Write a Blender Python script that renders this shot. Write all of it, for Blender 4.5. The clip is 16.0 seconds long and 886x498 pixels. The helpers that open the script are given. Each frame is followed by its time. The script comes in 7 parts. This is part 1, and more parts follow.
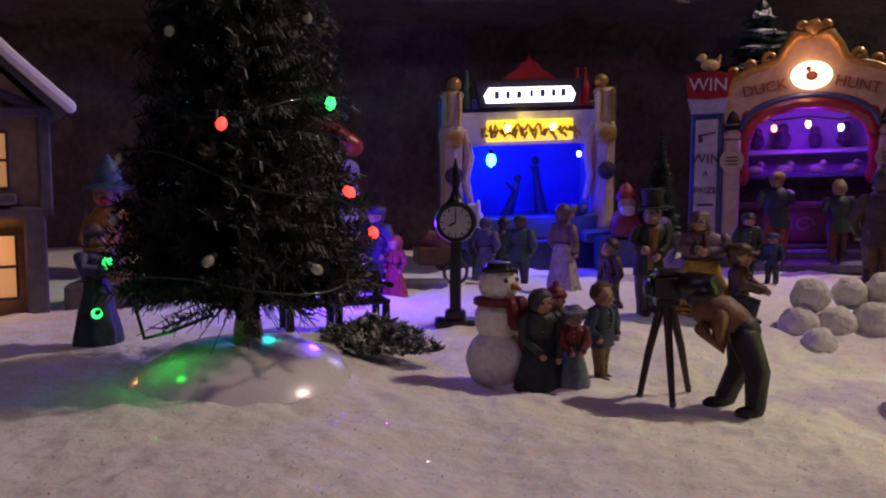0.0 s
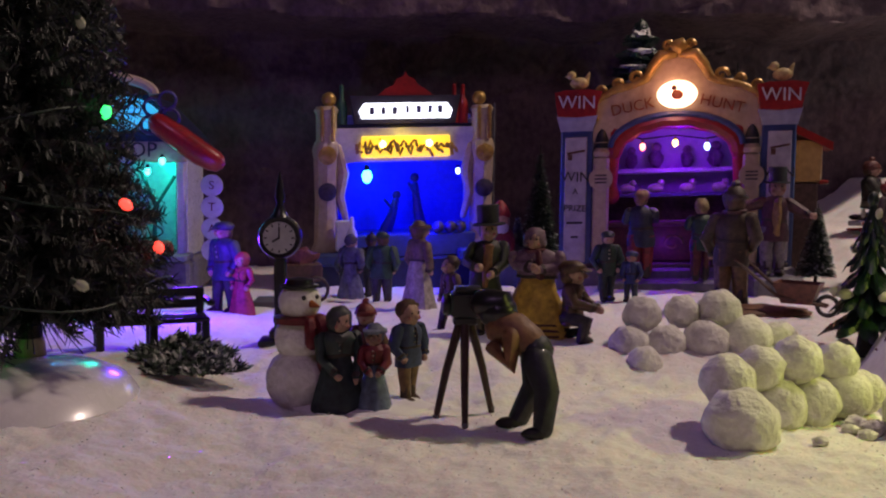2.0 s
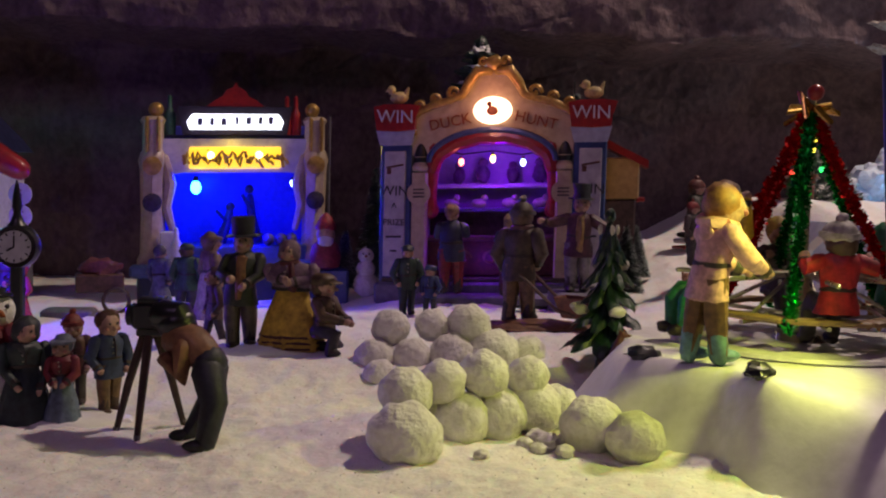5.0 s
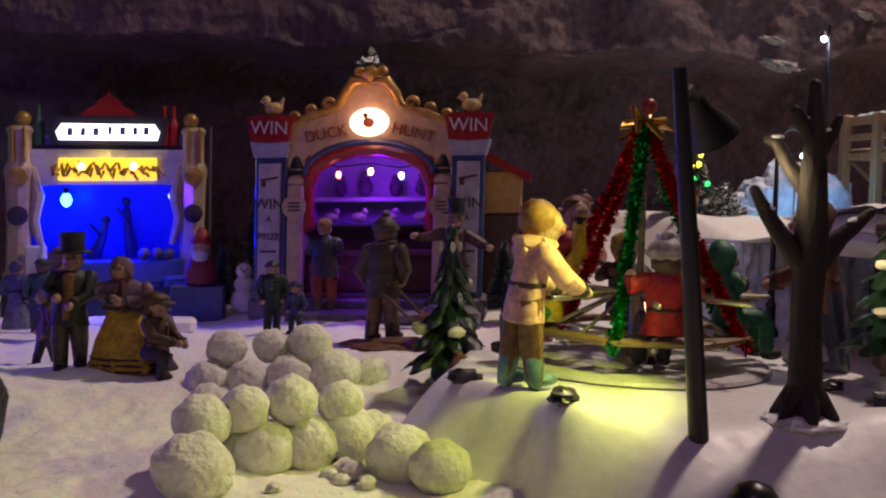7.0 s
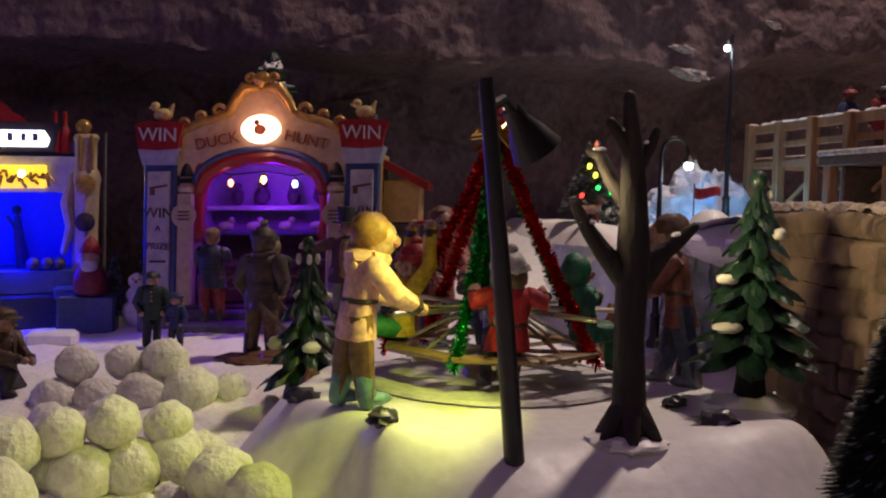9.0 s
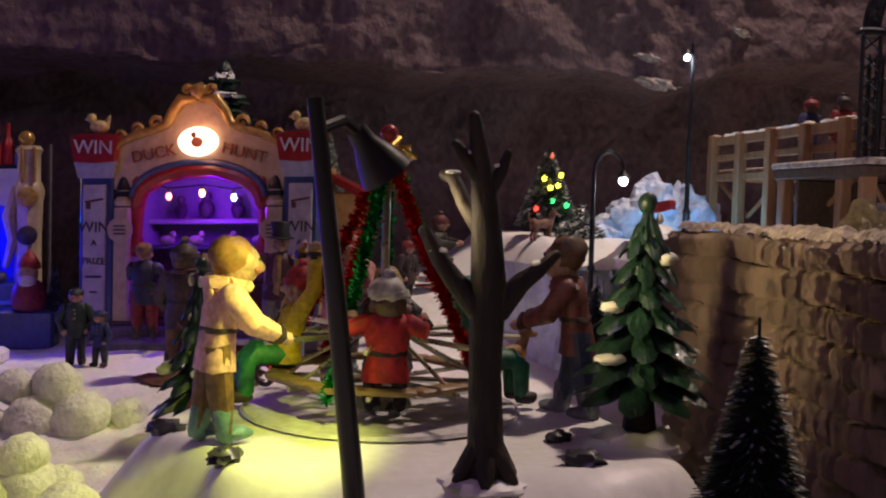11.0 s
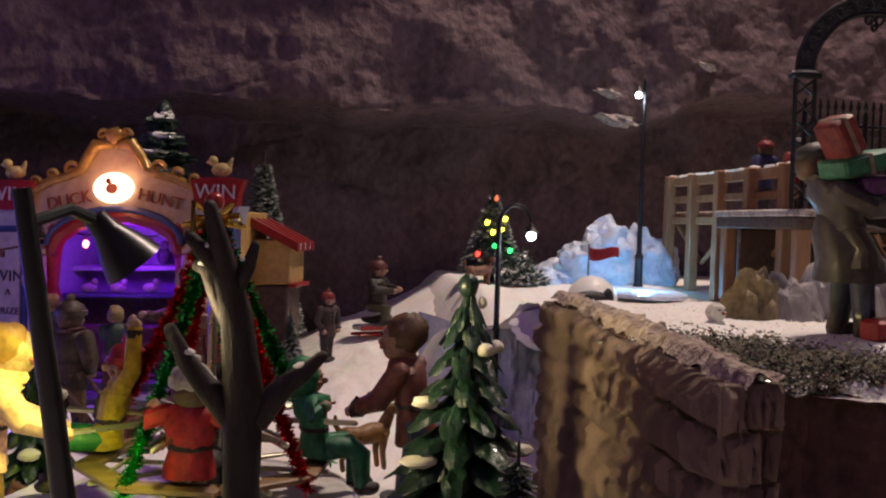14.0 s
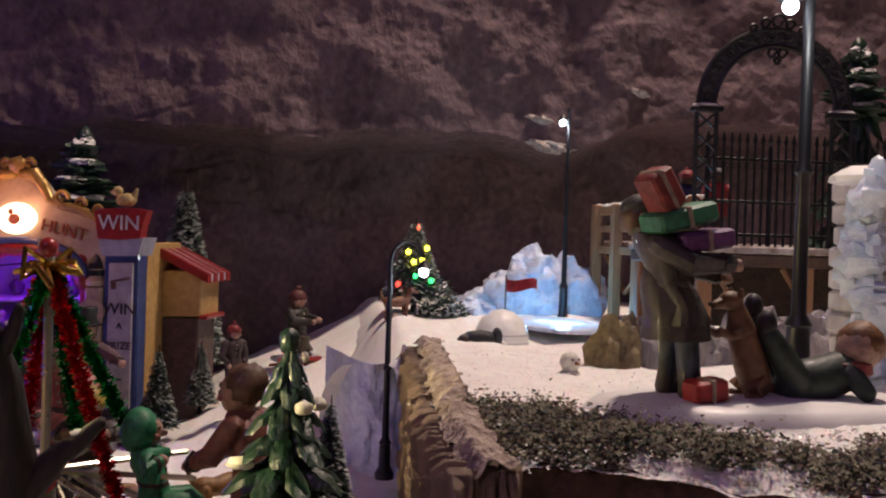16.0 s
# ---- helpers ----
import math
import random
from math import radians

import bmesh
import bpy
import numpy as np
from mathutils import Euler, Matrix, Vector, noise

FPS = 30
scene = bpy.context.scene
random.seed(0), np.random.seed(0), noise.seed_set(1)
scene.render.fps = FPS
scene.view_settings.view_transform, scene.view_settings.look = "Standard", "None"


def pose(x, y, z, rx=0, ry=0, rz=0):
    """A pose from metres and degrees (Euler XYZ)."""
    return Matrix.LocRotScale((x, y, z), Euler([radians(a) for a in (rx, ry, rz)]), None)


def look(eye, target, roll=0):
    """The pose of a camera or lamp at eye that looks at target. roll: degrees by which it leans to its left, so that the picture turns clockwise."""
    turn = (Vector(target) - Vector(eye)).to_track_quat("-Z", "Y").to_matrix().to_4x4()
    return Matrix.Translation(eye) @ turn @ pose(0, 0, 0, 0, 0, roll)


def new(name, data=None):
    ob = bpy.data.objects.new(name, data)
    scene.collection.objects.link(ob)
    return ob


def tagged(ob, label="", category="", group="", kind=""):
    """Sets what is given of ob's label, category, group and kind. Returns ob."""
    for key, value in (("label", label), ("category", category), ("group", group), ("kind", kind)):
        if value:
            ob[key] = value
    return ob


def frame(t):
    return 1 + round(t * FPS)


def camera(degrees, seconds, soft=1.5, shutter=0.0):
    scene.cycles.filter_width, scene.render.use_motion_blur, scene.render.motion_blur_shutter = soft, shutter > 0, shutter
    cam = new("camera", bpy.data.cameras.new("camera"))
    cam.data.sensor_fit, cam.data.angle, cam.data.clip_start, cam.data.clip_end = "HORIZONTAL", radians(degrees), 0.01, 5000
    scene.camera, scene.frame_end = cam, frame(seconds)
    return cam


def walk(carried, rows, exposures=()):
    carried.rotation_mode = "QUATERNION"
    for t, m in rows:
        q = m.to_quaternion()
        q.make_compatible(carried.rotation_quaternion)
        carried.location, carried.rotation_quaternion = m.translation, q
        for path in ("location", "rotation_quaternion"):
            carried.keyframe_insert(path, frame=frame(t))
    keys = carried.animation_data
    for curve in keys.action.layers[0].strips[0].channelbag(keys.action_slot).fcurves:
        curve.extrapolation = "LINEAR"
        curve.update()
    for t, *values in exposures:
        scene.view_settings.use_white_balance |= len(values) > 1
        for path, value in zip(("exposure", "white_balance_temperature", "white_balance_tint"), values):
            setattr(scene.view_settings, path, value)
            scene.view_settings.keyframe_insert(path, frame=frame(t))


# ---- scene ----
cam = camera(50.2, 16.0, soft=2.1)
METRES, EYE, TILT, LEAN, TURN = 0.45, 0.085, -6.0, 0.0, 0.0
ROWS = [
    (0.0, 0.0, 0.0, 0.0, 0.0, 0.0, -0.0),
    (0.5, 0.0258, 0.0129, 0.0006, -0.73, 0.17, -0.09),
    (1.0, 0.0528, 0.0191, -0.004, -1.67, 0.37, -0.02),
    (1.5, 0.0906, 0.0242, -0.0026, -2.58, 0.75, -0.05),
    (2.0, 0.1287, 0.0219, -0.002, -3.14, 1.15, -0.19),
    (2.5, 0.1665, 0.0161, -0.002, -3.56, 1.38, -0.35),
    (3.0, 0.2069, 0.0102, -0.0061, -3.77, 1.6, -0.55),
    (3.5, 0.2479, 0.0117, 0.0007, -4.09, 1.91, -0.71),
    (4.0, 0.2842, 0.0055, -0.0026, -4.8, 1.95, -0.73),
    (6.5, 0.436, 0.0148, 0.0016, -7.77, 2.54, -0.74),
    (7.0, 0.4649, 0.0289, 0.0071, -8.94, 2.76, -0.63),
    (7.5, 0.4953, 0.0317, 0.009, -9.83, 2.91, -0.65),
    (8.0, 0.5148, 0.0294, 0.0071, -10.5, 2.92, -0.6),
    (8.5, 0.538, 0.0311, 0.0099, -10.95, 2.96, -0.62),
    (9.0, 0.5662, 0.036, 0.0164, -11.39, 3.09, -0.46),
    (9.5, 0.5897, 0.0426, 0.019, -11.64, 3.22, -0.34),
    (12.0, 0.7495, 0.0535, 0.0475, -9.38, 3.54, -0.76),
    (12.5, 0.779, 0.0564, 0.054, -9.04, 3.68, -0.74),
    (13.0, 0.797, 0.0655, 0.0669, -8.75, 3.93, -0.8),
    (13.5, 0.8238, 0.0748, 0.0793, -8.52, 4.26, -0.85),
    (14.0, 0.8508, 0.0868, 0.0875, -8.19, 4.45, -0.9),
    (14.5, 0.8789, 0.0904, 0.0911, -7.84, 4.72, -0.9),
    (15.0, 0.913, 0.0882, 0.0979, -7.74, 5.05, -0.99),
    (15.5, 0.9441, 0.0888, 0.1106, -8.15, 5.25, -1.13),
    (16.0, 0.9625, 0.0929, 0.1164, -8.84, 5.31, -0.92),
]
walk(cam, [(t, pose(0, 0, EYE, TILT, LEAN, TURN) @ pose(METRES * x, METRES * y, METRES * z, 90 + pitch, roll, yaw)) for t, x, y, z, yaw, pitch, roll in ROWS],
     ((0.0, 0.0), (6.0, 0.0), (9.0, -0.06), (12.0, 0.14), (13.5, 0.20), (15.0, 0.34), (16.0, 0.40)))

# ---- world and light ----
world = bpy.data.worlds.new("world")
scene.world = world
world.use_nodes = True
world.node_tree.nodes["Background"].inputs[0].default_value = (0.55, 0.30, 0.95, 1)
world.node_tree.nodes["Background"].inputs[1].default_value = 0.145


def lamp(name, kind, at, power, colour, size=0.01, aim=None, angle=None):
    d = bpy.data.lights.new(name, kind)
    d.energy, d.color = power, colour
    if kind == "AREA":
        d.size = size
    else:
        d.shadow_soft_size = size
    if kind == "SPOT" and angle:
        d.spot_size, d.spot_blend = radians(angle), 0.55
    ob = new(name, d)
    ob.matrix_world = look(at, aim) if aim else Matrix.Translation(at)
    return ob


# the warm room light over the display, the village's small lights, and added ones
lamp("room_light", "AREA", (0.79, 0.66, 0.98), 6.7, (1.0, 0.77, 0.66), 0.07, (0.36, 0.40, 0))
# added violet fill from the front left, lifting fronts of figures and rock
lamp("far_room_light", "AREA", (-0.15, -0.60, 1.25), 1.9, (0.80, 0.45, 1.0), 0.35, (0.35, 0.45, 0))
lamp("floodlight_bulb", "SPOT", (0.338, 0.298, 0.100), 0.46, (0.95, 1.0, 0.16), 0.006, (0.276, 0.335, 0.02), 88)
lamp("floodlight_glow", "SPOT", (0.346, 0.294, 0.098), 0.75, (1.0, 0.80, 0.42), 0.018, (0.466, 0.310, 0.078), 62)
lamp("stage_light", "POINT", (0.045, 0.772, 0.088), 0.20, (0.0, 0.0, 1.0), 0.006)
lamp("stage_light_low", "POINT", (0.085, 0.752, 0.045), 0.16, (0.0, 0.0, 1.0), 0.006)
lamp("stage_glow", "POINT", (0.040, 0.806, 0.079), 0.0016, (0.0, 0.75, 1.0), 0.003)
lamp("frieze_light", "POINT", (0.068, 0.748, 0.111), 0.006, (1.0, 0.72, 0.05), 0.004)
lamp("gallery_light", "POINT", (0.264, 0.684, 0.097), 0.085, (0.22, 0.0, 1.0), 0.006)
lamp("gallery_light_low", "POINT", (0.252, 0.668, 0.030), 0.010, (0.20, 0.0, 1.0), 0.004)
lamp("gallery_red", "POINT", (0.215, 0.690, 0.066), 0.060, (1.0, 0.01, 0.03), 0.004)
lamp("sign_light", "POINT", (0.251, 0.650, 0.146), 0.022, (1.0, 0.40, 0.18), 0.006)
lamp("shop_light", "POINT", (-0.118, 0.705, 0.085), 0.095, (0.0, 0.80, 0.60), 0.006)
lamp("shop_front_light", "POINT", (-0.150, 0.655, 0.120), 0.012, (0.03, 0.35, 1.0), 0.006)
lamp("street_bulb", "POINT", (0.6215, 0.712, 0.217), 0.030, (0.85, 0.92, 1.0), 0.003)
lamp("lantern_bulb", "POINT", (0.496, 0.512, 0.110), 0.020, (0.80, 0.92, 1.0), 0.003)
lamp("ice_light", "POINT", (0.612, 0.668, 0.083), 0.095, (0.14, 0.55, 1.0), 0.004)
lamp("high_bulb", "POINT", (0.583, 0.310, 0.202), 0.034, (0.90, 0.92, 0.90), 0.003)
lamp("column_light", "POINT", (0.640, 0.415, 0.100), 0.030, (0.45, 0.62, 1.0), 0.004)
# unseen lamp hung above the snow for the booth LED's blue spill
lamp("snow_light", "POINT", (-0.048, 0.515, 0.040), 0.34, (0.12, 0.02, 1.0), 0.006)
lamp("green_bulb_light", "POINT", (-0.099, 0.326, 0.019), 0.0032, (0.02, 1.0, 0.05), 0.002)
lamp("house_light", "POINT", (-0.235, 0.470, 0.035), 0.010, (1.0, 0.50, 0.15), 0.004)

# ---- materials ----
MATS = {}


def nodes_of(name):
    m = bpy.data.materials.new(name)
    m.use_nodes = True
    t = m.node_tree
    return m, t, t.nodes["Principled BSDF"]


def surface(name, a, b=None, rough=0.55, metal=0.0, grain=250.0, coarse=40.0, bump=0.25, depth=0.0006, coat=0.0, random_piece=0.0, sss=0.0, stretch=(1, 1, 1)):
    """Two tones mixed by noise at two sizes, with fine relief."""
    if name in MATS:
        return MATS[name]
    m, t, p = nodes_of(name)
    b = b or tuple(c * 0.68 for c in a)
    tc = t.nodes.new("ShaderNodeTexCoord")
    mp = t.nodes.new("ShaderNodeMapping")
    mp.inputs["Scale"].default_value = stretch
    t.links.new(tc.outputs["Object"], mp.inputs[0])
    n1, n2 = t.nodes.new("ShaderNodeTexNoise"), t.nodes.new("ShaderNodeTexNoise")
    for n, s, d in ((n1, coarse, 5.0), (n2, grain, 4.0)):
        n.inputs["Scale"].default_value, n.inputs["Detail"].default_value = s, d
        t.links.new(mp.outputs[0], n.inputs["Vector"])
    add = t.nodes.new("ShaderNodeMath")
    add.operation = "ADD"
    t.links.new(n1.outputs[0], add.inputs[0])
    t.links.new(n2.outputs[0], add.inputs[1])
    ramp = t.nodes.new("ShaderNodeMapRange")
    ramp.inputs[1].default_value, ramp.inputs[2].default_value = 0.72, 1.28
    t.links.new(add.outputs[0], ramp.inputs[0])
    mix = t.nodes.new("ShaderNodeMix")
    mix.data_type = "RGBA"
    mix.inputs[6].default_value, mix.inputs[7].default_value = (*b, 1), (*a, 1)
    t.links.new(ramp.outputs[0], mix.inputs[0])
    out = mix.outputs[2]
    if random_piece:
        info, hsv, mr = t.nodes.new("ShaderNodeObjectInfo"), t.nodes.new("ShaderNodeHueSaturation"), t.nodes.new("ShaderNodeMapRange")
        mr.inputs[3].default_value, mr.inputs[4].default_value = 1 - random_piece, 1 + random_piece
        t.links.new(info.outputs["Random"], mr.inputs[0])
        t.links.new(mr.outputs[0], hsv.inputs["Value"])
        t.links.new(out, hsv.inputs["Color"])
        out = hsv.outputs[0]
    t.links.new(out, p.inputs["Base Color"])
    rr = t.nodes.new("ShaderNodeMapRange")
    rr.inputs[3].default_value, rr.inputs[4].default_value = min(1, rough + 0.12), max(0.05, rough - 0.12)
    t.links.new(n2.outputs[0], rr.inputs[0])
    t.links.new(rr.outputs[0], p.inputs["Roughness"])
    p.inputs["Metallic"].default_value = metal
    p.inputs["Coat Weight"].default_value = coat
    if sss:
        p.inputs["Subsurface Weight"].default_value, p.inputs["Subsurface Scale"].default_value = sss, 0.002
    bp = t.nodes.new("ShaderNodeBump")
    bp.inputs["Strength"].default_value, bp.inputs["Distance"].default_value = bump, depth
    t.links.new(add.outputs[0], bp.inputs["Height"])
    t.links.new(bp.outputs[0], p.inputs["Normal"])
    MATS[name] = m
    return m


def paint(r, g, b, rough=0.58):
    """Hand-brushed acrylic on cast resin."""
    r, g, b = r * 0.82, g * 0.80, b * 0.80
    return surface("paint %.3f %.3f %.3f %.2f" % (r, g, b, rough), (r, g, b), (r * 0.42, g * 0.40, b * 0.40), rough, grain=420, coarse=150, bump=0.5, depth=0.0005, coat=0.08)


def glow(name, colour, strength):
    if name in MATS:
        return MATS[name]
    m, t, p = nodes_of(name)
    p.inputs["Base Color"].default_value = (*[min(0.8, 0.2 + 0.6 * c) for c in colour], 1)
    p.inputs["Emission Color"].default_value = (*colour, 1)
    p.inputs["Emission Strength"].default_value = strength
    p.inputs["Roughness"].default_value = 0.25
    MATS[name] = m
    return m


SNOW = surface("loose_snow", (0.87, 0.85, 0.81), (0.78, 0.75, 0.70), 0.75, grain=520, coarse=120, bump=0.40, depth=0.0012, sss=0.2)
SNOWSMOOTH = surface("painted_snow", (0.86, 0.85, 0.82), (0.72, 0.71, 0.67), 0.46, grain=200, coarse=30, bump=0.22, depth=0.0008)
SNOWBALL = surface("snowball_plaster", (0.84, 0.83, 0.76), (0.62, 0.60, 0.52), 0.85, grain=420, coarse=130, bump=0.9, depth=0.0014)
ROCK = surface("cave_rock", (0.172, 0.114, 0.120), (0.080, 0.052, 0.060), 0.9, grain=170, coarse=34, bump=0.9, depth=0.0026, stretch=(1, 1, 0.8))
STONE = surface("cast_stone", (0.78, 0.57, 0.42), (0.46, 0.32, 0.24), 0.8, grain=300, coarse=60, bump=1.0, depth=0.0022, random_piece=0.26, stretch=(1, 1, 0.45))
EARTH = surface("dark_earth", (0.115, 0.060, 0.040), (0.045, 0.024, 0.018), 0.95, grain=300, coarse=45, bump=0.9, depth=0.0018)
MOSS = surface("grey_moss", (0.38, 0.36, 0.25), (0.16, 0.16, 0.10), 0.95, grain=600, coarse=120)
ICE = surface("ice_blue_plaster", (0.70, 0.76, 0.86), (0.42, 0.48, 0.62), 0.35, grain=160, coarse=45, bump=0.9, depth=0.0030, sss=0.1)
BLACK = surface("black_plastic", (0.012, 0.012, 0.014), (0.006, 0.006, 0.007), 0.35, bump=0.1)
IRON = surface("black_iron", (0.022, 0.022, 0.026), (0.010, 0.010, 0.012), 0.45, metal=0.3, bump=0.2)
BARK = surface("tree_bark", (0.020, 0.0105, 0.008), (0.008, 0.0045, 0.004), 0.7, grain=260, coarse=60, bump=0.9, depth=0.0016, stretch=(1, 1, 0.35))
NEEDLE = surface("green_bristle", (0.050, 0.078, 0.055), (0.020, 0.034, 0.026), 0.40, bump=0)
FIR = surface("dark_foil_needle", (0.010, 0.017, 0.013), (0.004, 0.007, 0.006), 0.5, bump=0)
FROST = surface("frosted_bristle", (0.50, 0.53, 0.50), (0.22, 0.26, 0.24), 0.6, bump=0)
PINE = surface("resin_pine", (0.012, 0.040, 0.022), (0.004, 0.014, 0.009), 0.40, grain=350, coarse=120, bump=0.8, depth=0.0014, coat=0.2, stretch=(1, 1, 0.4))
WOOD = surface("bare_pine_wood", (0.36, 0.19, 0.09), (0.20, 0.10, 0.045), 0.6, grain=300, coarse=50, stretch=(1, 1, 0.15))
PLANK = surface("painted_plank", (0.30, 0.19, 0.085), (0.16, 0.10, 0.05), 0.5, stretch=(0.2, 1, 1))
GOLD = surface("gold_paint", (0.50, 0.31, 0.075), (0.26, 0.15, 0.035), 0.35, metal=0.35, grain=350, coarse=120, bump=0.5)
CREAM = surface("cream_glaze", (0.52, 0.41, 0.28), (0.36, 0.27, 0.18), 0.35, coat=0.2, bump=0.2)
WHITE = surface("white_glaze", (0.66, 0.64, 0.66), (0.44, 0.42, 0.46), 0.3, coat=0.3, bump=0.2)
RED = surface("red_glaze", (0.36, 0.020, 0.020), (0.20, 0.010, 0.012), 0.32, coat=0.25, bump=0.2)
BLUE = surface("blue_glaze", (0.050, 0.075, 0.22), (0.026, 0.042, 0.13), 0.35, coat=0.2, bump=0.2)
NAVY = surface("navy_glaze", (0.020, 0.024, 0.075), (0.010, 0.012, 0.04), 0.4, bump=0.2)
GREY = surface("grey_resin", (0.17, 0.16, 0.18), (0.09, 0.085, 0.10), 0.6, bump=0.4)
METAL = surface("bare_metal", (0.55, 0.52, 0.40), (0.40, 0.37, 0.28), 0.3, metal=0.85, bump=0.1)
TINRED = surface("red_tinsel", (0.75, 0.02, 0.03), (0.45, 0.01, 0.015), 0.2, metal=0.9, bump=0)
TINGREEN = surface("green_tinsel", (0.02, 0.50, 0.11), (0.01, 0.26, 0.05), 0.2, metal=0.9, bump=0)
SKIN = paint(0.58, 0.36, 0.26)
INK = surface("dark_ink", (0.03, 0.025, 0.03), (0.02, 0.02, 0.02), 0.5, bump=0)
WALLPAINT = surface("dark_room_paint", (0.10, 0.085, 0.085), (0.07, 0.06, 0.06), 0.8, coarse=3, grain=30)


PATCHY_SNOW = surface("patchy_snow", (0.52, 0.49, 0.47), (0.16, 0.11, 0.08), 0.85, grain=260, coarse=55, bump=0.7, depth=0.0015)


# ---- mesh tools ----
class Geo:
    """Collects verts, faces and material slots of one mesh."""

    def __init__(self):
        self.v, self.f, self.m, self.mats = [], [], [], []

    def slot(self, mat):
        if mat not in self.mats:
            self.mats.append(mat)
        return self.mats.index(mat)

    def add(self, vs, fs, mat, M=None):
        k, s = len(self.v), self.slot(mat)
        self.v += [tuple(M @ Vector(p)) for p in vs] if M else [tuple(p) for p in vs]
        self.f += [tuple(i + k for i in f) for f in fs]
        self.m += [s] * len(fs)
        return self

    def rings(self, rings, mat, M=None, ends=True):
        n = len(rings[0])
        vs = [p for r in rings for p in r]
        fs = [(i * n + j, i * n + (j + 1) % n, (i + 1) * n + (j + 1) % n, (i + 1) * n + j) for i in range(len(rings) - 1) for j in range(n)]
        if ends:
            fs += [tuple(reversed(range(n))), tuple(range((len(rings) - 1) * n, len(rings) * n))]
        return self.add(vs, fs, mat, M)

    def lathe(self, profile, mat, at=(0, 0, 0), seg=16, sx=1.0, sy=1.0, M=None):
        rs = [[(at[0] + r * sx * math.cos(2 * math.pi * j / seg), at[1] + r * sy * math.sin(2 * math.pi * j / seg), at[2] + z) for j in range(seg)] for r, z in profile]
        return self.rings(rs, mat, M)

    def blob(self, c, r, mat, seg=14, rows=9, rough=0.0, freq=3.0, M=None):
        rx, ry, rz = (r, r, r) if isinstance(r, (int, float)) else r
        rs, off = [], Vector((c[0] * 517, c[1] * 311, c[2] * 97))
        for i in range(rows + 1):
            a = math.pi * (i + 0.06) / (rows + 0.12) - math.pi / 2
            ring = []
            for j in range(seg):
                d = Vector((math.cos(a) * math.cos(2 * math.pi * j / seg), math.cos(a) * math.sin(2 * math.pi * j / seg), math.sin(a)))
                k = 1 + rough * noise.noise(d * freq + off) if rough else 1
                ring.append((c[0] + rx * d.x * k, c[1] + ry * d.y * k, c[2] + rz * d.z * k))
            rs.append(ring)
        return self.rings(rs, mat, M)

    def tube(self, pts, radii, mat, seg=8, M=None, round_ends=False):
        pts = [Vector(p) for p in pts]
        if isinstance(radii, (int, float)):
            radii = [radii] * len(pts)
        if round_ends:
            a, b = (pts[0] - pts[1]).normalized(), (pts[-1] - pts[-2]).normalized()
            r0, r1 = radii[0], radii[-1]
            pts = [pts[0] + a * r0 * 0.95, pts[0] + a * r0 * 0.6] + pts + [pts[-1] + b * r1 * 0.6, pts[-1] + b * r1 * 0.95]
            radii = [r0 * 0.3, r0 * 0.8] + list(radii) + [r1 * 0.8, r1 * 0.3]
        rs, u = [], None
        for i, p in enumerate(pts):
            d = (pts[min(i + 1, len(pts) - 1)] - pts[max(i - 1, 0)]).normalized()
            if u is None:
                u = d.orthogonal().normalized()
            u = (u - d * u.dot(d)).normalized()
            w = d.cross(u)
            rs.append([tuple(p + (u * math.cos(2 * math.pi * j / seg) + w * math.sin(2 * math.pi * j / seg)) * radii[i]) for j in range(seg)])
        return self.rings(rs, mat, M)

    def box(self, c, s, mat, bev=0.0006, M=None):
        """A box with chamfered edges."""
        hx, hy, hz = s[0] / 2, s[1] / 2, s[2] / 2
        b = min(bev, hx * 0.45, hy * 0.45, hz * 0.45)

        def ring(k, z):
            x, y = hx - k, hy - k
            return [(c[0] + px, c[1] + py, c[2] + z) for px, py in ((-x, -y + b), (-x + b, -y), (x - b, -y), (x, -y + b), (x, y - b), (x - b, y), (-x + b, y), (-x, y - b))]
        return self.rings([ring(b, -hz), ring(0, -hz + b), ring(0, hz - b), ring(b, hz)], mat, M)

    def prism(self, outline, y0, y1, mat, M=None):
        """An outline in x and z drawn out along y; quads between, fans at both faces."""
        n = len(outline)
        vs = [(x, y0, z) for x, z in outline] + [(x, y1, z) for x, z in outline]
        fs = [(i, (i + 1) % n, n + (i + 1) % n, n + i) for i in range(n)] + [tuple(range(n))[::-1], tuple(range(n, 2 * n))]
        return self.add(vs, fs, mat, M)

    def mesh(self, name, smooth=True):
        me = bpy.data.meshes.new(name)
        me.from_pydata(self.v, [], self.f)
        for m in self.mats:
            me.materials.append(m)
        me.polygons.foreach_set("material_index", self.m)
        me.update()
        bm = bmesh.new()
        bm.from_mesh(me)
        bmesh.ops.recalc_face_normals(bm, faces=bm.faces[:])
        bm.to_mesh(me)
        bm.free()
        if smooth:
            me.shade_smooth()
            me.set_sharp_from_angle(angle=radians(42))
        return me


def part(name, geo, parent, label="", smooth=True, kind=""):
    ob = new(name, geo.mesh(name, smooth))
    ob.parent = parent
    return tagged(ob, label, kind=kind)


def solid(name, geo, m, label, category, group="", kind="", smooth=True):
    """A thing that is one mesh."""
    ob = new(name, geo.mesh(name, smooth))
    ob.matrix_basis = m
    return tagged(ob, label, category, group, kind)


def thing(name, m, label, category, group="", kind=""):
    ob = new(name)
    ob.empty_display_size = 0.01
    ob.matrix_basis = m
    return tagged(ob, label, category, group, kind)


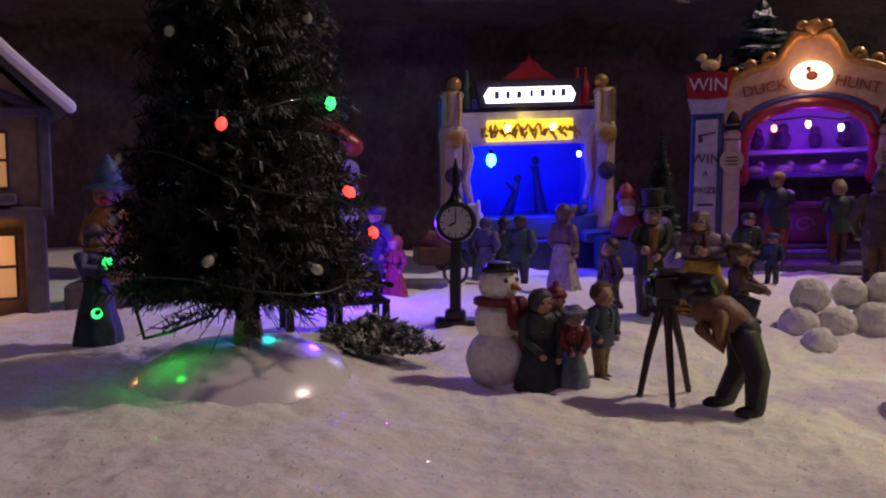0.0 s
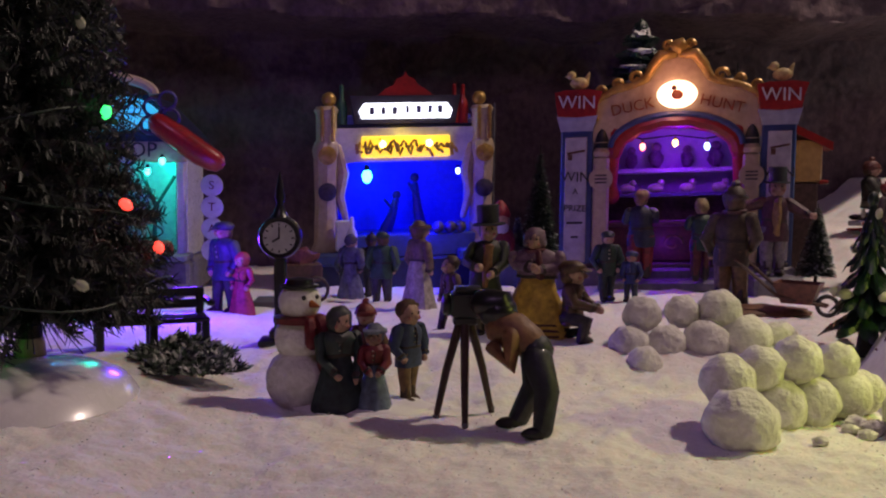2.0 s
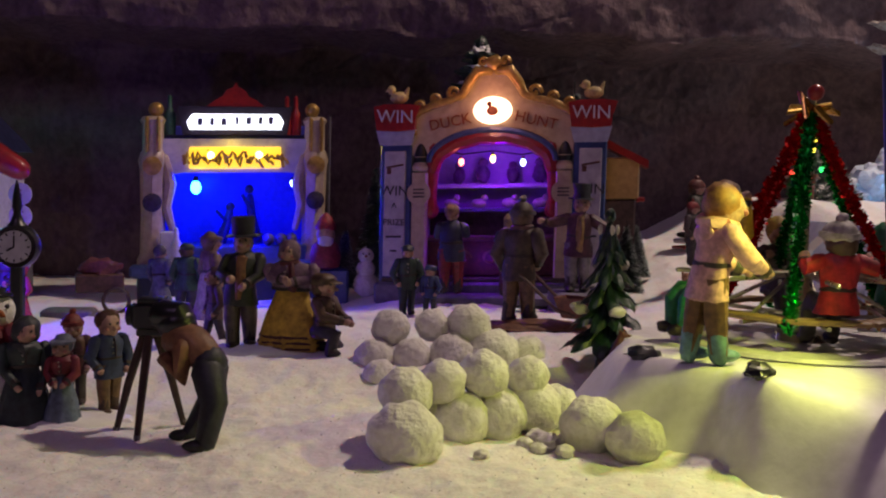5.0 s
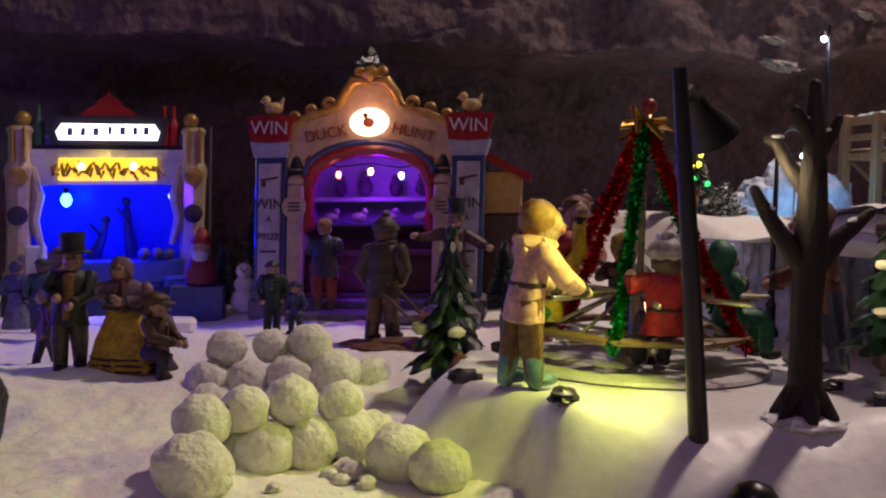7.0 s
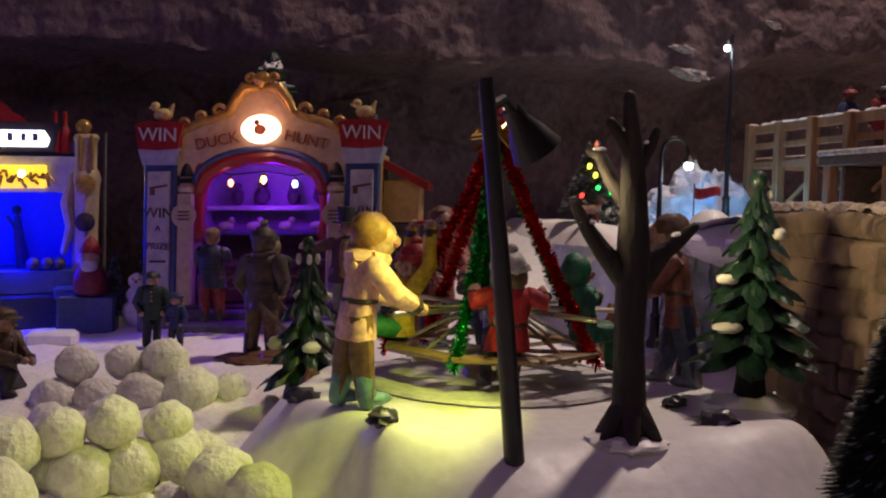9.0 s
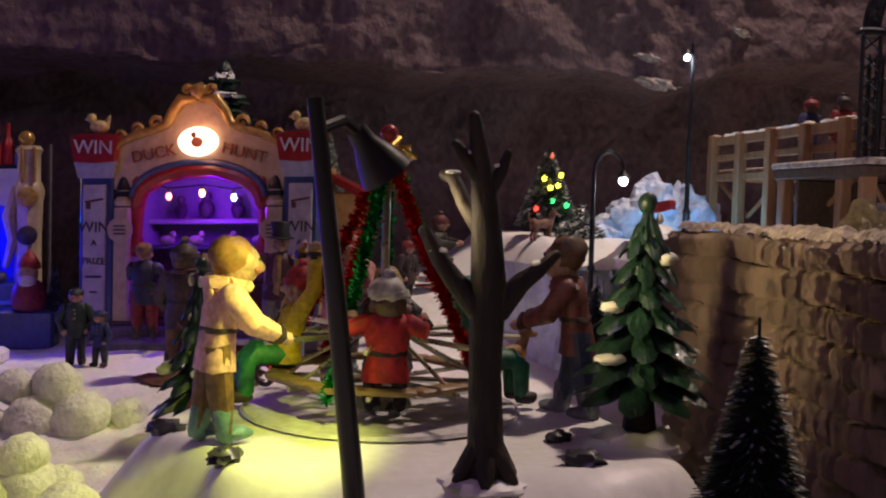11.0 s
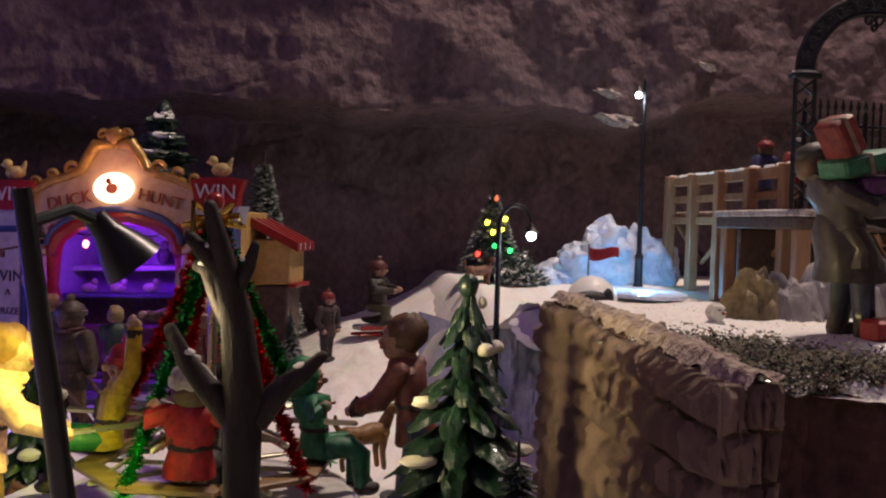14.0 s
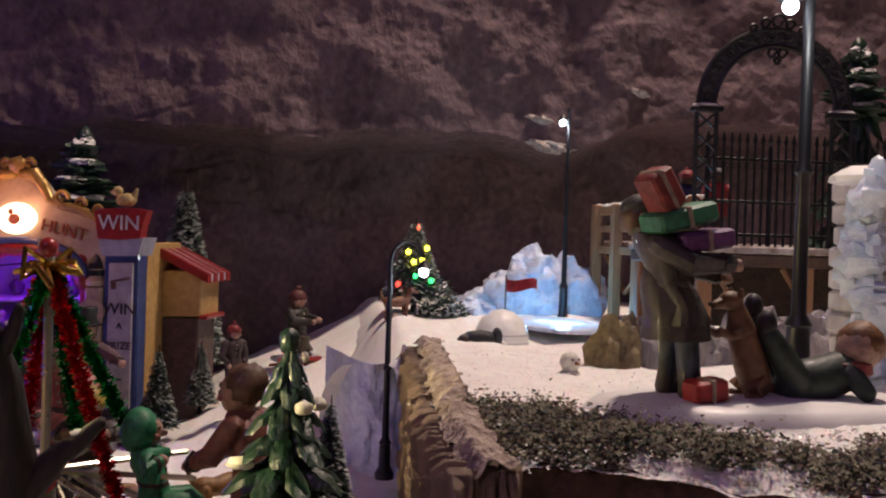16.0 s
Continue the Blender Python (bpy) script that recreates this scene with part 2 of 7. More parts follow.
def lettering(name, text, size, m, mat, parent, label="", deep=0.0003):
    cu = bpy.data.curves.new(name, "FONT")
    cu.body, cu.size, cu.extrude, cu.align_x, cu.align_y = text, size, deep, "CENTER", "CENTER"
    cu.resolution_u = 3
    tmp = new(name, cu)
    me = bpy.data.meshes.new_from_object(tmp.evaluated_get(bpy.context.evaluated_depsgraph_get()))
    bpy.data.objects.remove(tmp)
    me.materials.clear()
    me.materials.append(mat)
    ob = new(name, me)
    ob.parent = parent
    ob.matrix_basis = m @ pose(0, 0, 0, 90)
    return tagged(ob, label)


def smooth01(a, b, v):
    k = min(1, max(0, (v - a) / (b - a)))
    return k * k * (3 - 2 * k)


def fbm(x, y, z=0.0, octaves=4):
    return noise.fractal(Vector((x, y, z)), 0.9, 2.1, octaves)


def sheet(fn, us, vs, mat):
    g, n = Geo(), len(vs)
    g.add([fn(u, v) for u in us for v in vs], [(i * n + j, (i + 1) * n + j, (i + 1) * n + j + 1, i * n + j + 1) for i in range(len(us) - 1) for j in range(n - 1)], mat)
    return g


# ---- the large structure ----
def ground_z(x, y):
    """The snow: nearly flat, lower far back on the left, a ramp that climbs to the rock on the right."""
    z = -0.010 * smooth01(0.50, 0.75, y) * (1 - smooth01(0.14, 0.22, x))
    z += 0.036 * smooth01(0.50, 0.74, y) * smooth01(0.33, 0.43, x) + 0.04 * smooth01(0.60, 0.80, y) * smooth01(0.42, 0.52, x)
    z -= 0.0095 * smooth01(0.46, 0.38, y) * smooth01(-0.06, 0.02, x)
    z += 0.0028 * fbm(x * 16, y * 16) + 0.0012 * fbm(x * 45, y * 45, 6) + 0.0007 * fbm(x * 105, y * 105, 3) + 0.0006 * noise.noise(Vector((x * 330, y * 330, 0)))
    z -= 0.006 * smooth01(0.25, 0.10, y)
    return z


def spaced(a, b, n):
    return [a + (b - a) * i / n for i in range(n + 1)]


ys = spaced(-0.30, 0.16, 20)[:-1] + spaced(0.16, 0.46, 190)[:-1] + spaced(0.46, 0.97, 130)
xs = spaced(-0.75, -0.25, 40)[:-1] + spaced(-0.25, 0.45, 420)[:-1] + spaced(0.45, 1.40, 60)
tagged(solid("ground", sheet(lambda x, y: (x, y, ground_z(x, y)), xs, ys, SNOW), Matrix(), "loose glittering artificial snow spread over the display", "snow", kind="structure"), kind="structure")


def rock_xyz(x, z):
    """The cave wall: the upper rock stands forward over a hollow, most of all behind the ramp."""
    lip = 0.212 + 0.012 * fbm(x * 7, 4.2) + 0.020 * smooth01(0.66, 0.74, x)
    over = 0.75 + 0.25 * smooth01(0.18, 0.42, x)
    y = 0.912 - 0.092 * over * smooth01(lip - 0.006, lip + 0.005, z) - 0.05 * smooth01(0.34, 0.62, z)
    y += 0.009 * fbm(x * 8, z * 6, 1.0) + 0.0042 * fbm(x * 24, z * 19, 5.0) + 0.0013 * fbm(x * 80, z * 90, 9.0)
    # sculpted folds and slanting cracks
    y -= 0.0040 * (1 - abs(noise.noise(Vector((x * 9 + z * 5, z * 13 - x * 3, 2.0)))) * 2.4) * smooth01(0.19, 0.24, z)
    y += 0.0020 * smooth01(0.07, 0.0, abs(noise.noise(Vector((x * 9 - z * 16, z * 9 + x * 4, 7.0))))) * smooth01(0.05, 0.3, noise.noise(Vector((x * 8, z * 8, 1.0))))
    y -= 0.0022 * abs(noise.noise(Vector((x * 34, z * 40, 4.0))))
    # the hollow below the ledge is pitted
    y -= 0.0035 * fbm(x * 42, z * 36, 11.0) * smooth01(lip + 0.01, lip - 0.02, z)
    return (x, y - 0.006, z)


g = sheet(rock_xyz, spaced(-0.80, -0.40, 40)[:-1] + spaced(-0.40, 0.95, 520)[:-1] + spaced(0.95, 1.45, 50), spaced(-0.05, 0.12, 50)[:-1] + spaced(0.12, 0.50, 190)[:-1] + spaced(0.50, 0.75, 40), ROCK)
solid("wall_rock", g, Matrix(), "rough dark brown cave rock backdrop with an overhanging ledge", "rock wall", kind="structure")

# plain walls that close the place
for nm, c, s in (("wall_left", (-0.83, 0.2, 0.6), (0.04, 1.9, 1.9)), ("wall_right", (1.47, 0.2, 0.6), (0.04, 1.9, 1.9)), ("wall_behind", (0.32, -0.75, 0.6), (2.4, 0.04, 1.9)), ("wall_upper", (0.32, 0.93, 0.95), (2.4, 0.04, 1.2)), ("ceiling", (0.32, 0.1, 1.56), (2.4, 1.8, 0.04)), ("floor", (0.32, 0.1, -0.37), (2.4, 1.8, 0.04)), ("display_table", (0.32, 0.30, -0.045), (2.25, 1.22, 0.02))):
    solid(nm, Geo().box(c, s, WALLPAINT, 0.004), Matrix(), "plain dark painted room surface" if nm != "display_table" else "dark table board under the snow", "table" if nm == "display_table" else "wall", kind="structure")

# the raised carousel mound of smooth painted snow: steep behind, running out gently in front
MOUND_RIM = ((0, 0.104), (45, 0.088), (90, 0.092), (135, 0.106), (165, 0.109), (182, 0.106), (200, 0.093), (216, 0.087), (236, 0.106), (262, 0.144), (290, 0.150), (312, 0.142), (338, 0.120), (360, 0.104))
MX, MY = 0.345, 0.360


def mound_edge(a):
    d = math.degrees(a) % 360
    for (a0, r0), (a1, r1) in zip(MOUND_RIM, MOUND_RIM[1:]):
        if d <= a1:
            return r0 + (r1 - r0) * smooth01(a0, a1, d)


def mound_z(x, y):
    a = math.atan2(y - MY, x - MX)
    k = math.hypot(x - MX, y - MY) / mound_edge(a)
    soft = 0.80 - 0.14 * smooth01(-0.6, -0.95, math.cos(a)) - 0.34 * smooth01(0.0, -0.85, math.sin(a)) * smooth01(-0.78, -0.15, math.cos(a)) * smooth01(0.85, 0.25, math.cos(a))
    z = 0.0195 - 0.0365 * smooth01(soft, 1.03, k) + 0.0016 * fbm(x * 22, y * 22) * smooth01(0.35, 0.8, k)
    # two swells in front with a hollow between them
    z += 0.0065 * math.exp(-((x - 0.400) / 0.026) ** 2 - ((y - 0.268) / 0.028) ** 2) + 0.003 * math.exp(-((x - 0.298) / 0.022) ** 2 - ((y - 0.296) / 0.022) ** 2)
    return z - 0.0030 * math.exp(-((x - 0.352) / 0.014) ** 2 - ((y - 0.254) / 0.020) ** 2) + 0.0025 * smooth01(0.39, 0.43, x) * smooth01(1.0, 0.8, k)


g, rs = Geo(), []
for k in spaced(0, 1.02, 56):
    ring = []
    for j in range(128):
        a = 2 * math.pi * j / 128
        r = mound_edge(a) * (0.01 + k)
        x, y = MX + r * math.cos(a), MY + r * math.sin(a)
        ring.append((x, y, mound_z(x, y)))
    rs.append(ring)
g.rings(rs, SNOWSMOOTH)
MOUND = solid("snow_mound", g, Matrix(), "smooth white painted snow mound under the merry-go-round", "snow mound", kind="structure")

# the plateau on the right: earth bank, snow top, icy face, dry stone wall
def plateau_z(x, y):
    z = 0.088 - 0.024 * smooth01(0.44, 0.56, y) + 0.014 * smooth01(0.58, 0.70, y) + 0.0022 * fbm(x * 28, y * 28, 2) + 0.0007 * fbm(x * 130, y * 130, 7)
    return z - 0.006 * smooth01(0.245, 0.205, y + 0.010 * fbm(x * 30, 1.0))


def plateau_edge(y):
    """The left rim of the plateau, by depth."""
    return 0.4610 + 0.0155 * min(1, max(0, (y - 0.245) / 0.17)) + 0.004 * smooth01(0.42, 0.50, y) - 0.034 * smooth01(0.52, 0.60, y)


def bank_front(x):
    """How far forward the bank's brow comes, rounded off towards the stone wall."""
    return 0.220 + 0.028 * smooth01(0.530, 0.497, x) - 0.004 * (x - 0.46) + 0.009 * fbm(x * 30, 3.0) + 0.004 * fbm(x * 95, 8.0)


def snow_xyz(u, v):
    y = v
    x = plateau_edge(y) + 0.002 + u
    b = bank_front(x)
    if v < 0.30:
        y = b + (v - 0.205) * (0.30 - b) / 0.095
    z = plateau_z(u + 0.47, max(0.245, y)) - 0.050 * smooth01(0.055, 0.0, u) * smooth01(0.56, 0.63, y)
    # the crust thins out and droops over the brow
    z -= 0.0036 * smooth01(0.011, 0.0, y - b) + 0.0016 * smooth01(0.03, 0.0, y - b) * (0.5 + 0.9 * fbm(x * 60, y * 60, 4))
    return (x, y - (0.0022 + 0.002 * fbm(x * 50, 2.0)) * smooth01(0.004, 0.0, y - b), z)


g = sheet(snow_xyz, spaced(0, 0.22, 130)[:-1] + spaced(0.22, 0.95, 60), spaced(0.205, 0.30, 70)[:-1] + spaced(0.30, 0.46, 70)[:-1] + spaced(0.46, 0.90, 60), SNOW)
solid("plateau_snow", g, Matrix(), "crusty glittering snow on top of the raised bank", "snow", kind="structure")


def bank_xyz(x, z):
    k = z / 0.079
    low = 1 - k ** 4
    return (x, bank_front(x) + (0.008 * fbm(x * 22, z * 26, 3) + 0.005 * fbm(x * 80, z * 50, 8) - 0.004 * math.sin(k * 3.1)) * low, z if k < 1 else plateau_z(x, 0.245) - 0.0040)


solid("earth_bank", sheet(bank_xyz, spaced(0.4640, 0.55, 60)[:-1] + spaced(0.55, 1.42, 180), spaced(-0.03, 0.079, 26), EARTH), Matrix(), "dark brown crumbly earth bank below the snow", "earth bank", kind="structure")


def ice_xyz(x, z):
    return (x, 0.548 + 0.16 * smooth01(0.475, 0.43, x) + 0.009 * fbm(x * 60, z * 14, 2) + 0.004 * fbm(x * 150, z * 50, 6), z)


solid("ice_face", sheet(ice_xyz, spaced(0.452, 0.56, 90), spaced(-0.01, 0.0655, 40), ICE), Matrix(), "pale blue icy cliff face with frozen runs", "ice cliff", kind="structure")

# ---- figures ----
def statuette(name, label, at, turn, h, coat, legs, hat_col=None, hat="hair", dress=None, grips=((-0.15, -0.05, 0.47), (0.15, -0.05, 0.47)), lean=(0.0, 0.0), scarf=None, stride=0.05, seat=False, bands=None, group="", wide=1.0, boots=None, vest=None, kneel=False, category="figurine", cowl=None, big=1.12, hem=None):
    """A cast figurine, one mesh: legs or skirt, coat, arms, head and hat; it faces -y before the turn."""
    g = Geo()
    hat_col = hat_col or paint(0.10, 0.05, 0.03)
    boots = boots or paint(0.035, 0.022, 0.018)
    w = wide
    lx, ly = lean
    hip, sh, hd = 0.46, 0.77, 0.885
    if seat or kneel:
        hip, sh, hd = 0.22, 0.53, 0.645

    def up(x, y, z):
        k = max(0, z - hip)
        return (x + lx * k, y + ly * k, z)
    if dress:
        prof = [(0.205, 0.0), (0.215, 0.02), (0.20, 0.12), (0.165, 0.28), (0.125, 0.42), (0.095, 0.55), (0.09, 0.58)]
        rs = []
        for i, (r, z) in enumerate(prof):
            rs.append([tuple(Vector(up(0, 0, z)) + Vector((r * w * math.cos(a) * (1 + 0.05 * math.sin(7 * a)), r * 0.85 * math.sin(a) * (1 + 0.05 * math.sin(7 * a)), 0))) for a in [2 * math.pi * j / 28 for j in range(28)]])
        g.rings(rs, dress)
        for zb in (bands or ()):
            r = 0.222 - 0.14 * zb
            g.lathe([(r * 0.9, zb - 0.012), (r, zb - 0.010), (r * 0.985, zb + 0.010), (r * 0.9, zb + 0.012)], paint(0.10, 0.02, 0.02), seg=28, sx=w, sy=0.87)
    elif seat:
        for s in (-1, 1):
            g.tube([(s * 0.06, 0.0, hip - 0.02), (s * 0.085, -0.20, hip + 0.0), (s * 0.085, -0.26, hip - 0.06), (s * 0.085, -0.27, hip - 0.24)], [0.075, 0.07, 0.062, 0.05], legs, 10, round_ends=True)
            g.blob((s * 0.085, -0.31, hip - 0.27), (0.05, 0.09, 0.045), boots)
    elif kneel:
        for s in (-1, 1):
            g.tube([(s * 0.07, 0.02, hip), (s * 0.09, -0.17 if s < 0 else -0.10, 0.20 if s < 0 else 0.09), (s * 0.09, -0.13 if s < 0 else 0.12, 0.03)], [0.08, 0.07, 0.05], legs, 10, round_ends=True)
            g.blob((s * 0.09, -0.16 if s < 0 else 0.17, 0.035), (0.05, 0.085, 0.04), boots)
    else:
        for s in (-1, 1):
            g.tube([(s * 0.06, 0.0, hip + 0.03), (s * 0.068, s * stride * 0.5, 0.25), (s * 0.07, s * stride, 0.05)], [0.078, 0.064, 0.05], legs, 10)
            g.tube([(s * 0.07, s * stride * 0.8, 0.15), (s * 0.07, s * stride, 0.03)], [0.056, 0.055], boots, 10, round_ends=True)
            g.blob((s * 0.075, s * stride - 0.045, 0.032), (0.05, 0.095, 0.036), boots)
    # coat
    low = hip - 0.10 if not (seat or kneel) else hip - 0.06
    prof = [(0.095, low - 0.01), (0.148, low), (0.138, hip), (0.118, hip + 0.10), (0.135, sh - 0.10), (0.140, sh - 0.04), (0.105, sh + 0.015), (0.05, sh + 0.045)]
    if dress:
        prof = prof[3:]
    rs = [[tuple(Vector(up(0, 0, z)) + Vector((r * w * math.cos(a), r * 0.74 * math.sin(a) * (1 + 0.04 * math.sin(5 * a)), 0))) for a in [2 * math.pi * j / 20 for j in range(20)]] for r, z in prof]
    g.rings(rs, coat)
    if hem:
        prof = [(0.16, hem + 0.01), (0.195, hem), (0.185, hem + 0.10), (0.155, hip + 0.08), (0.10, hip + 0.16)]
        g.rings([[tuple(Vector(up(0, 0.02, z)) + Vector((r * math.cos(a) * (1 + 0.06 * math.sin(6 * a)), r * 0.88 * math.sin(a), 0))) for a in [2 * math.pi * j / 24 for j in range(24)]] for r, z in prof], coat)
    # belt, coat edge and buttons
    trim = paint(0.045, 0.028, 0.022)
    belt = hip + 0.105
    g.rings([[tuple(Vector(up(0, 0, z)) + Vector((r * w * math.cos(a), r * 0.76 * math.sin(a), 0))) for a in [2 * math.pi * j / 18 for j in range(18)]] for r, z in ((0.112, belt - 0.016), (0.126, belt - 0.012), (0.126, belt + 0.012), (0.112, belt + 0.016))], trim)
    if not vest:
        g.tube([up(0.012, -0.088, belt + 0.02), up(0.012, -0.104, sh - 0.09), up(0.010, -0.082, sh)], 0.008, trim, 5)
        for k in range(3):
            g.blob(up(-0.014, -0.098, belt + 0.05 + 0.055 * k), 0.010, METAL, 6, 4)
    if vest:
        g.tube([up(0, -0.083, hip - 0.02), up(0, -0.090, hip + 0.15), up(0, -0.085, sh - 0.03)], [0.035, 0.045, 0.05], vest, 8, round_ends=True)
    for s, grip in zip((-1, 1), grips):
        a, b = Vector(up(s * 0.135 * w, 0.0, sh - 0.035)), Vector(up(*grip))
        mid = (a + b) / 2 + Vector((s * 0.055, 0.035, -0.035))
        g.tube([a, mid, b], [0.062, 0.054, 0.042], coat, 10, round_ends=True)
        g.tube([mid.lerp(b, 0.80), mid.lerp(b, 1.02)], [0.051, 0.050], trim, 8)
        g.blob(b + (b - mid).normalized() * 0.045, 0.036, SKIN if hat != "mitten" else hat_col, 8, 6)
    if cowl:
        g.tube([up(-0.085, 0.02, sh + 0.02), up(-0.06, 0.085, sh + 0.03), up(0, 0.105, sh + 0.02), up(0.06, 0.085, sh + 0.03), up(0.085, 0.02, sh + 0.02), up(0.03, -0.07, sh + 0.01), up(-0.03, -0.07, sh + 0.01), up(-0.085, 0.02, sh + 0.02)], 0.036, cowl, 8)
        g.blob(up(0, 0.095, sh - 0.02), (0.075, 0.035, 0.065), cowl, 12, 8)
    # head
    c, first = Vector(up(0, -0.01, hd)), len(g.v)
    g.tube([up(0, 0, sh), c], [0.042, 0.042], SKIN, 8)
    g.blob(c, (0.072, 0.078, 0.086), SKIN, 14, 10)
    g.blob(c + Vector((0, -0.080, -0.012)), (0.014, 0.017, 0.017), SKIN, 6, 5)
    for s in (-1, 1):
        g.blob(c + Vector((s * 0.027, -0.069, 0.018)), (0.010, 0.008, 0.010), INK, 6, 4)
    for s in (-1, 1):
        g.blob(c + Vector((s * 0.040, -0.058, -0.022)), (0.017, 0.014, 0.015), paint(0.55, 0.22, 0.17), 6, 4)
    if hat in ("cap", "knit", "bonnet"):
        g.blob(c + Vector((0, 0.026, -0.012)), (0.078, 0.066, 0.078), paint(0.13, 0.07, 0.035), 12, 8, 0.12, 5)
    if hat == "top":
        g.lathe([(0.02, 0.040), (0.125, 0.042), (0.130, 0.052), (0.088, 0.058), (0.080, 0.10), (0.088, 0.185), (0.080, 0.192), (0.02, 0.193)], hat_col, c, 18)
        g.blob(c + Vector((0, 0.018, 0.0)), (0.080, 0.076, 0.080), paint(0.16, 0.12, 0.09), 12, 8)
    elif hat == "hood":
        g.blob(c + Vector((0, 0.020, 0.008)), (0.095, 0.088, 0.105), hat_col, 14, 10, 0.08)
        g.tube([up(-0.07, -0.02, sh + 0.02), up(0, -0.075, sh + 0.005), up(0.07, -0.02, sh + 0.02)], 0.032, hat_col, 8, round_ends=True)
    elif hat == "bonnet":
        g.blob(c + Vector((0, 0.022, 0.022)), (0.090, 0.084, 0.095), hat_col, 14, 10, 0.06)
        g.lathe([(0.07, 0.0), (0.105, 0.012), (0.110, 0.030), (0.09, 0.040)], hat_col, c + Vector((0, -0.005, 0.030)), 16)
    elif hat == "cap":
        g.blob(c + Vector((0, 0.010, 0.038)), (0.090, 0.092, 0.058), hat_col, 14, 9, 0.06)
        g.blob(c + Vector((0, -0.078, 0.030)), (0.060, 0.045, 0.012), hat_col, 12, 6)
    elif hat == "knit":
        g.blob(c + Vector((0, 0.012, 0.034)), (0.086, 0.088, 0.075), hat_col, 14, 10, 0.05)
        g.lathe([(0.078, -0.01), (0.094, -0.008), (0.094, 0.020), (0.078, 0.024)], hat_col, c + Vector((0, 0.008, 0.024)), 16)
        g.blob(c + Vector((0, 0.012, 0.118)), 0.030, hat_col, 8, 6, 0.2)
    else:
        g.blob(c + Vector((0, 0.020, 0.026)), (0.082, 0.078, 0.084), hat_col, 14, 10, 0.14, 5)
    g.v[first:] = [tuple(c + (Vector(p) - c) * big) for p in g.v[first:]]
    if scarf:
        g.lathe([(0.06, -0.022), (0.098, -0.016), (0.10, 0.012), (0.065, 0.024)], scarf, up(0, -0.005, sh + 0.028), 16)
        g.tube([up(0.04, -0.085, sh + 0.01), up(0.055, -0.105, sh - 0.10), up(0.06, -0.100, sh - 0.20)], [0.026, 0.030, 0.034], scarf, 8, round_ends=True)
    off, lumpy = Vector((at[0] * 190, at[1] * 170, h * 900)), []
    for x, y, z in g.v:
        q = Vector((x, y, z))
        d = noise.noise_vector(q * 2.5 + off) * 0.030 * smooth01(0.05, 0.5, z) + noise.noise_vector(q * 13 + off) * 0.019 + noise.noise_vector(q * 34 + off) * 0.009
        lumpy.append(((x + d.x) * h, (y + d.y) * h, (z + d.z * (0.6 if z > 0.04 else 0)) * h))
    g.v = lumpy
    return solid(name, g, pose(*at, 0, 0, turn), label, category, group)


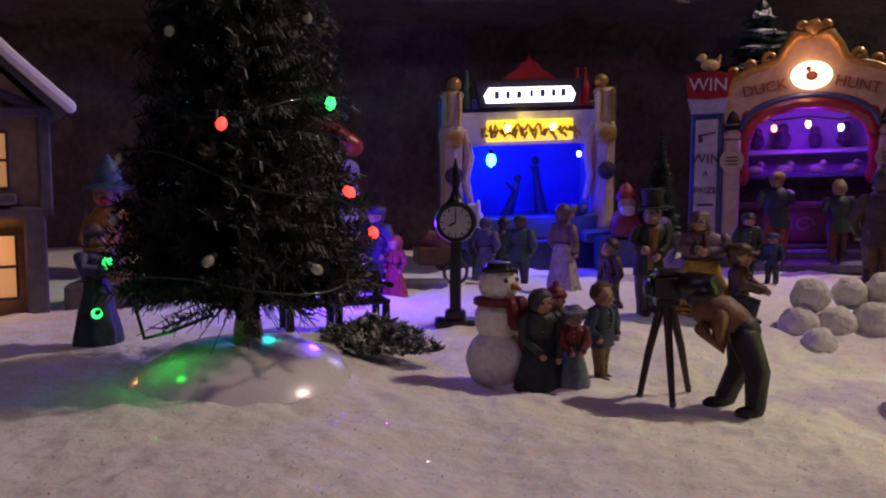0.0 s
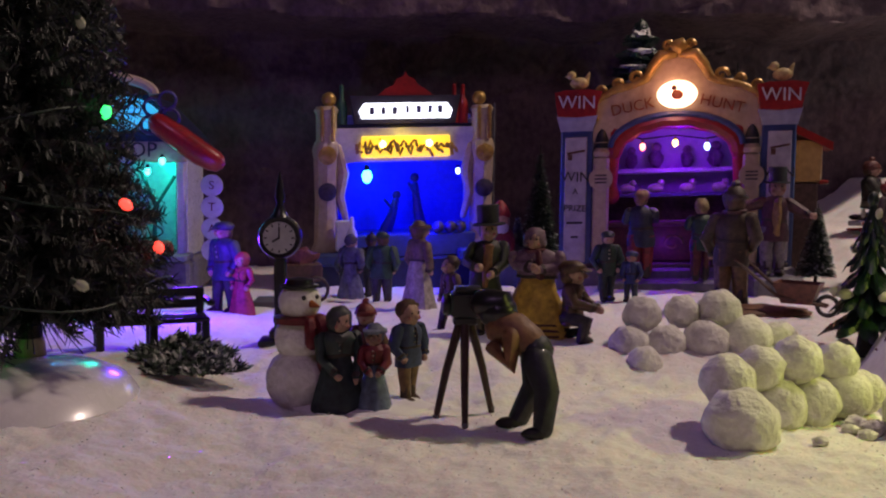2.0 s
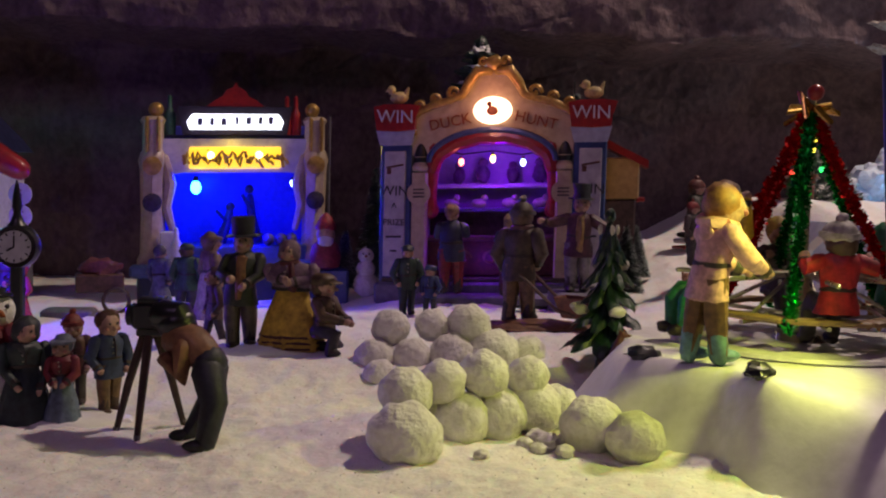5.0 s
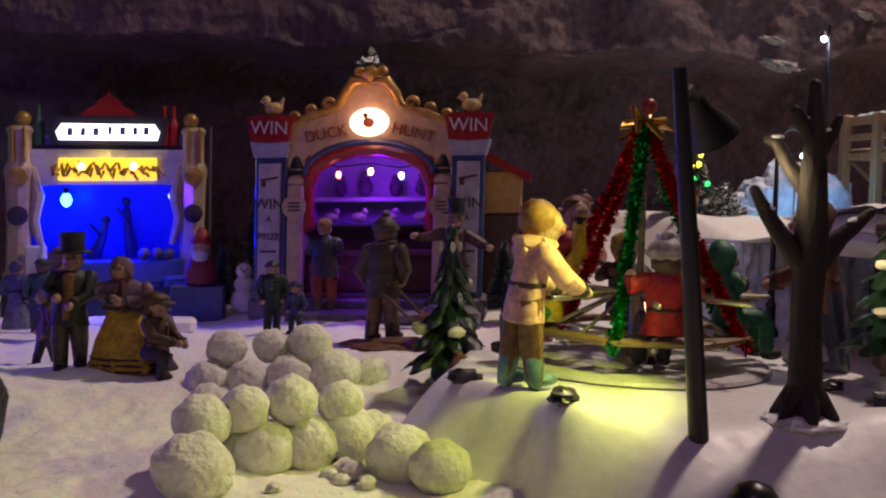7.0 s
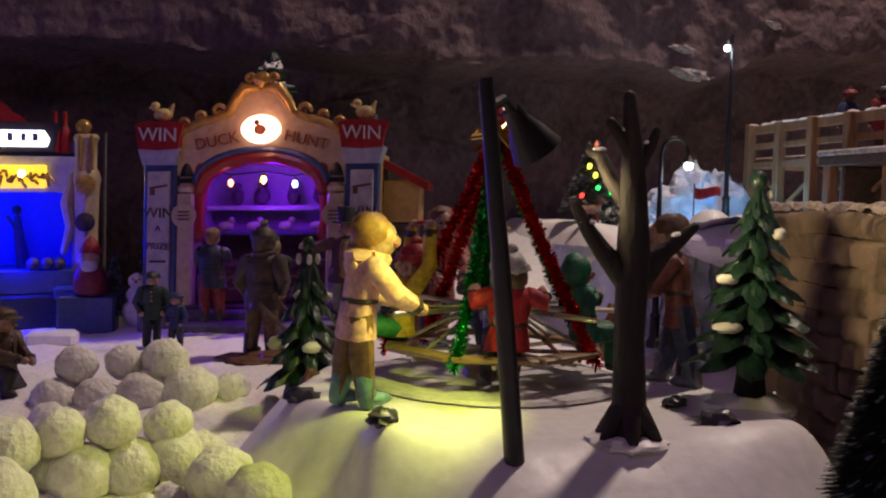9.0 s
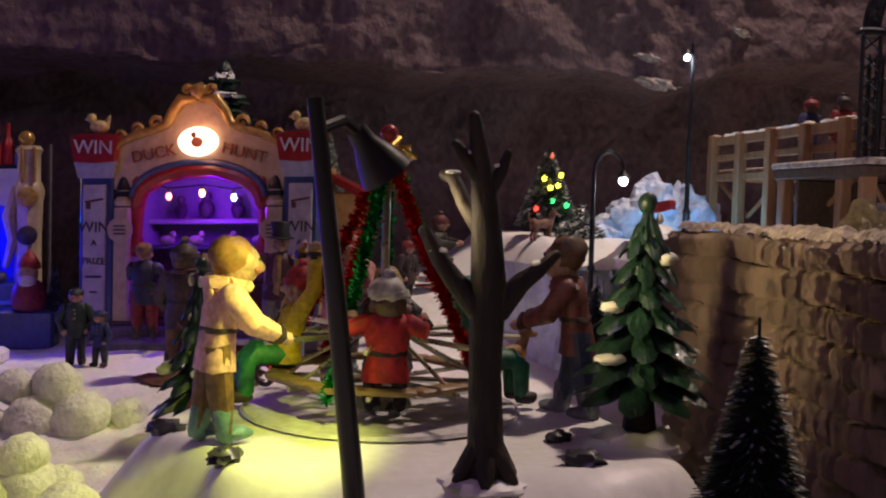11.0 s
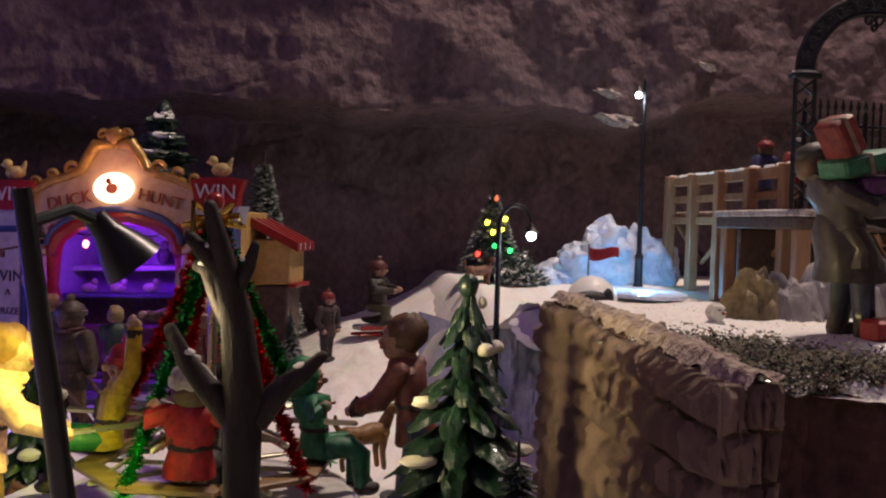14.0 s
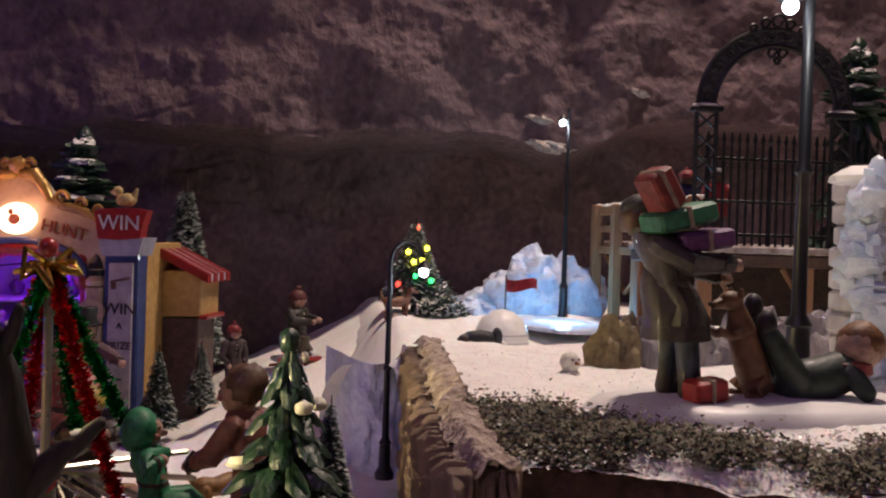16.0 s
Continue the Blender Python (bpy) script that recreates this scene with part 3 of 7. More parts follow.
def animal(name, label, at, turn, size, col, up_on_hind=False, antler=False, tail=0.25):
    """A dog or deer: barrel, neck, head with ears and muzzle, four legs, tail; one mesh facing -y."""
    g = Geo()
    dark = paint(0.03, 0.02, 0.015)
    if up_on_hind:
        g.tube([(0, 0.10, 0.12), (0, 0.02, 0.34), (0, -0.08, 0.62), (0, -0.13, 0.80)], [0.15, 0.15, 0.13, 0.08], col, 12, round_ends=True)
        g.blob((0, -0.19, 0.86), (0.095, 0.12, 0.09), col)
        g.tube([(0, -0.24, 0.85), (0, -0.36, 0.82)], [0.06, 0.04], col, 8, round_ends=True)
        g.blob((0, -0.40, 0.83), 0.022, dark, 6, 5)
        for s in (-1, 1):
            g.tube([(s * 0.09, -0.07, 0.60), (s * 0.11, -0.26, 0.55), (s * 0.10, -0.36, 0.60)], [0.05, 0.04, 0.035], col, 8, round_ends=True)
            g.tube([(s * 0.10, 0.08, 0.14), (s * 0.13, -0.02, 0.10), (s * 0.12, 0.06, 0.02), (s * 0.12, -0.06, 0.02)], [0.09, 0.06, 0.045, 0.04], col, 8, round_ends=True)
            g.blob((s * 0.075, -0.14, 0.92), (0.02, 0.04, 0.06), col, 8, 6)
        g.tube([(0, 0.18, 0.10), (0, 0.32, 0.06), (0, 0.42, 0.16)], [0.05, 0.045, 0.03], col, 8, round_ends=True)
    else:
        g.tube([(0, -0.26, 0.50), (0, -0.10, 0.49), (0, 0.12, 0.47), (0, 0.28, 0.50)], [0.125, 0.145, 0.12, 0.12], col, 12, round_ends=True)
        g.tube([(0, -0.28, 0.54), (0, -0.38, 0.72)], [0.10, 0.075], col, 10, round_ends=True)
        g.blob((0, -0.42, 0.78), (0.085, 0.11, 0.085), col)
        g.tube([(0, -0.48, 0.77), (0, -0.58, 0.74)], [0.058, 0.042], col, 8, round_ends=True)
        g.blob((0, -0.62, 0.75), 0.022, dark, 6, 5)
        for s in (-1, 1):
            g.tube([(s * 0.08, -0.25, 0.46), (s * 0.085, -0.23, 0.24), (s * 0.085, -0.26, 0.03)], [0.065, 0.042, 0.036], col, 8, round_ends=True)
            g.tube([(s * 0.08, 0.27, 0.46), (s * 0.09, 0.22, 0.26), (s * 0.085, 0.30, 0.15), (s * 0.085, 0.28, 0.03)], [0.085, 0.055, 0.036, 0.036], col, 8, round_ends=True)
            g.blob((s * 0.085, -0.38, 0.80), (0.025, 0.05, 0.07), col, 8, 6)
            if antler:
                g.tube([(s * 0.04, -0.38, 0.85), (s * 0.12, -0.34, 1.02), (s * 0.10, -0.40, 1.16)], 0.018, dark, 6)
                g.tube([(s * 0.12, -0.34, 1.02), (s * 0.20, -0.34, 1.10)], 0.014, dark, 6)
        g.tube([(0, 0.36, 0.52), (0, 0.46, 0.52 + tail * 0.5), (0, 0.47, 0.52 + tail)], [0.045, 0.035, 0.022], col, 8, round_ends=True)
    g.v = [(x * size, y * size, z * size) for x, y, z in g.v]
    return solid(name, g, pose(*at, 0, 0, turn), label, "dog" if not antler else "reindeer")


# ---- trees ----
def bristles(g, rnd, count, z0, z1, r0, r1, droop, thick, mats, tips=None, tip_share=0.0):
    """Thin wire bristles from the stem outward, in a spiral."""
    vs, fs = {m: [] for m in mats + ([tips] if tips else [])}, None
    for i in range(count):
        k = (i + rnd.random()) / count
        k = 1 - math.sqrt(1 - k * 0.985)
        z, a = z0 + (z1 - z0) * k, rnd.uniform(0, 2 * math.pi)
        r = (r0 + (r1 - r0) * k) * rnd.uniform(0.72, 1.06)
        d = Vector((math.cos(a), math.sin(a), 0))
        p, q = Vector((0, 0, z + r * droop)) + d * r * 0.12, Vector((0, 0, z)) + d * r
        side = Vector((-d.y, d.x, rnd.uniform(-0.7, 0.7))).normalized() * thick
        m = rnd.choice(mats)
        vs[m] += [p - side, p + side, q + side * 0.5, q - side * 0.5]
        if tips and rnd.random() < tip_share:
            u = p.lerp(q, 0.72)
            up = Vector((0, 0, thick * 1.5))
            vs[tips] += [u - side * 1.5 + up, u + side * 1.5 + up, q + side * 1.6 + up, q - side * 1.6 + up]
    for m, v in vs.items():
        g.add(v, [(i, i + 1, i + 2, i + 3) for i in range(0, len(v), 4)], m)


def brush_tree(label, at, h, r, count, frost=0.0, seed=1, lift=0.12, name="bottle_brush_tree", thick=0.00035, group=""):
    t = thing(name, pose(*at), label, "tree", group)
    rnd = random.Random(seed)
    part("trunk", Geo().tube([(0, 0, -0.002), (0, 0, h * lift), (0, 0, h * 0.96)], [r * 0.13, r * 0.08, r * 0.02], BARK, 8, round_ends=True), t)
    g = Geo()
    bristles(g, rnd, count, h * lift, h, r, r * 0.05, 0.15, thick, [NEEDLE], FROST if frost else None, frost)
    part("crown", g, t, smooth=False)
    return t


def tinsel_crown(g, rnd, z0, z1, r0, r1, boughs, per):
    """Wire boughs that stand out of the stem in a spiral, each set round with thin foil needles."""
    vs = []
    for i in range(boughs):
        k = 1 - math.sqrt(1 - 0.99 * (i + rnd.random()) / boughs)
        a, z = i * 2.39996 + rnd.uniform(-0.25, 0.25), z0 + (z1 - z0) * k
        r = (r0 + (r1 - r0) * k) * rnd.uniform(0.80, 1.08)
        d = Vector((math.cos(a), math.sin(a), rnd.uniform(0.0, 0.30))).normalized()
        side = Vector((-d.y, d.x, 0)).normalized()
        lift = d.cross(side)
        sag = rnd.uniform(0.03, 0.16)
        n = max(14, int(per * r / r0))
        for j in range(n):
            q = 0.10 + 0.90 * (j + rnd.random()) / n
            p = Vector((0, 0, z)) + d * r * q - Vector((0, 0, sag * r * q * q))
            b = rnd.uniform(0, 2 * math.pi)
            o = (d * rnd.uniform(0.3, 1.0) + (side * math.cos(b) + lift * math.sin(b))).normalized() * rnd.uniform(0.0035, 0.0075) * (1.1 - 0.35 * q)
            w = o.orthogonal().normalized() * 0.00030
            vs += [p - w, p + w, p + o + w * 0.5, p + o - w * 0.5]
    g.add(vs, [(i, i + 1, i + 2, i + 3) for i in range(0, len(vs), 4)], FIR)
    return g


def resin_pine(label, at, h, r, tiers=6, seed=1, turn=0, caps=6, trunk=0.16, lean=0, snowy=0.0):
    """A cast pine: drooping lobed tiers, each its own part, with snow clumps on the tips."""
    t = thing("pine_tree", pose(*at, 0, lean, turn), label, "tree")
    rnd = random.Random(seed)
    part("trunk", Geo().tube([(0, 0, -0.003), (0, 0, h * trunk * 0.5), (0, 0, h * 0.6)], [r * 0.24, r * 0.19, r * 0.05], BARK, 10), t)
    crown = []
    for i in range(tiers):
        k = i / tiers
        zt, rr, hh = h * (trunk + (1 - trunk) * (k + 1.35 / tiers)), r * (1 - k * 0.88), h * (1 - trunk) / tiers
        zt = min(zt, h)
        n, ph = 9 - i // 2, rnd.uniform(0, 6)
        droop = [rnd.uniform(0.8, 1.15) for _ in range(n)]
        rs = []
        for s in spaced(0, 1, 8):
            ring = []
            for j in range(n * 8):
                a = 2 * math.pi * j / (n * 8)
                lobe = 0.5 + 0.5 * math.cos(n * a + ph)
                own = droop[int((n * a + ph + math.pi) / (2 * math.pi)) % n]
                out = rr * (s * (0.58 + 0.42 * lobe ** 0.55 * s) * (0.62 + 0.38 * own) + 0.04 * s * math.sin(5 * s + 3 * a))
                z = zt - hh * (1.55 * s ** 1.15 + 0.40 * lobe * own * s * s) + hh * 0.30 * math.sin(s * 9.0) * s * 0.5
                ring.append((out * math.cos(a) + 0.0002, out * math.sin(a), z + 0.0016 * noise.noise(Vector((math.cos(a) * 9, math.sin(a) * 9, i + s * 6)))))
            rs.append(ring)
        under = [[(x * q, y * q, rs[-1][0][2] * 0 + zt - hh * (1.55 - 0.45 * (1 - q))) for x, y, _ in rs[-1]] for q in (0.80, 0.25)]
        g = Geo().rings(rs + under, PINE)
        if snowy:
            g.lathe([(rr * 0.10, -0.002), (rr * 0.46, -hh * 0.75), (rr * 0.40, -hh * 0.60), (rr * 0.22, -hh * 0.2), (0.0003, 0.001)], SNOWSMOOTH, (0, 0, zt), 14)
        crown.append((part("branch_tier", g, t), zt, rr, hh, n, ph))
    for j in range(caps):
        ob, zt, rr, hh, n, ph = crown[(j * 2 + 1) % tiers]
        a = (2 * math.pi * rnd.randrange(n) - ph) / n
        part("snow_clump", Geo().blob((rr * 0.74 * math.cos(a), rr * 0.74 * math.sin(a), zt - hh * 0.85), (rr * 0.24, rr * 0.18, hh * 0.24), surface("ivory_snow", (0.66, 0.64, 0.52), (0.46, 0.45, 0.36), 0.6), 10, 7, 0.3), ob)
    top = crown[-1]
    part("snow_clump", Geo().blob((0, 0, h - 0.002), (r * (0.20 if snowy else 0.12), r * (0.20 if snowy else 0.12), h * 0.05), SNOWSMOOTH if snowy else PINE, 10, 7, 0.2), top[0])
    return t


def bulb(t, at, mat, size=0.0028, turn=(0, 0, 0), cap=None):
    g = Geo().lathe([(size * 0.2, -size * 1.5), (size * 0.75, -size * 1.0), (size, -size * 0.2), (size * 0.7, size * 0.7), (size * 0.45, size)], mat, seg=10)
    g.lathe([(size * 0.5, size * 0.9), (size * 0.55, size * 1.0), (size * 0.5, size * 1.9), (size * 0.2, size * 2.0)], cap or IRON, seg=8)
    ob = part("bulb", g, t)
    ob.matrix_basis = pose(*at, *turn)
    return ob


def heap_snow(t, h, r, seed):
    """Thick uneven snow lying on the upper tiers of a pine."""
    rnd = random.Random(seed)
    part("snow_clump", Geo().blob((0, 0, h * 0.975), (r * 0.13, r * 0.12, h * 0.026), SNOWSMOOTH, 18, 12, 0.6, 2.4), t)
    for k in range(4):
        z, w, sx = h * (0.940 - 0.066 * k), r * (0.22 + 0.085 * k), rnd.uniform(-0.2, 0.2)
        tier = part("branch_tier", Geo().blob((sx * w, 0, z), (w, w, h * 0.034), PINE, 22, 14, 0.8, 2.6), t)
        part("snow_clump", Geo().blob((sx * w + rnd.uniform(-0.25, 0.25) * w, -0.25 * w, z + h * 0.021), (w * 0.66, w * 0.6, h * 0.015), SNOWSMOOTH, 18, 10, 0.6, 2.6), tier)


def lamp_post(name, label, at, h, head, curl=False, r=0.0016, glass=None, turn=0.0):
    """A cast lamp post: foot, ringed pole, arm and a glowing globe."""
    t = thing(name, pose(*at, 0, 0, turn), label, "street lamp")
    part("pole", Geo().lathe([(r * 3.2, 0), (r * 3.2, 0.003), (r * 2.0, 0.006), (r * 1.8, h * 0.16), (r * 2.2, h * 0.165), (r * 1.2, h * 0.19), (r, h * 0.5), (r * 1.5, h * 0.51), (r, h * 0.53), (r * 0.8, h)], IRON, seg=12), t)
    if curl:
        part("arm", Geo().tube([(0, 0, h * 0.97)] + [(head[0] * 0.5 - head[0] * 0.5 * math.cos(a), 0, h + 0.011 * math.sin(a)) for a in spaced(0, 2.9, 10)], r * 0.7, IRON, 8), t)
    part("hood", Geo().lathe([(r * 0.5, 0.0065), (r * 1.6, 0.004), (0.0042, 0.0022), (0.0036, 0.0018)], IRON, head, 12), t)
    part("globe", Geo().blob(head, 0.0025, glass or glow("cold_white_led", (0.82, 0.92, 1.0), 14), 12, 8), t)
    return t

# ---- left: house, big tree, shop ----
BRICK = surface("house_brick", (0.33, 0.20, 0.14), (0.16, 0.10, 0.08), 0.7, grain=300, coarse=60, bump=0.7)
PLASTER = surface("house_plaster", (0.42, 0.30, 0.20), (0.24, 0.17, 0.11), 0.7, coarse=60)
TIMBER = surface("house_timber", (0.10, 0.085, 0.085), (0.05, 0.042, 0.045), 0.6, bump=0.6)
LIT = glow("lit_window", (1.0, 0.46, 0.14), 0.32)

house = thing("cottage", pose(-0.2080, 0.4970, -0.002, 0, 0, 28) @ Matrix.Diagonal((1.1, 1, 1.2, 1)) @ pose(-0.0435, 0.003, 0), "half-timbered cottage with a lit window and snowy roof", "house")
part("wall", Geo().box((-0.012, 0.045, 0.022), (0.100, 0.085, 0.046), BRICK, 0.001), house)
part("upper_wall", Geo().box((-0.010, 0.045, 0.066), (0.108, 0.090, 0.044), PLASTER, 0.001), house)
for x, z, sx, sz in ((0.043, 0.066, 0.006, 0.046), (0.004, 0.066, 0.005, 0.044), (-0.010, 0.0455, 0.112, 0.005), (-0.010, 0.0885, 0.112, 0.005), (0.0375, 0.022, 0.010, 0.046)):
    part("timber", Geo().box((x, -0.002, z), (sx, 0.008, sz), TIMBER, 0.001), house)
roof = Geo().prism([(0.051, 0.086), (0.055, 0.092), (-0.010, 0.150), (-0.075, 0.092), (-0.071, 0.086), (-0.010, 0.140)], -0.008, 0.096, TIMBER)
rf = part("roof", roof, house, "dark shingle roof edged with snow")
part("snow_edge", Geo().tube([(0.055, -0.008, 0.091), (0.030, -0.009, 0.112), (-0.010, -0.009, 0.150)], 0.0028, SNOWSMOOTH, 8, round_ends=True), rf)
part("gable", Geo().prism([(0.044, 0.089), (-0.010, 0.138), (-0.064, 0.089)], 0.0, 0.090, PLASTER), house)
part("gable_brace", Geo().tube([(0.040, -0.001, 0.090), (0.020, -0.001, 0.098), (0.008, -0.001, 0.116)], 0.0028, TIMBER, 6), house)
ch = part("chimney", Geo().box((0.002, 0.030, 0.150), (0.020, 0.020, 0.05), BRICK, 0.001).box((0.002, 0.030, 0.170), (0.024, 0.024, 0.006), TIMBER, 0.001), house)
for x, z, sx, sz in ((0.016, 0.022, 0.026, 0.028), (0.016, 0.068, 0.022, 0.024)):
    w = part("window", Geo().box((x, -0.0005, z), (sx, 0.003, sz), LIT, 0.0003), house, "warm glowing window")
    for k in spaced(-0.5, 0.5, 3):
        part("glazing_bar", Geo().box((x + k * sx, -0.0022, z), (0.0012, 0.002, sz), INK, 0.0002), w)
    for k in (-0.5, 0.0, 0.5):
        part("glazing_bar", Geo().box((x, -0.0022, z + k * sz), (sx, 0.0018, 0.0012), INK, 0.0002), w)
part("window_box", Geo().box((0.016, -0.005, 0.0515), (0.028, 0.008, 0.005), TIMBER, 0.001).blob((0.012, -0.006, 0.056), (0.010, 0.004, 0.004), RED, 10, 6, 0.4, 6), house)

statuette("caroler_figurine", "caroler figurine in a dark green dress and blue bonnet", (-0.150, 0.405, 0.001), 60, 0.052, paint(0.09, 0.10, 0.28), paint(0.05, 0.05, 0.05), paint(0.16, 0.10, 0.12), "bonnet", dress=paint(0.030, 0.075, 0.070), grips=((-0.06, -0.15, 0.62), (0.06, -0.15, 0.62)), scarf=paint(0.35, 0.22, 0.06))
solid("figurine_base", Geo().blob((0, 0, 0), (0.016, 0.013, 0.0022), SNOWSMOOTH, 20, 7, 0.1), pose(-0.150, 0.402, -0.0005), "thin snowy base under the caroler figurine", "base")
g = Geo().lathe([(0.006, 0), (0.013, 0.001), (0.0125, 0.03), (0.013, 0.045), (0.009, 0.052)], paint(0.40, 0.19, 0.035), seg=18)
g.blob((0, 0, 0.060), (0.010, 0.010, 0.010), SKIN)
g.blob((0, -0.008, 0.057), (0.004, 0.004, 0.003), RED, 8, 6)
g.lathe([(0.016, 0.0), (0.017, 0.002), (0.010, 0.005), (0.009, 0.012), (0.005, 0.019), (0.001, 0.024)], paint(0.05, 0.12, 0.24), (0, 0, 0.064), 16)
for s in (-1, 1):
    g.tube([(s * 0.013, 0, 0.044), (s * 0.017, -0.004, 0.030)], 0.004, paint(0.40, 0.19, 0.035), 8, round_ends=True)
g.v = [(x * 0.8, y * 0.8, z * 0.8) for x, y, z in g.v]
solid("jester_figurine", g, pose(-0.184, 0.520, 0.012), "jester figurine with orange coat and blue pointed hat", "figurine")
solid("stone_step", Geo().box((0, 0, 0), (0.04, 0.04, 0.016), GREY, 0.002), pose(-0.184, 0.522, 0.005), "low grey stone step beneath the jester", "step")

# the big tree on its white dome
g = Geo().lathe([(0.040, -0.004), (0.0415, 0.000), (0.037, 0.006), (0.026, 0.011), (0.012, 0.0135), (0.001, 0.014)], surface("glazed_white", (0.80, 0.79, 0.76), (0.70, 0.69, 0.66), 0.25, coat=0.4, bump=0.1), seg=40, sy=1.15)
solid("tree_base", g, pose(-0.0765, 0.354, -0.001), "glossy white snow dome carrying the large tree", "tree base")
tree = thing("christmas_tree", pose(-0.0765, 0.366, 0.008), "large dark green tinsel Christmas tree strung with lights", "tree")
part("trunk", Geo().tube([(0, 0, -0.002), (0, 0, 0.016), (0, 0, 0.285)], [0.0055, 0.0045, 0.0010], BARK, 10, round_ends=True), tree)
part("crown", tinsel_crown(Geo(), random.Random(5), 0.017, 0.295, 0.0535, 0.003, 800, 170), tree, smooth=False)
BULBS = [glow("green_bulb", (0.03, 1.0, 0.16), 2.6), glow("red_bulb", (1.0, 0.05, 0.03), 2.6), surface("unlit_bulb", (0.42, 0.45, 0.30), (0.30, 0.32, 0.2), 0.2, coat=0.5, bump=0)]
rnd = random.Random(11)


def cone_r(z):
    return 0.0535 * (1 - (z - 0.022) / 0.273)


BULB_PLACES = ((-92, 0.142, 0), (-38, 0.124, 2), (-30, 0.094, 0), (-88, 0.086, 1), (-160, 0.074, 2), (-148, 0.052, 2), (-92, 0.040, 2), (-52, 0.036, 2), (-150, 0.018, 0), (-176, 0.034, 0), (-60, 0.150, 1), (-28, 0.062, 1), (-10, 0.046, 1), (-120, 0.118, 2))
for a, z, k in BULB_PLACES:
    r = cone_r(z) + 0.002
    bulb(tree, (r * math.cos(radians(a)), r * math.sin(radians(a)), z), BULBS[k], 0.0020, (rnd.uniform(-60, 60), rnd.uniform(-60, 60), 0), paint(0.02, 0.06, 0.03))
cord = []
for i in range(220):
    a, z = -0.135 * i + 1.0, 0.020 + 0.150 * i / 219 + 0.006 * math.sin(i * 0.21)
    r = cone_r(z) * (0.94 + 0.08 * math.sin(i * 0.53))
    cord.append((r * math.cos(a), r * math.sin(a), z + 0.004 * math.sin(i * 0.37)))
part("light_cord", Geo().tube(cord, 0.0004, paint(0.015, 0.05, 0.025), 5), tree)
part("light_cord", Geo().tube([(-0.034, -0.030, 0.020), (-0.030, -0.034, 0.010), (-0.020, -0.038, 0.013), (-0.006, -0.030, 0.018)], 0.0007, paint(0.015, 0.04, 0.02), 5), tree)
part("trunk_sleeve", Geo().lathe([(0.0062, -0.004), (0.0060, 0.004), (0.0052, 0.011), (0.003, 0.012)], CREAM, seg=16), tree, "pale trunk sleeve")
g, rnd = Geo(), random.Random(4)
for i in range(36):
    a, r = rnd.uniform(0, 6.28), rnd.uniform(0.01, 0.045)
    g.tube([(0.3 * r * math.cos(a), 0.3 * r * math.sin(a), 0.022), (r * math.cos(a), r * math.sin(a), rnd.uniform(0.006, 0.018))], 0.00020, FIR, 4)
part("loose_bristles", g, tree, kind="stuff")

# sweet shop booth
shop = thing("candy_booth", pose(-0.146, 0.682, -0.006), "candy booth glowing turquoise inside with a big red stocking", "booth")
part("base", Geo().box((0, 0.030, 0.012), (0.128, 0.085, 0.024), GREY, 0.002), shop)
part("step", Geo().box((0.004, -0.020, 0.004), (0.120, 0.020, 0.008), GREY, 0.002), shop)
part("counter", Geo().box((0, -0.004, 0.026), (0.126, 0.030, 0.004), surface("grey_blue_counter", (0.22, 0.22, 0.30), None, 0.5), 0.001), shop)
part("back_wall", Geo().box((0, 0.066, 0.060), (0.118, 0.004, 0.070), WHITE), shop)
for s in (-1, 1):
    part("side_wall", Geo().box((s * 0.0575, 0.036, 0.060), (0.004, 0.056, 0.070), WHITE), shop)
    part("post", Geo().box((s * 0.056, 0.004, 0.062), (0.006, 0.006, 0.072), WHITE, 0.001), shop)
fas = part("fascia", Geo().box((0, 0.000, 0.100), (0.122, 0.006, 0.016), CREAM, 0.001), shop)
lettering("shop_lettering", "POP  SHOP", 0.0145, pose(0.006, -0.0036, 0.100), INK, fas)
part("roof", Geo().prism([(-0.068, 0.106), (0.066, 0.106), (0.058, 0.116), (0.036, 0.138), (-0.036, 0.138), (-0.060, 0.116)], -0.004, 0.068, NAVY), shop)
sg = part("sign", Geo().prism([(-0.045, 0.108)] + [(0.045 * math.cos(a) + 0.004, 0.116 + 0.024 * math.sin(a)) for a in spaced(0, math.pi, 14)] + [(-0.045, 0.112)], -0.014, -0.006, glow("turquoise_sign", (0.03, 0.55, 0.95), 0.8)), shop, "glowing blue sign")
part("scroll", Geo().tube([(0.038 * math.cos(a) + 0.004, -0.010, 0.138 + 0.012 * math.sin(a)) for a in spaced(0, math.pi, 18)], 0.0035, CREAM, 8), sg)
for x, z in ((0.022, 0.134), (0.042, 0.129), (0.054, 0.122), (0.040, 0.117), (0.052, 0.134)):
    part("sweet_ring", Geo().tube([(x + 0.0058 * math.cos(a), -0.016, z + 0.0058 * math.sin(a)) for a in spaced(0, 2 * math.pi, 18)], 0.0012, paint(0.10, 0.08, 0.22), 6), sg)
stock = Geo().tube([(0.046, -0.016, 0.118), (0.060, -0.016, 0.108), (0.074, -0.016, 0.098), (0.083, -0.016, 0.093)], [0.0075, 0.0085, 0.0085, 0.0075], RED, 12, round_ends=True)
part("stocking", stock, shop, "red candy stocking")
part("bottle_tree", Geo().tube([(0.030, 0.030, 0.030), (0.032, 0.030, 0.06), (0.022, 0.030, 0.085)], 0.0018, paint(0.05, 0.10, 0.10), 6).tube([(0.032, 0.030, 0.06), (0.046, 0.030, 0.082)], 0.0014, paint(0.05, 0.10, 0.10), 6), shop)
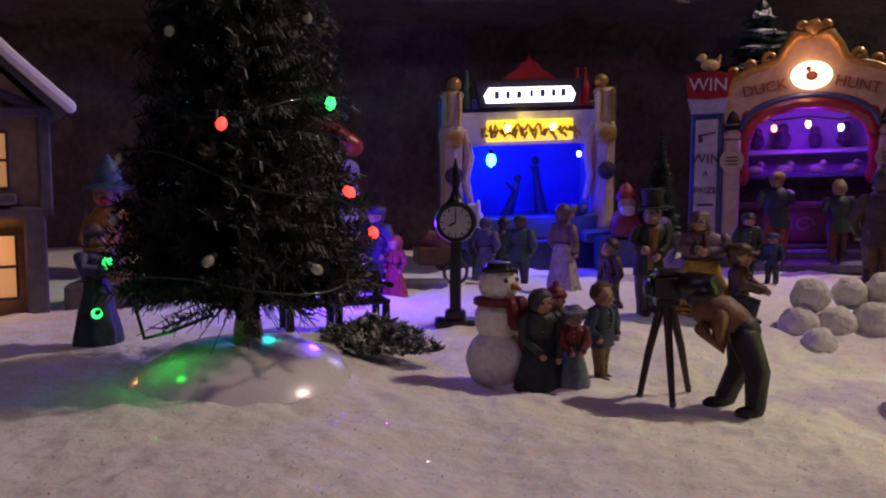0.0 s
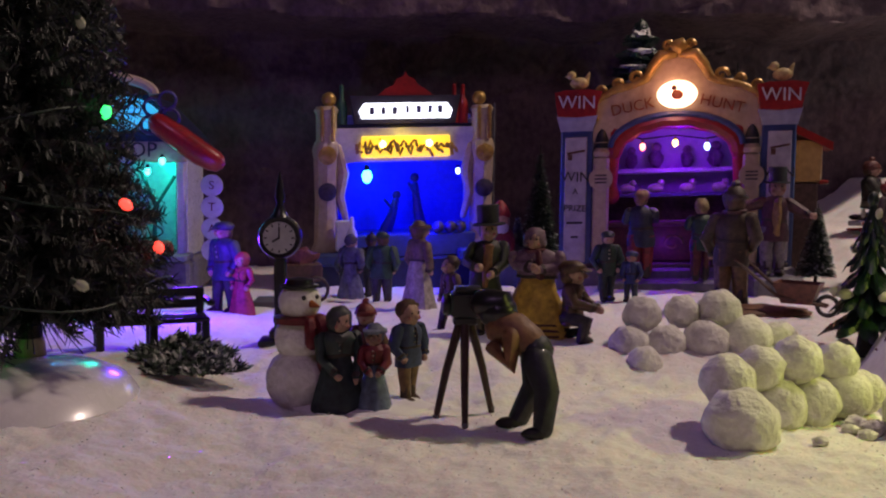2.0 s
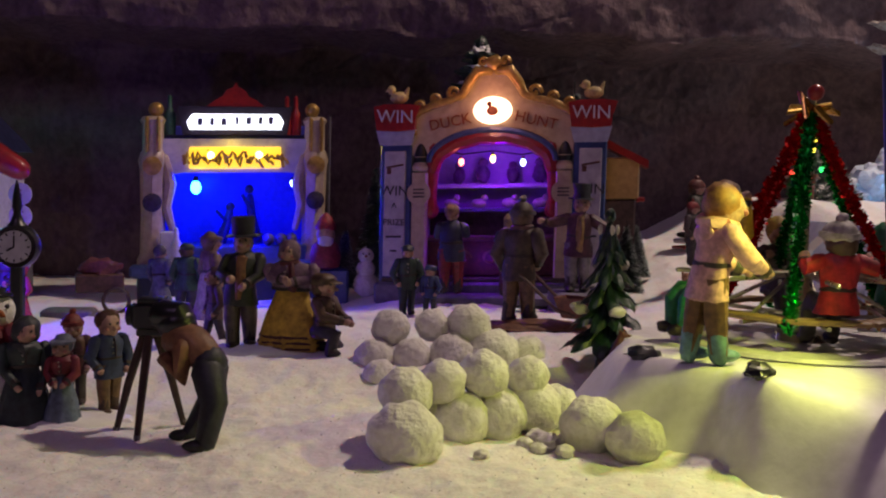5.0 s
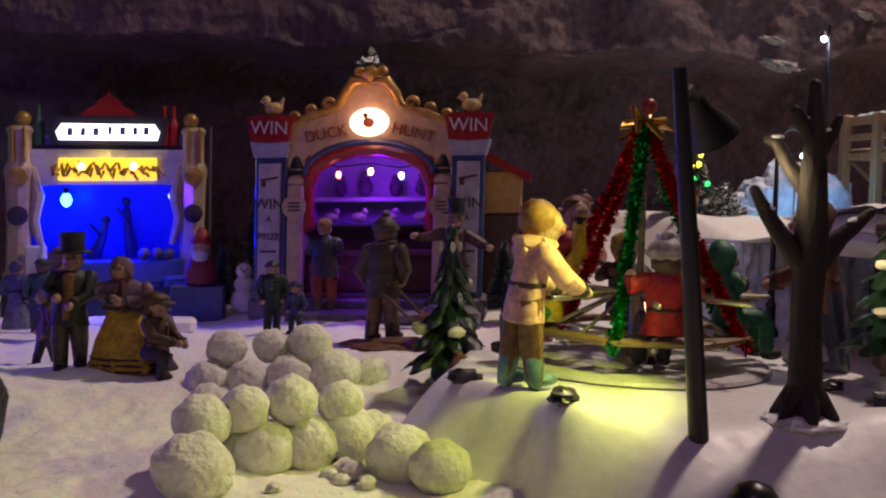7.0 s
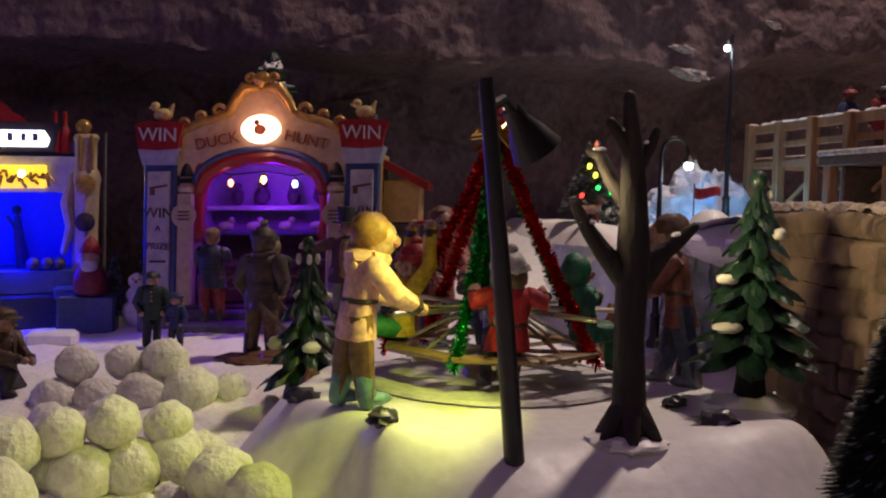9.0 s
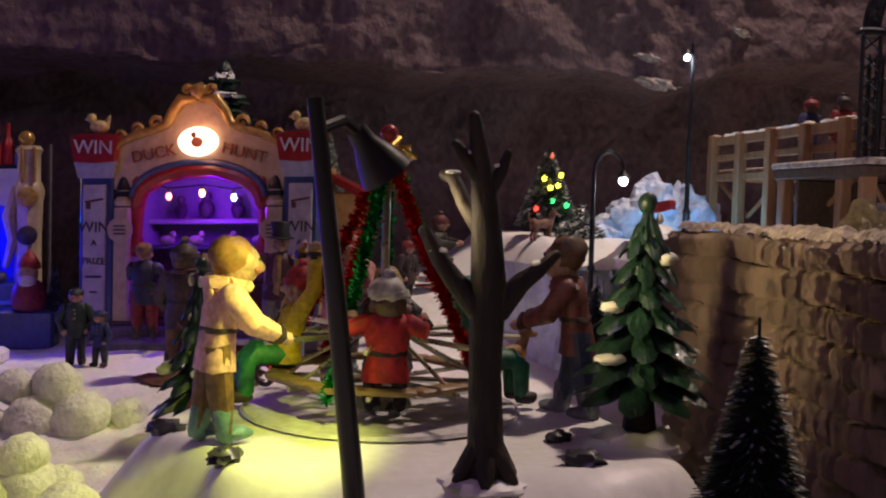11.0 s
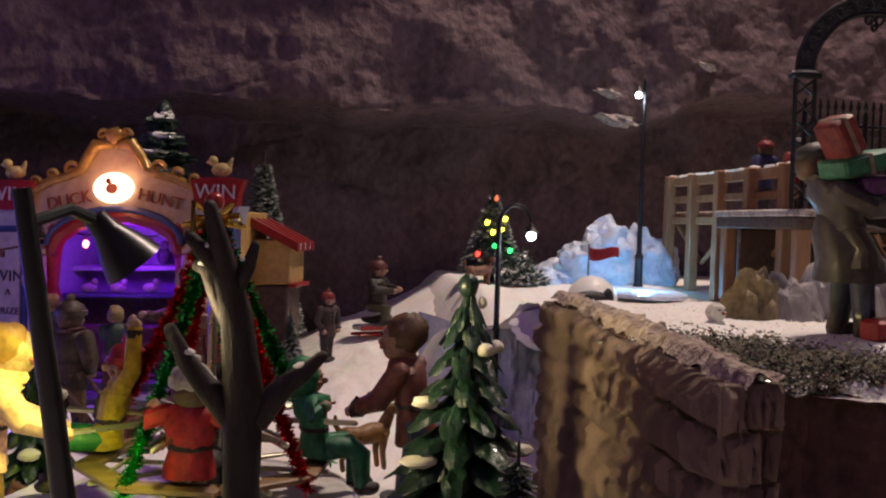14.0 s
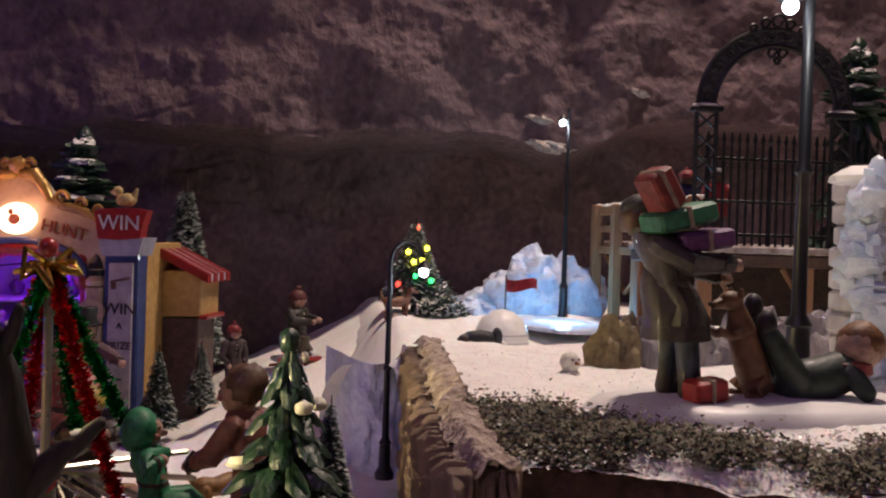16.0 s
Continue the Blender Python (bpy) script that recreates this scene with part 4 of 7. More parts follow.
for x in (0.010, 0.022, 0.036, 0.046):
    part("candy", Geo().blob((x, -0.008, 0.0325), (0.0062, 0.006, 0.0052), paint(0.40, 0.06, 0.04), 10, 7, 0.4, 6), shop)
for x, z, m in ((0.046, 0.089, glow("turquoise_bulb", (0.1, 1.0, 0.9), 6)), (0.036, 0.082, glow("turquoise_bulb", (0.1, 1.0, 0.9), 6)), (-0.002, 0.100, BULBS[0]), (0.016, 0.094, glow("blue_bulb", (0.1, 0.25, 1.0), 6))):
    bulb(shop, (x, -0.008, z + 0.004), m, 0.0022)

# round signs on a post
post = thing("sign_post", pose(-0.068, 0.683, -0.006), "post of four round white letter signs", "sign")
part("pole", Geo().tube([(0, 0.003, 0), (0, 0.003, 0.082)], 0.0012, IRON, 8), post)
for i, ch_ in enumerate(("S", "T", "A", "")):
    z = 0.076 - 0.0152 * i
    d = part("disc", Geo().lathe([(0.0055, -0.0012), (0.0078, -0.0008), (0.0078, 0.0008), (0.0055, 0.0012)], WHITE, seg=20, M=pose(0, 0, z, 90)), post)
    if ch_:
        lettering("letter", ch_, 0.0085, pose(0, -0.0016, z), paint(0.25, 0.05, 0.09), d)
    else:
        part("bar", Geo().box((0, -0.0016, z), (0.005, 0.0006, 0.0012), INK, 0.0002), d)

# clock on a post
clock = thing("street_clock", pose(0.006, 0.455, 0.0), "black post clock with a round white dial", "clock")
part("base", Geo().box((0, 0, 0.001), (0.020, 0.014, 0.004), BLACK, 0.001).box((0, 0, 0.005), (0.010, 0.010, 0.005), BLACK, 0.001), clock)
part("post", Geo().box((0, 0, 0.024), (0.0055, 0.0055, 0.040), BLACK, 0.0008), clock)
drum = part("case", Geo().lathe([(0.006, -0.0036), (0.0096, -0.0040), (0.0102, -0.002), (0.0102, 0.002), (0.0094, 0.004), (0.006, 0.0036)], BLACK, seg=28, M=pose(0, 0, 0.0505, 90)), clock)
part("dial", Geo().lathe([(0.0005, -0.0001), (0.0075, -0.0001), (0.0075, 0.0004), (0.0005, 0.0005)], surface("dial_white", (0.55, 0.55, 0.52), (0.42, 0.42, 0.40), 0.4, bump=0), seg=24, M=pose(0, -0.0041, 0.0505, 90)), drum, "white dial")
for i in range(12):
    part("hour_mark", Geo().box((0, 0, 0.0064), (0.0006, 0.0004, 0.0014), INK, 0.0001, M=pose(0, -0.0047, 0.0505, 0, 30 * i)), drum)
part("pointer", Geo().box((0, 0, 0.0026), (0.0007, 0.0004, 0.0052), INK, 0.0001, M=pose(0, -0.0048, 0.0505)), drum)
part("pointer", Geo().box((0, 0, 0.0018), (0.0009, 0.0004, 0.0038), INK, 0.0001, M=pose(0, -0.0048, 0.0505, 0, -120)), drum)
part("finial", Geo().lathe([(0.0045, 0.060), (0.0030, 0.062), (0.0016, 0.066), (0.0024, 0.069), (0.0018, 0.074), (0.0010, 0.078), (0.0003, 0.081)], BLACK, seg=12), clock)

# bench
bench = thing("bench", pose(-0.052, 0.447, 0.0, 0, 0, 20), "black park bench on the snow", "bench")
for i in range(3):
    part("slat", Geo().box((0, -0.008 + 0.006 * i, 0.013), (0.050, 0.0048, 0.0022), BLACK, 0.0006), bench)
for i in range(2):
    part("back_slat", Geo().box((0, 0.008, 0.0185 + 0.0055 * i), (0.050, 0.0022, 0.0042), BLACK, 0.0006), bench)
for x in (-0.023, 0.0, 0.023):
    part("leg", Geo().box((x, -0.009, 0.006), (0.0036, 0.0036, 0.013), BLACK, 0.0008), bench)
    part("leg", Geo().box((x, 0.0085, 0.012), (0.0036, 0.0036, 0.026), BLACK, 0.0008), bench)
for s in (-0.0255, 0.0255):
    part("armrest", Geo().box((s, 0, 0.0205), (0.0032, 0.020, 0.0026), BLACK, 0.0008), bench)

# snow-dusted greenery clumps
def sprig_clump(label, at, size, count, seed):
    rnd, g = random.Random(seed), Geo()
    for i in range(count):
        a, k = rnd.uniform(0, 6.28), math.sqrt(rnd.random())
        p = Vector((size[0] * k * math.cos(a), size[1] * k * math.sin(a), size[2] * rnd.uniform(0.1, 1) * (1.1 - k)))
        d = Vector((rnd.gauss(0, 1), rnd.gauss(0, 1), rnd.uniform(0.0, 1.0))).normalized() * rnd.uniform(0.003, 0.006)
        s = d.orthogonal().normalized() * rnd.uniform(0.0006, 0.0013)
        g.add([p - s, p + s, p + d], [(0, 1, 2)], rnd.choice((NEEDLE, NEEDLE, paint(0.04, 0.04, 0.06), FROST)) if rnd.random() < 0.9 else SNOWSMOOTH)
    return solid("evergreen_clump", g, pose(*at), label, "shrub", "evergreen clumps", "stuff", smooth=False)


sprig_clump("low dark evergreen sprigs dusted with snow", (-0.032, 0.420, 0.001), (0.022, 0.012, 0.010), 1500, 2)
sprig_clump("low dark evergreen sprigs dusted with snow", (-0.022, 0.396, 0.0), (0.020, 0.011, 0.009), 1300, 3)

# couple and child far back, the display's left group
statuette("gentleman_figurine", "gentleman figurine in a dark blue coat and flat hat", (-0.040, 0.570, -0.003), -40, 0.055, paint(0.035, 0.04, 0.13), paint(0.03, 0.03, 0.05), paint(0.06, 0.06, 0.14), "cap")
statuette("child_figurine", "small child figurine in a pink hooded coat", (-0.029, 0.563, -0.003), -20, 0.036, paint(0.50, 0.05, 0.10), paint(0.10, 0.03, 0.04), paint(0.50, 0.05, 0.10), "hood", dress=paint(0.50, 0.05, 0.10), big=1.38)
g = Geo().box((0, 0, 0.003), (0.03, 0.018, 0.006), GREY, 0.002)
solid("stone_ledge", g, pose(-0.012, 0.60, -0.004), "snow-dusted low stone ledge", "ledge")
cart = thing("flower_cart", pose(-0.004, 0.640, -0.006, 0, 0, 15), "dark wooden cart with a wheel in the shadow", "cart")
part("body", Geo().box((0, 0, 0.020), (0.030, 0.018, 0.012), paint(0.14, 0.07, 0.05), 0.001), cart)
part("wheel", Geo().tube([(0.010 + 0.008 * math.cos(a), -0.011, 0.009 + 0.008 * math.sin(a)) for a in spaced(0, 2 * math.pi, 20)], 0.0012, paint(0.08, 0.05, 0.04), 6), cart)
part("load", Geo().blob((0, 0, 0.029), (0.013, 0.008, 0.007), paint(0.20, 0.05, 0.06), 12, 8, 0.5, 5), cart)

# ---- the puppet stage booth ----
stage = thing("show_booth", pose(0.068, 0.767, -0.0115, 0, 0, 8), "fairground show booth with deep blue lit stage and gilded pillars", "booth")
part("base", Geo().box((0.0, 0.020, 0.012), (0.146, 0.075, 0.026), NAVY, 0.002), stage)
part("front_ledge", Geo().box((-0.060, -0.018, 0.026), (0.036, 0.016, 0.010), BLUE, 0.002), stage)
part("front_ledge", Geo().box((0.056, -0.018, 0.026), (0.030, 0.016, 0.010), BLUE, 0.002), stage)
part("stage_floor", Geo().box((0.0, 0.018, 0.034), (0.112, 0.062, 0.018), BLUE, 0.001), stage)
# the blue of the stage light is put into the cloth's colour
part("back_wall", Geo().box((0, 0.052, 0.090), (0.130, 0.004, 0.100), surface("blue_lit_backcloth", (0.07, 0.07, 0.55), (0.05, 0.05, 0.42), 0.7), 0.001), stage)
for s in (-1, 1):
    part("side_wall", Geo().box((s * 0.061, 0.026, 0.085), (0.004, 0.052, 0.100), WHITE, 0.001), stage)
    p = part("pillar", Geo().lathe([(0.0115, 0.030), (0.0120, 0.034), (0.0098, 0.038), (0.0090, 0.070), (0.0100, 0.104), (0.0112, 0.110), (0.0095, 0.116), (0.0080, 0.118), (0.0082, 0.138), (0.0098, 0.141), (0.0075, 0.144)], CREAM, (s * 0.062, -0.004, 0), 8), stage, "cream pillar with gilded bands")
    for z in (0.078, 0.106):
        part("roundel", Geo().lathe([(0.003, -0.002), (0.0072, -0.0016), (0.0072, 0.0016), (0.004, 0.003)], GOLD if z > 0.1 else paint(0.05, 0.03, 0.09), seg=16, M=pose(s * 0.062, -0.0145, z, 90)), p)
    for k in (-0.0042, 0.0042):
        part("flute", Geo().tube([(s * 0.062 + k, -0.0130, 0.118), (s * 0.062 + k, -0.0128, 0.142)], 0.0016, GOLD, 6, round_ends=True), p)
    part("knob", Geo().blob((s * 0.060, -0.002, 0.1495), 0.0058, GOLD, 14, 9), p)
    part("swag", Geo().tube([(s * 0.053, -0.006, 0.112), (s * 0.049, -0.006, 0.092), (s * 0.052, -0.006, 0.074), (s * 0.047, -0.006, 0.056)], [0.003, 0.005, 0.004, 0.0025], CREAM, 8, round_ends=True), stage)
part("canopy", Geo().box((0, 0.026, 0.1285), (0.128, 0.058, 0.003), NAVY, 0.001), stage)
part("lintel", Geo().prism([(-0.058, 0.098), (-0.040, 0.1005), (0.040, 0.1005), (0.058, 0.098), (0.058, 0.127), (-0.058, 0.127)], -0.006, 0.004, WHITE), stage)
fr = part("frieze", Geo().box((0.0, -0.008, 0.112), (0.070, 0.004, 0.017), glow("yellow_frieze", (1.0, 0.62, 0.01), 1.3), 0.0012), stage, "glowing yellow frieze with scrolls")
for x in (-0.019, 0.018):
    part("frieze_lamp", Geo().blob((x, -0.0108, 0.114), 0.0032, glow("yellow_led", (1.0, 0.80, 0.15), 9), 10, 7), fr)
rnd = random.Random(8)
for i in range(10):
    x = -0.036 + 0.072 * i / 9
    part("scroll", Geo().tube([(x + 0.0042 * (1 - 0.06 * k) * math.cos(k), -0.0112, 0.111 + rnd.uniform(-0.004, 0.004) + 0.0036 * (1 - 0.06 * k) * math.sin(k)) for k in spaced(0, 5, 9)], 0.0013, GOLD, 6, round_ends=True), fr)
sb = part("sign_board", Geo().prism([(-0.040, 0.130), (0.040, 0.130), (0.044, 0.152), (-0.044, 0.152)], -0.006, 0.002, paint(0.03, 0.02, 0.04)), stage, "dark board with a white glowing sign")
part("light_panel", Geo().prism([(-0.035, 0.134), (0.035, 0.134), (0.037, 0.140), (0.033, 0.146), (-0.033, 0.146), (-0.037, 0.140)], -0.0085, -0.006, glow("white_sign", (0.86, 0.88, 1.0), 3.2)), sb)
for x, wd in ((-0.027, 0.006), (-0.018, 0.005), (-0.009, 0.006), (0.001, 0.004), (0.010, 0.006), (0.019, 0.005), (0.027, 0.006)):
    part("bar", Geo().box((x, -0.0088, 0.140 + 0.001 * (x > 0)), (wd * 0.62, 0.0006, 0.0058), paint(0.20, 0.22, 0.40), 0.0003), sb)
part("crest", Geo().prism([(-0.022, 0.152), (0.022, 0.152), (0.016, 0.157), (0.010, 0.160), (0.007, 0.165), (0.002, 0.167), (0.0, 0.171), (-0.002, 0.167), (-0.007, 0.165), (-0.010, 0.160), (-0.016, 0.157)], -0.005, 0.003, RED), stage)
for x, m in ((-0.050, paint(0.03, 0.14, 0.08)), (0.040, RED), (0.047, RED)):
    part("bottle", Geo().lathe([(0.0045, 0.130), (0.0048, 0.142), (0.0040, 0.147), (0.0018, 0.151), (0.0016, 0.160), (0.0004, 0.161)], m, (x, 0.0, 0), 12), stage)
bulb(stage, (-0.030, -0.002, 0.090), glow("turquoise_bulb", (0.1, 1.0, 0.9), 6), 0.0042)
bulb(stage, (0.046, 0.010, 0.092), glow("blue_white_bulb", (0.4, 0.6, 1.0), 6), 0.0022)
for x, hh, lean in ((-0.012, 0.030, 0.006), (0.018, 0.044, -0.004)):
    part("stage_puppet", Geo().tube([(x, 0.022, 0.043), (x + lean, 0.022, 0.043 + hh * 0.5), (x + lean * 1.4, 0.022, 0.043 + hh * 0.85)], [0.0055, 0.0035, 0.0030], NAVY, 8, round_ends=True).blob((x + lean * 1.5, 0.022, 0.043 + hh), 0.0036, INK, 10, 7).tube([(x + lean, 0.020, 0.043 + hh * 0.6), (x + lean - 0.008, 0.014, 0.043 + hh * 0.9)], 0.0014, NAVY, 6), stage)
part("prop_box", Geo().box((-0.049, -0.018, 0.044), (0.014, 0.010, 0.024), WHITE, 0.001), stage)
part("bottle", Geo().lathe([(0.0042, 0.032), (0.0044, 0.046), (0.0018, 0.051), (0.0016, 0.058), (0.0004, 0.059)], WHITE, (-0.044, -0.022, 0), 12), stage)
for x in (0.026, 0.036, 0.044):
    part("prize_ball", Geo().blob((x, -0.010, 0.0475), 0.0048, paint(0.10, 0.08, 0.12), 10, 7), stage)
part("drainpipe", Geo().tube([(0.0755, 0.010, 0.02), (0.0755, 0.010, 0.146)], 0.0012, GREY, 6), stage)

# ---- the shooting gallery ----
duckhunt = thing("shooting_gallery", pose(0.2607, 0.6806, 0.0, 0, 0, -15) @ Matrix.Diagonal((1.045, 1.0, 1.03, 1)), "duck hunt shooting gallery booth lit violet inside, cream and gold front", "booth")
part("base", Geo().box((0.0, 0.030, 0.006), (0.160, 0.085, 0.016), GREY, 0.002), duckhunt)
part("step", Geo().box((0.006, -0.022, 0.003), (0.110, 0.022, 0.008), GREY, 0.002), duckhunt)
part("floor_board", Geo().box((0, 0.030, 0.0155), (0.150, 0.080, 0.003), paint(0.10, 0.06, 0.06), 0.001), duckhunt)
VIOLET = surface("gallery_lining", (0.50, 0.46, 0.52), (0.36, 0.33, 0.40), 0.6)
part("back_wall", Geo().box((0, 0.060, 0.066), (0.100, 0.004, 0.098), VIOLET, 0.001), duckhunt)
part("inner_ceiling", Geo().box((0, 0.030, 0.113), (0.100, 0.060, 0.003), VIOLET, 0.001), duckhunt)
for s in (-1, 1):
    part("side_wall", Geo().box((s * 0.0735, 0.036, 0.068), (0.004, 0.056, 0.100), surface("booth_yellow", (0.52, 0.33, 0.12), (0.34, 0.20, 0.07), 0.5), 0.001), duckhunt, "ochre side wall")
    part("inner_wall", Geo().box((s * 0.0505, 0.032, 0.066), (0.003, 0.054, 0.098), VIOLET, 0.001), duckhunt)
    col = part("column", Geo().box((s * 0.0665, -0.002, 0.063), (0.022, 0.012, 0.098), BLUE, 0.001), duckhunt, "blue column with a white sign panel")
    part("panel", Geo().box((s * 0.0668, -0.0090, 0.062), (0.0150, 0.002, 0.088), surface("dull_sign_white", (0.46, 0.42, 0.44), (0.30, 0.27, 0.30), 0.5, coarse=90, bump=0.2), 0.0006), col)
    part("capital", Geo().prism([(s * 0.0665 - 0.011, 0.110), (s * 0.0665 + 0.011, 0.110), (s * 0.0665 + 0.014, 0.121), (s * 0.0665 - 0.014, 0.121)], -0.011, 0.010, surface("pale_blue_glaze", (0.40, 0.40, 0.50), None, 0.4)), col)
    lettering("win_lettering", "WIN", 0.0100, pose(s * 0.0668, -0.0104, 0.078), INK, col)
    lettering("prize_lettering", "A", 0.0055, pose(s * 0.0668, -0.0104, 0.068), INK, col)
    lettering("prize_lettering", "PRIZE", 0.0062, pose(s * 0.0668, -0.0104, 0.056), INK, col)
    part("bar", Geo().box((s * 0.0668, -0.0104, 0.046), (0.011, 0.0006, 0.0014), INK, 0.0002), col)
    part("bar", Geo().box((s * 0.0668, -0.0104, 0.036), (0.005, 0.0006, 0.0014), INK, 0.0002), col)
    part("rifle_motif", Geo().tube([(s * 0.0668 - 0.0058, -0.0104, 0.0945), (s * 0.0668 + 0.006, -0.0104, 0.0965)], 0.0007, paint(0.16, 0.06, 0.03), 6).box((s * 0.0668 - 0.004, -0.0104, 0.092), (0.003, 0.0008, 0.004), paint(0.16, 0.06, 0.03), 0.0003), col)
    rib = part("ribbon", Geo().prism([(s * 0.0665 - 0.0155, 0.137), (s * 0.0665 - 0.0145, 0.130), (s * 0.0665 - 0.013, 0.1205), (s * 0.0665, 0.1195), (s * 0.0665 + 0.013, 0.1205), (s * 0.0665 + 0.014, 0.128), (s * 0.0665 + 0.017, 0.137), (s * 0.0665 + 0.008, 0.1385), (s * 0.0665 - 0.008, 0.1385)], -0.013, -0.004, RED), duckhunt, "red ribbon sign with white letters")
    lettering("ribbon_lettering", "WIN", 0.0125, pose(s * 0.0665, -0.0134, 0.1295), WHITE, rib, deep=0.0005)
    DUCK = paint(0.78, 0.62, 0.24)
    dk = Geo().blob((s * 0.0665 + 0.001, -0.006, 0.1435), (0.0066, 0.0042, 0.0042), DUCK, 12, 8).blob((s * 0.0665 - 0.0045, -0.006, 0.1490), 0.0031, DUCK, 10, 7).tube([(s * 0.0665 - 0.0070, -0.006, 0.1486), (s * 0.0665 - 0.0088, -0.006, 0.1482)], [0.0012, 0.0006], DUCK, 6).tube([(s * 0.0665 + 0.005, -0.006, 0.1445), (s * 0.0665 + 0.0075, -0.006, 0.1500)], [0.0026, 0.0008], DUCK, 7, round_ends=True)
    part("duck", dk, duckhunt, "yellow duck ornament")
    part("pilaster", Geo().box((s * 0.0495, -0.004, 0.053), (0.0110, 0.010, 0.078), CREAM, 0.0014).lathe([(0.0062, 0.092), (0.0066, 0.095), (0.0044, 0.098), (0.0052, 0.102)], CREAM, (s * 0.0495, -0.004, 0), 12), duckhunt)
    part("lantern_bottle", Geo().lathe([(0.0052, 0.098), (0.0050, 0.104), (0.0034, 0.109), (0.0015, 0.112), (0.0013, 0.122), (0.0003, 0.123)], BLACK, (s * 0.0495, -0.004, 0), 12), duckhunt)
    d = part("round_sign", Geo().lathe([(0.004, -0.001), (0.0082, -0.0008), (0.0082, 0.0008), (0.004, 0.001)], CREAM, seg=20, M=pose(s * 0.0495, -0.0104, 0.0765, 90)), duckhunt)
    for z in (0.079, 0.0765, 0.074):
        part("bar", Geo().box((s * 0.0495, -0.0116, z), (0.008, 0.0005, 0.0012), paint(0.16, 0.12, 0.10), 0.0002), d)
    part("curtain", Geo().tube([(s * 0.0405, -0.001, 0.108), (s * 0.0425, -0.001, 0.090), (s * 0.0430, -0.001, 0.072), (s * 0.0425, -0.001, 0.064)], [0.0062, 0.0052, 0.0044, 0.0060], RED, 10, round_ends=True), duckhunt, "red drawn curtain")
# arched front panel
outer = [(0.058, 0.104), (0.060, 0.124), (0.050, 0.131), (0.036, 0.137), (0.026, 0.141), (0.018, 0.150), (0.010, 0.160), (0.0, 0.163), (-0.010, 0.160), (-0.018, 0.150), (-0.026, 0.141), (-0.036, 0.137), (-0.050, 0.131), (-0.060, 0.124), (-0.058, 0.104)]
inner = [(0.0435 * math.cos(a), 0.098 + 0.022 * math.sin(a)) for a in spaced(math.pi, 0, 14)]
vs = [(x, -0.006, z) for x, z in outer] + [(x, -0.006, z) for x, z in inner[::-1]] + [(x, 0.003, z) for x, z in outer] + [(x, 0.003, z) for x, z in inner[::-1]]
n = len(outer)
fs = []
for i in range(n - 1):
    fs += [(i, i + 1, n + i + 1, n + i), (2 * n + i, 3 * n + i, 3 * n + i + 1, 2 * n + i + 1), (i, 2 * n + i, 2 * n + i + 1, i + 1), (n + i, n + i + 1, 3 * n + i + 1, 3 * n + i)]
arch = part("arch_panel", Geo().add(vs, fs, CREAM), duckhunt, "cream arched fascia with red lettering", smooth=False)
part("arch_edge", Geo().tube([(x, -0.007, z) for x, z in inner], 0.0022, BLUE, 8), arch)
part("pelmet", Geo().tube([(x * 0.95, -0.003, z - 0.0035 - 0.0012 * abs(math.sin(i * 1.6))) for i, (x, z) in enumerate(inner)], 0.0056, RED, 8, round_ends=True), duckhunt, "scalloped red pelmet")
for s in (-1, 1):
    pts = [(s * 0.003, -0.008, 0.160), (s * 0.011, -0.009, 0.160), (s * 0.017, -0.009, 0.152), (s * 0.021, -0.009, 0.144), (s * 0.029, -0.009, 0.1405), (s * 0.040, -0.009, 0.138), (s * 0.050, -0.009, 0.133), (s * 0.058, -0.009, 0.127)]
    part("gilt_scroll", Geo().tube(pts, [0.003, 0.0042, 0.0036, 0.0030, 0.0026, 0.0030, 0.0024, 0.0028], GOLD, 10, round_ends=True), arch)
    for x, z, r in ((0.028, 0.145, 0.0048), (0.040, 0.1415, 0.0036), (0.051, 0.137, 0.0036), (0.057, 0.118, 0.0038), (0.0075, 0.166, 0.0034)):
        part("gilt_curl", Geo().tube([(s * x + r * (1 - 0.13 * k) * math.cos(k), -0.009, z + r * (1 - 0.13 * k) * math.sin(k)) for k in spaced(0, 6, 14)], 0.0015, GOLD, 6, round_ends=True), arch)
part("gilt_shell", Geo().blob((0, -0.009, 0.1655), (0.0060, 0.003, 0.0050), GOLD, 12, 8, 0.35, 5), arch)
medal = part("lit_medallion", Geo().lathe([(0.001, -0.0022), (0.0112, -0.0018), (0.0132, 0.0), (0.0112, 0.0018)], glow("rosy_medallion", (1.0, 0.62, 0.42), 4.0), seg=28, sy=0.72, M=pose(0, -0.0085, 0.1330, 90)), arch, "glowing medallion with a duck")
part("duck_motif", Geo().blob((0.0, -0.0112, 0.1325), (0.0040, 0.0008, 0.0034), paint(0.55, 0.16, 0.08), 10, 6).blob((-0.0022, -0.0112, 0.1372), (0.0019, 0.0008, 0.0019), paint(0.30, 0.08, 0.03), 8, 6), medal)
for word, x0, rot in (("DUCK", -0.0295, 12), ("HUNT", 0.0295, -12)):
    lettering("front_lettering", word, 0.0105, pose(x0, -0.0072, 0.1255, 0, -rot), paint(0.42, 0.10, 0.03), arch, deep=0.0006)
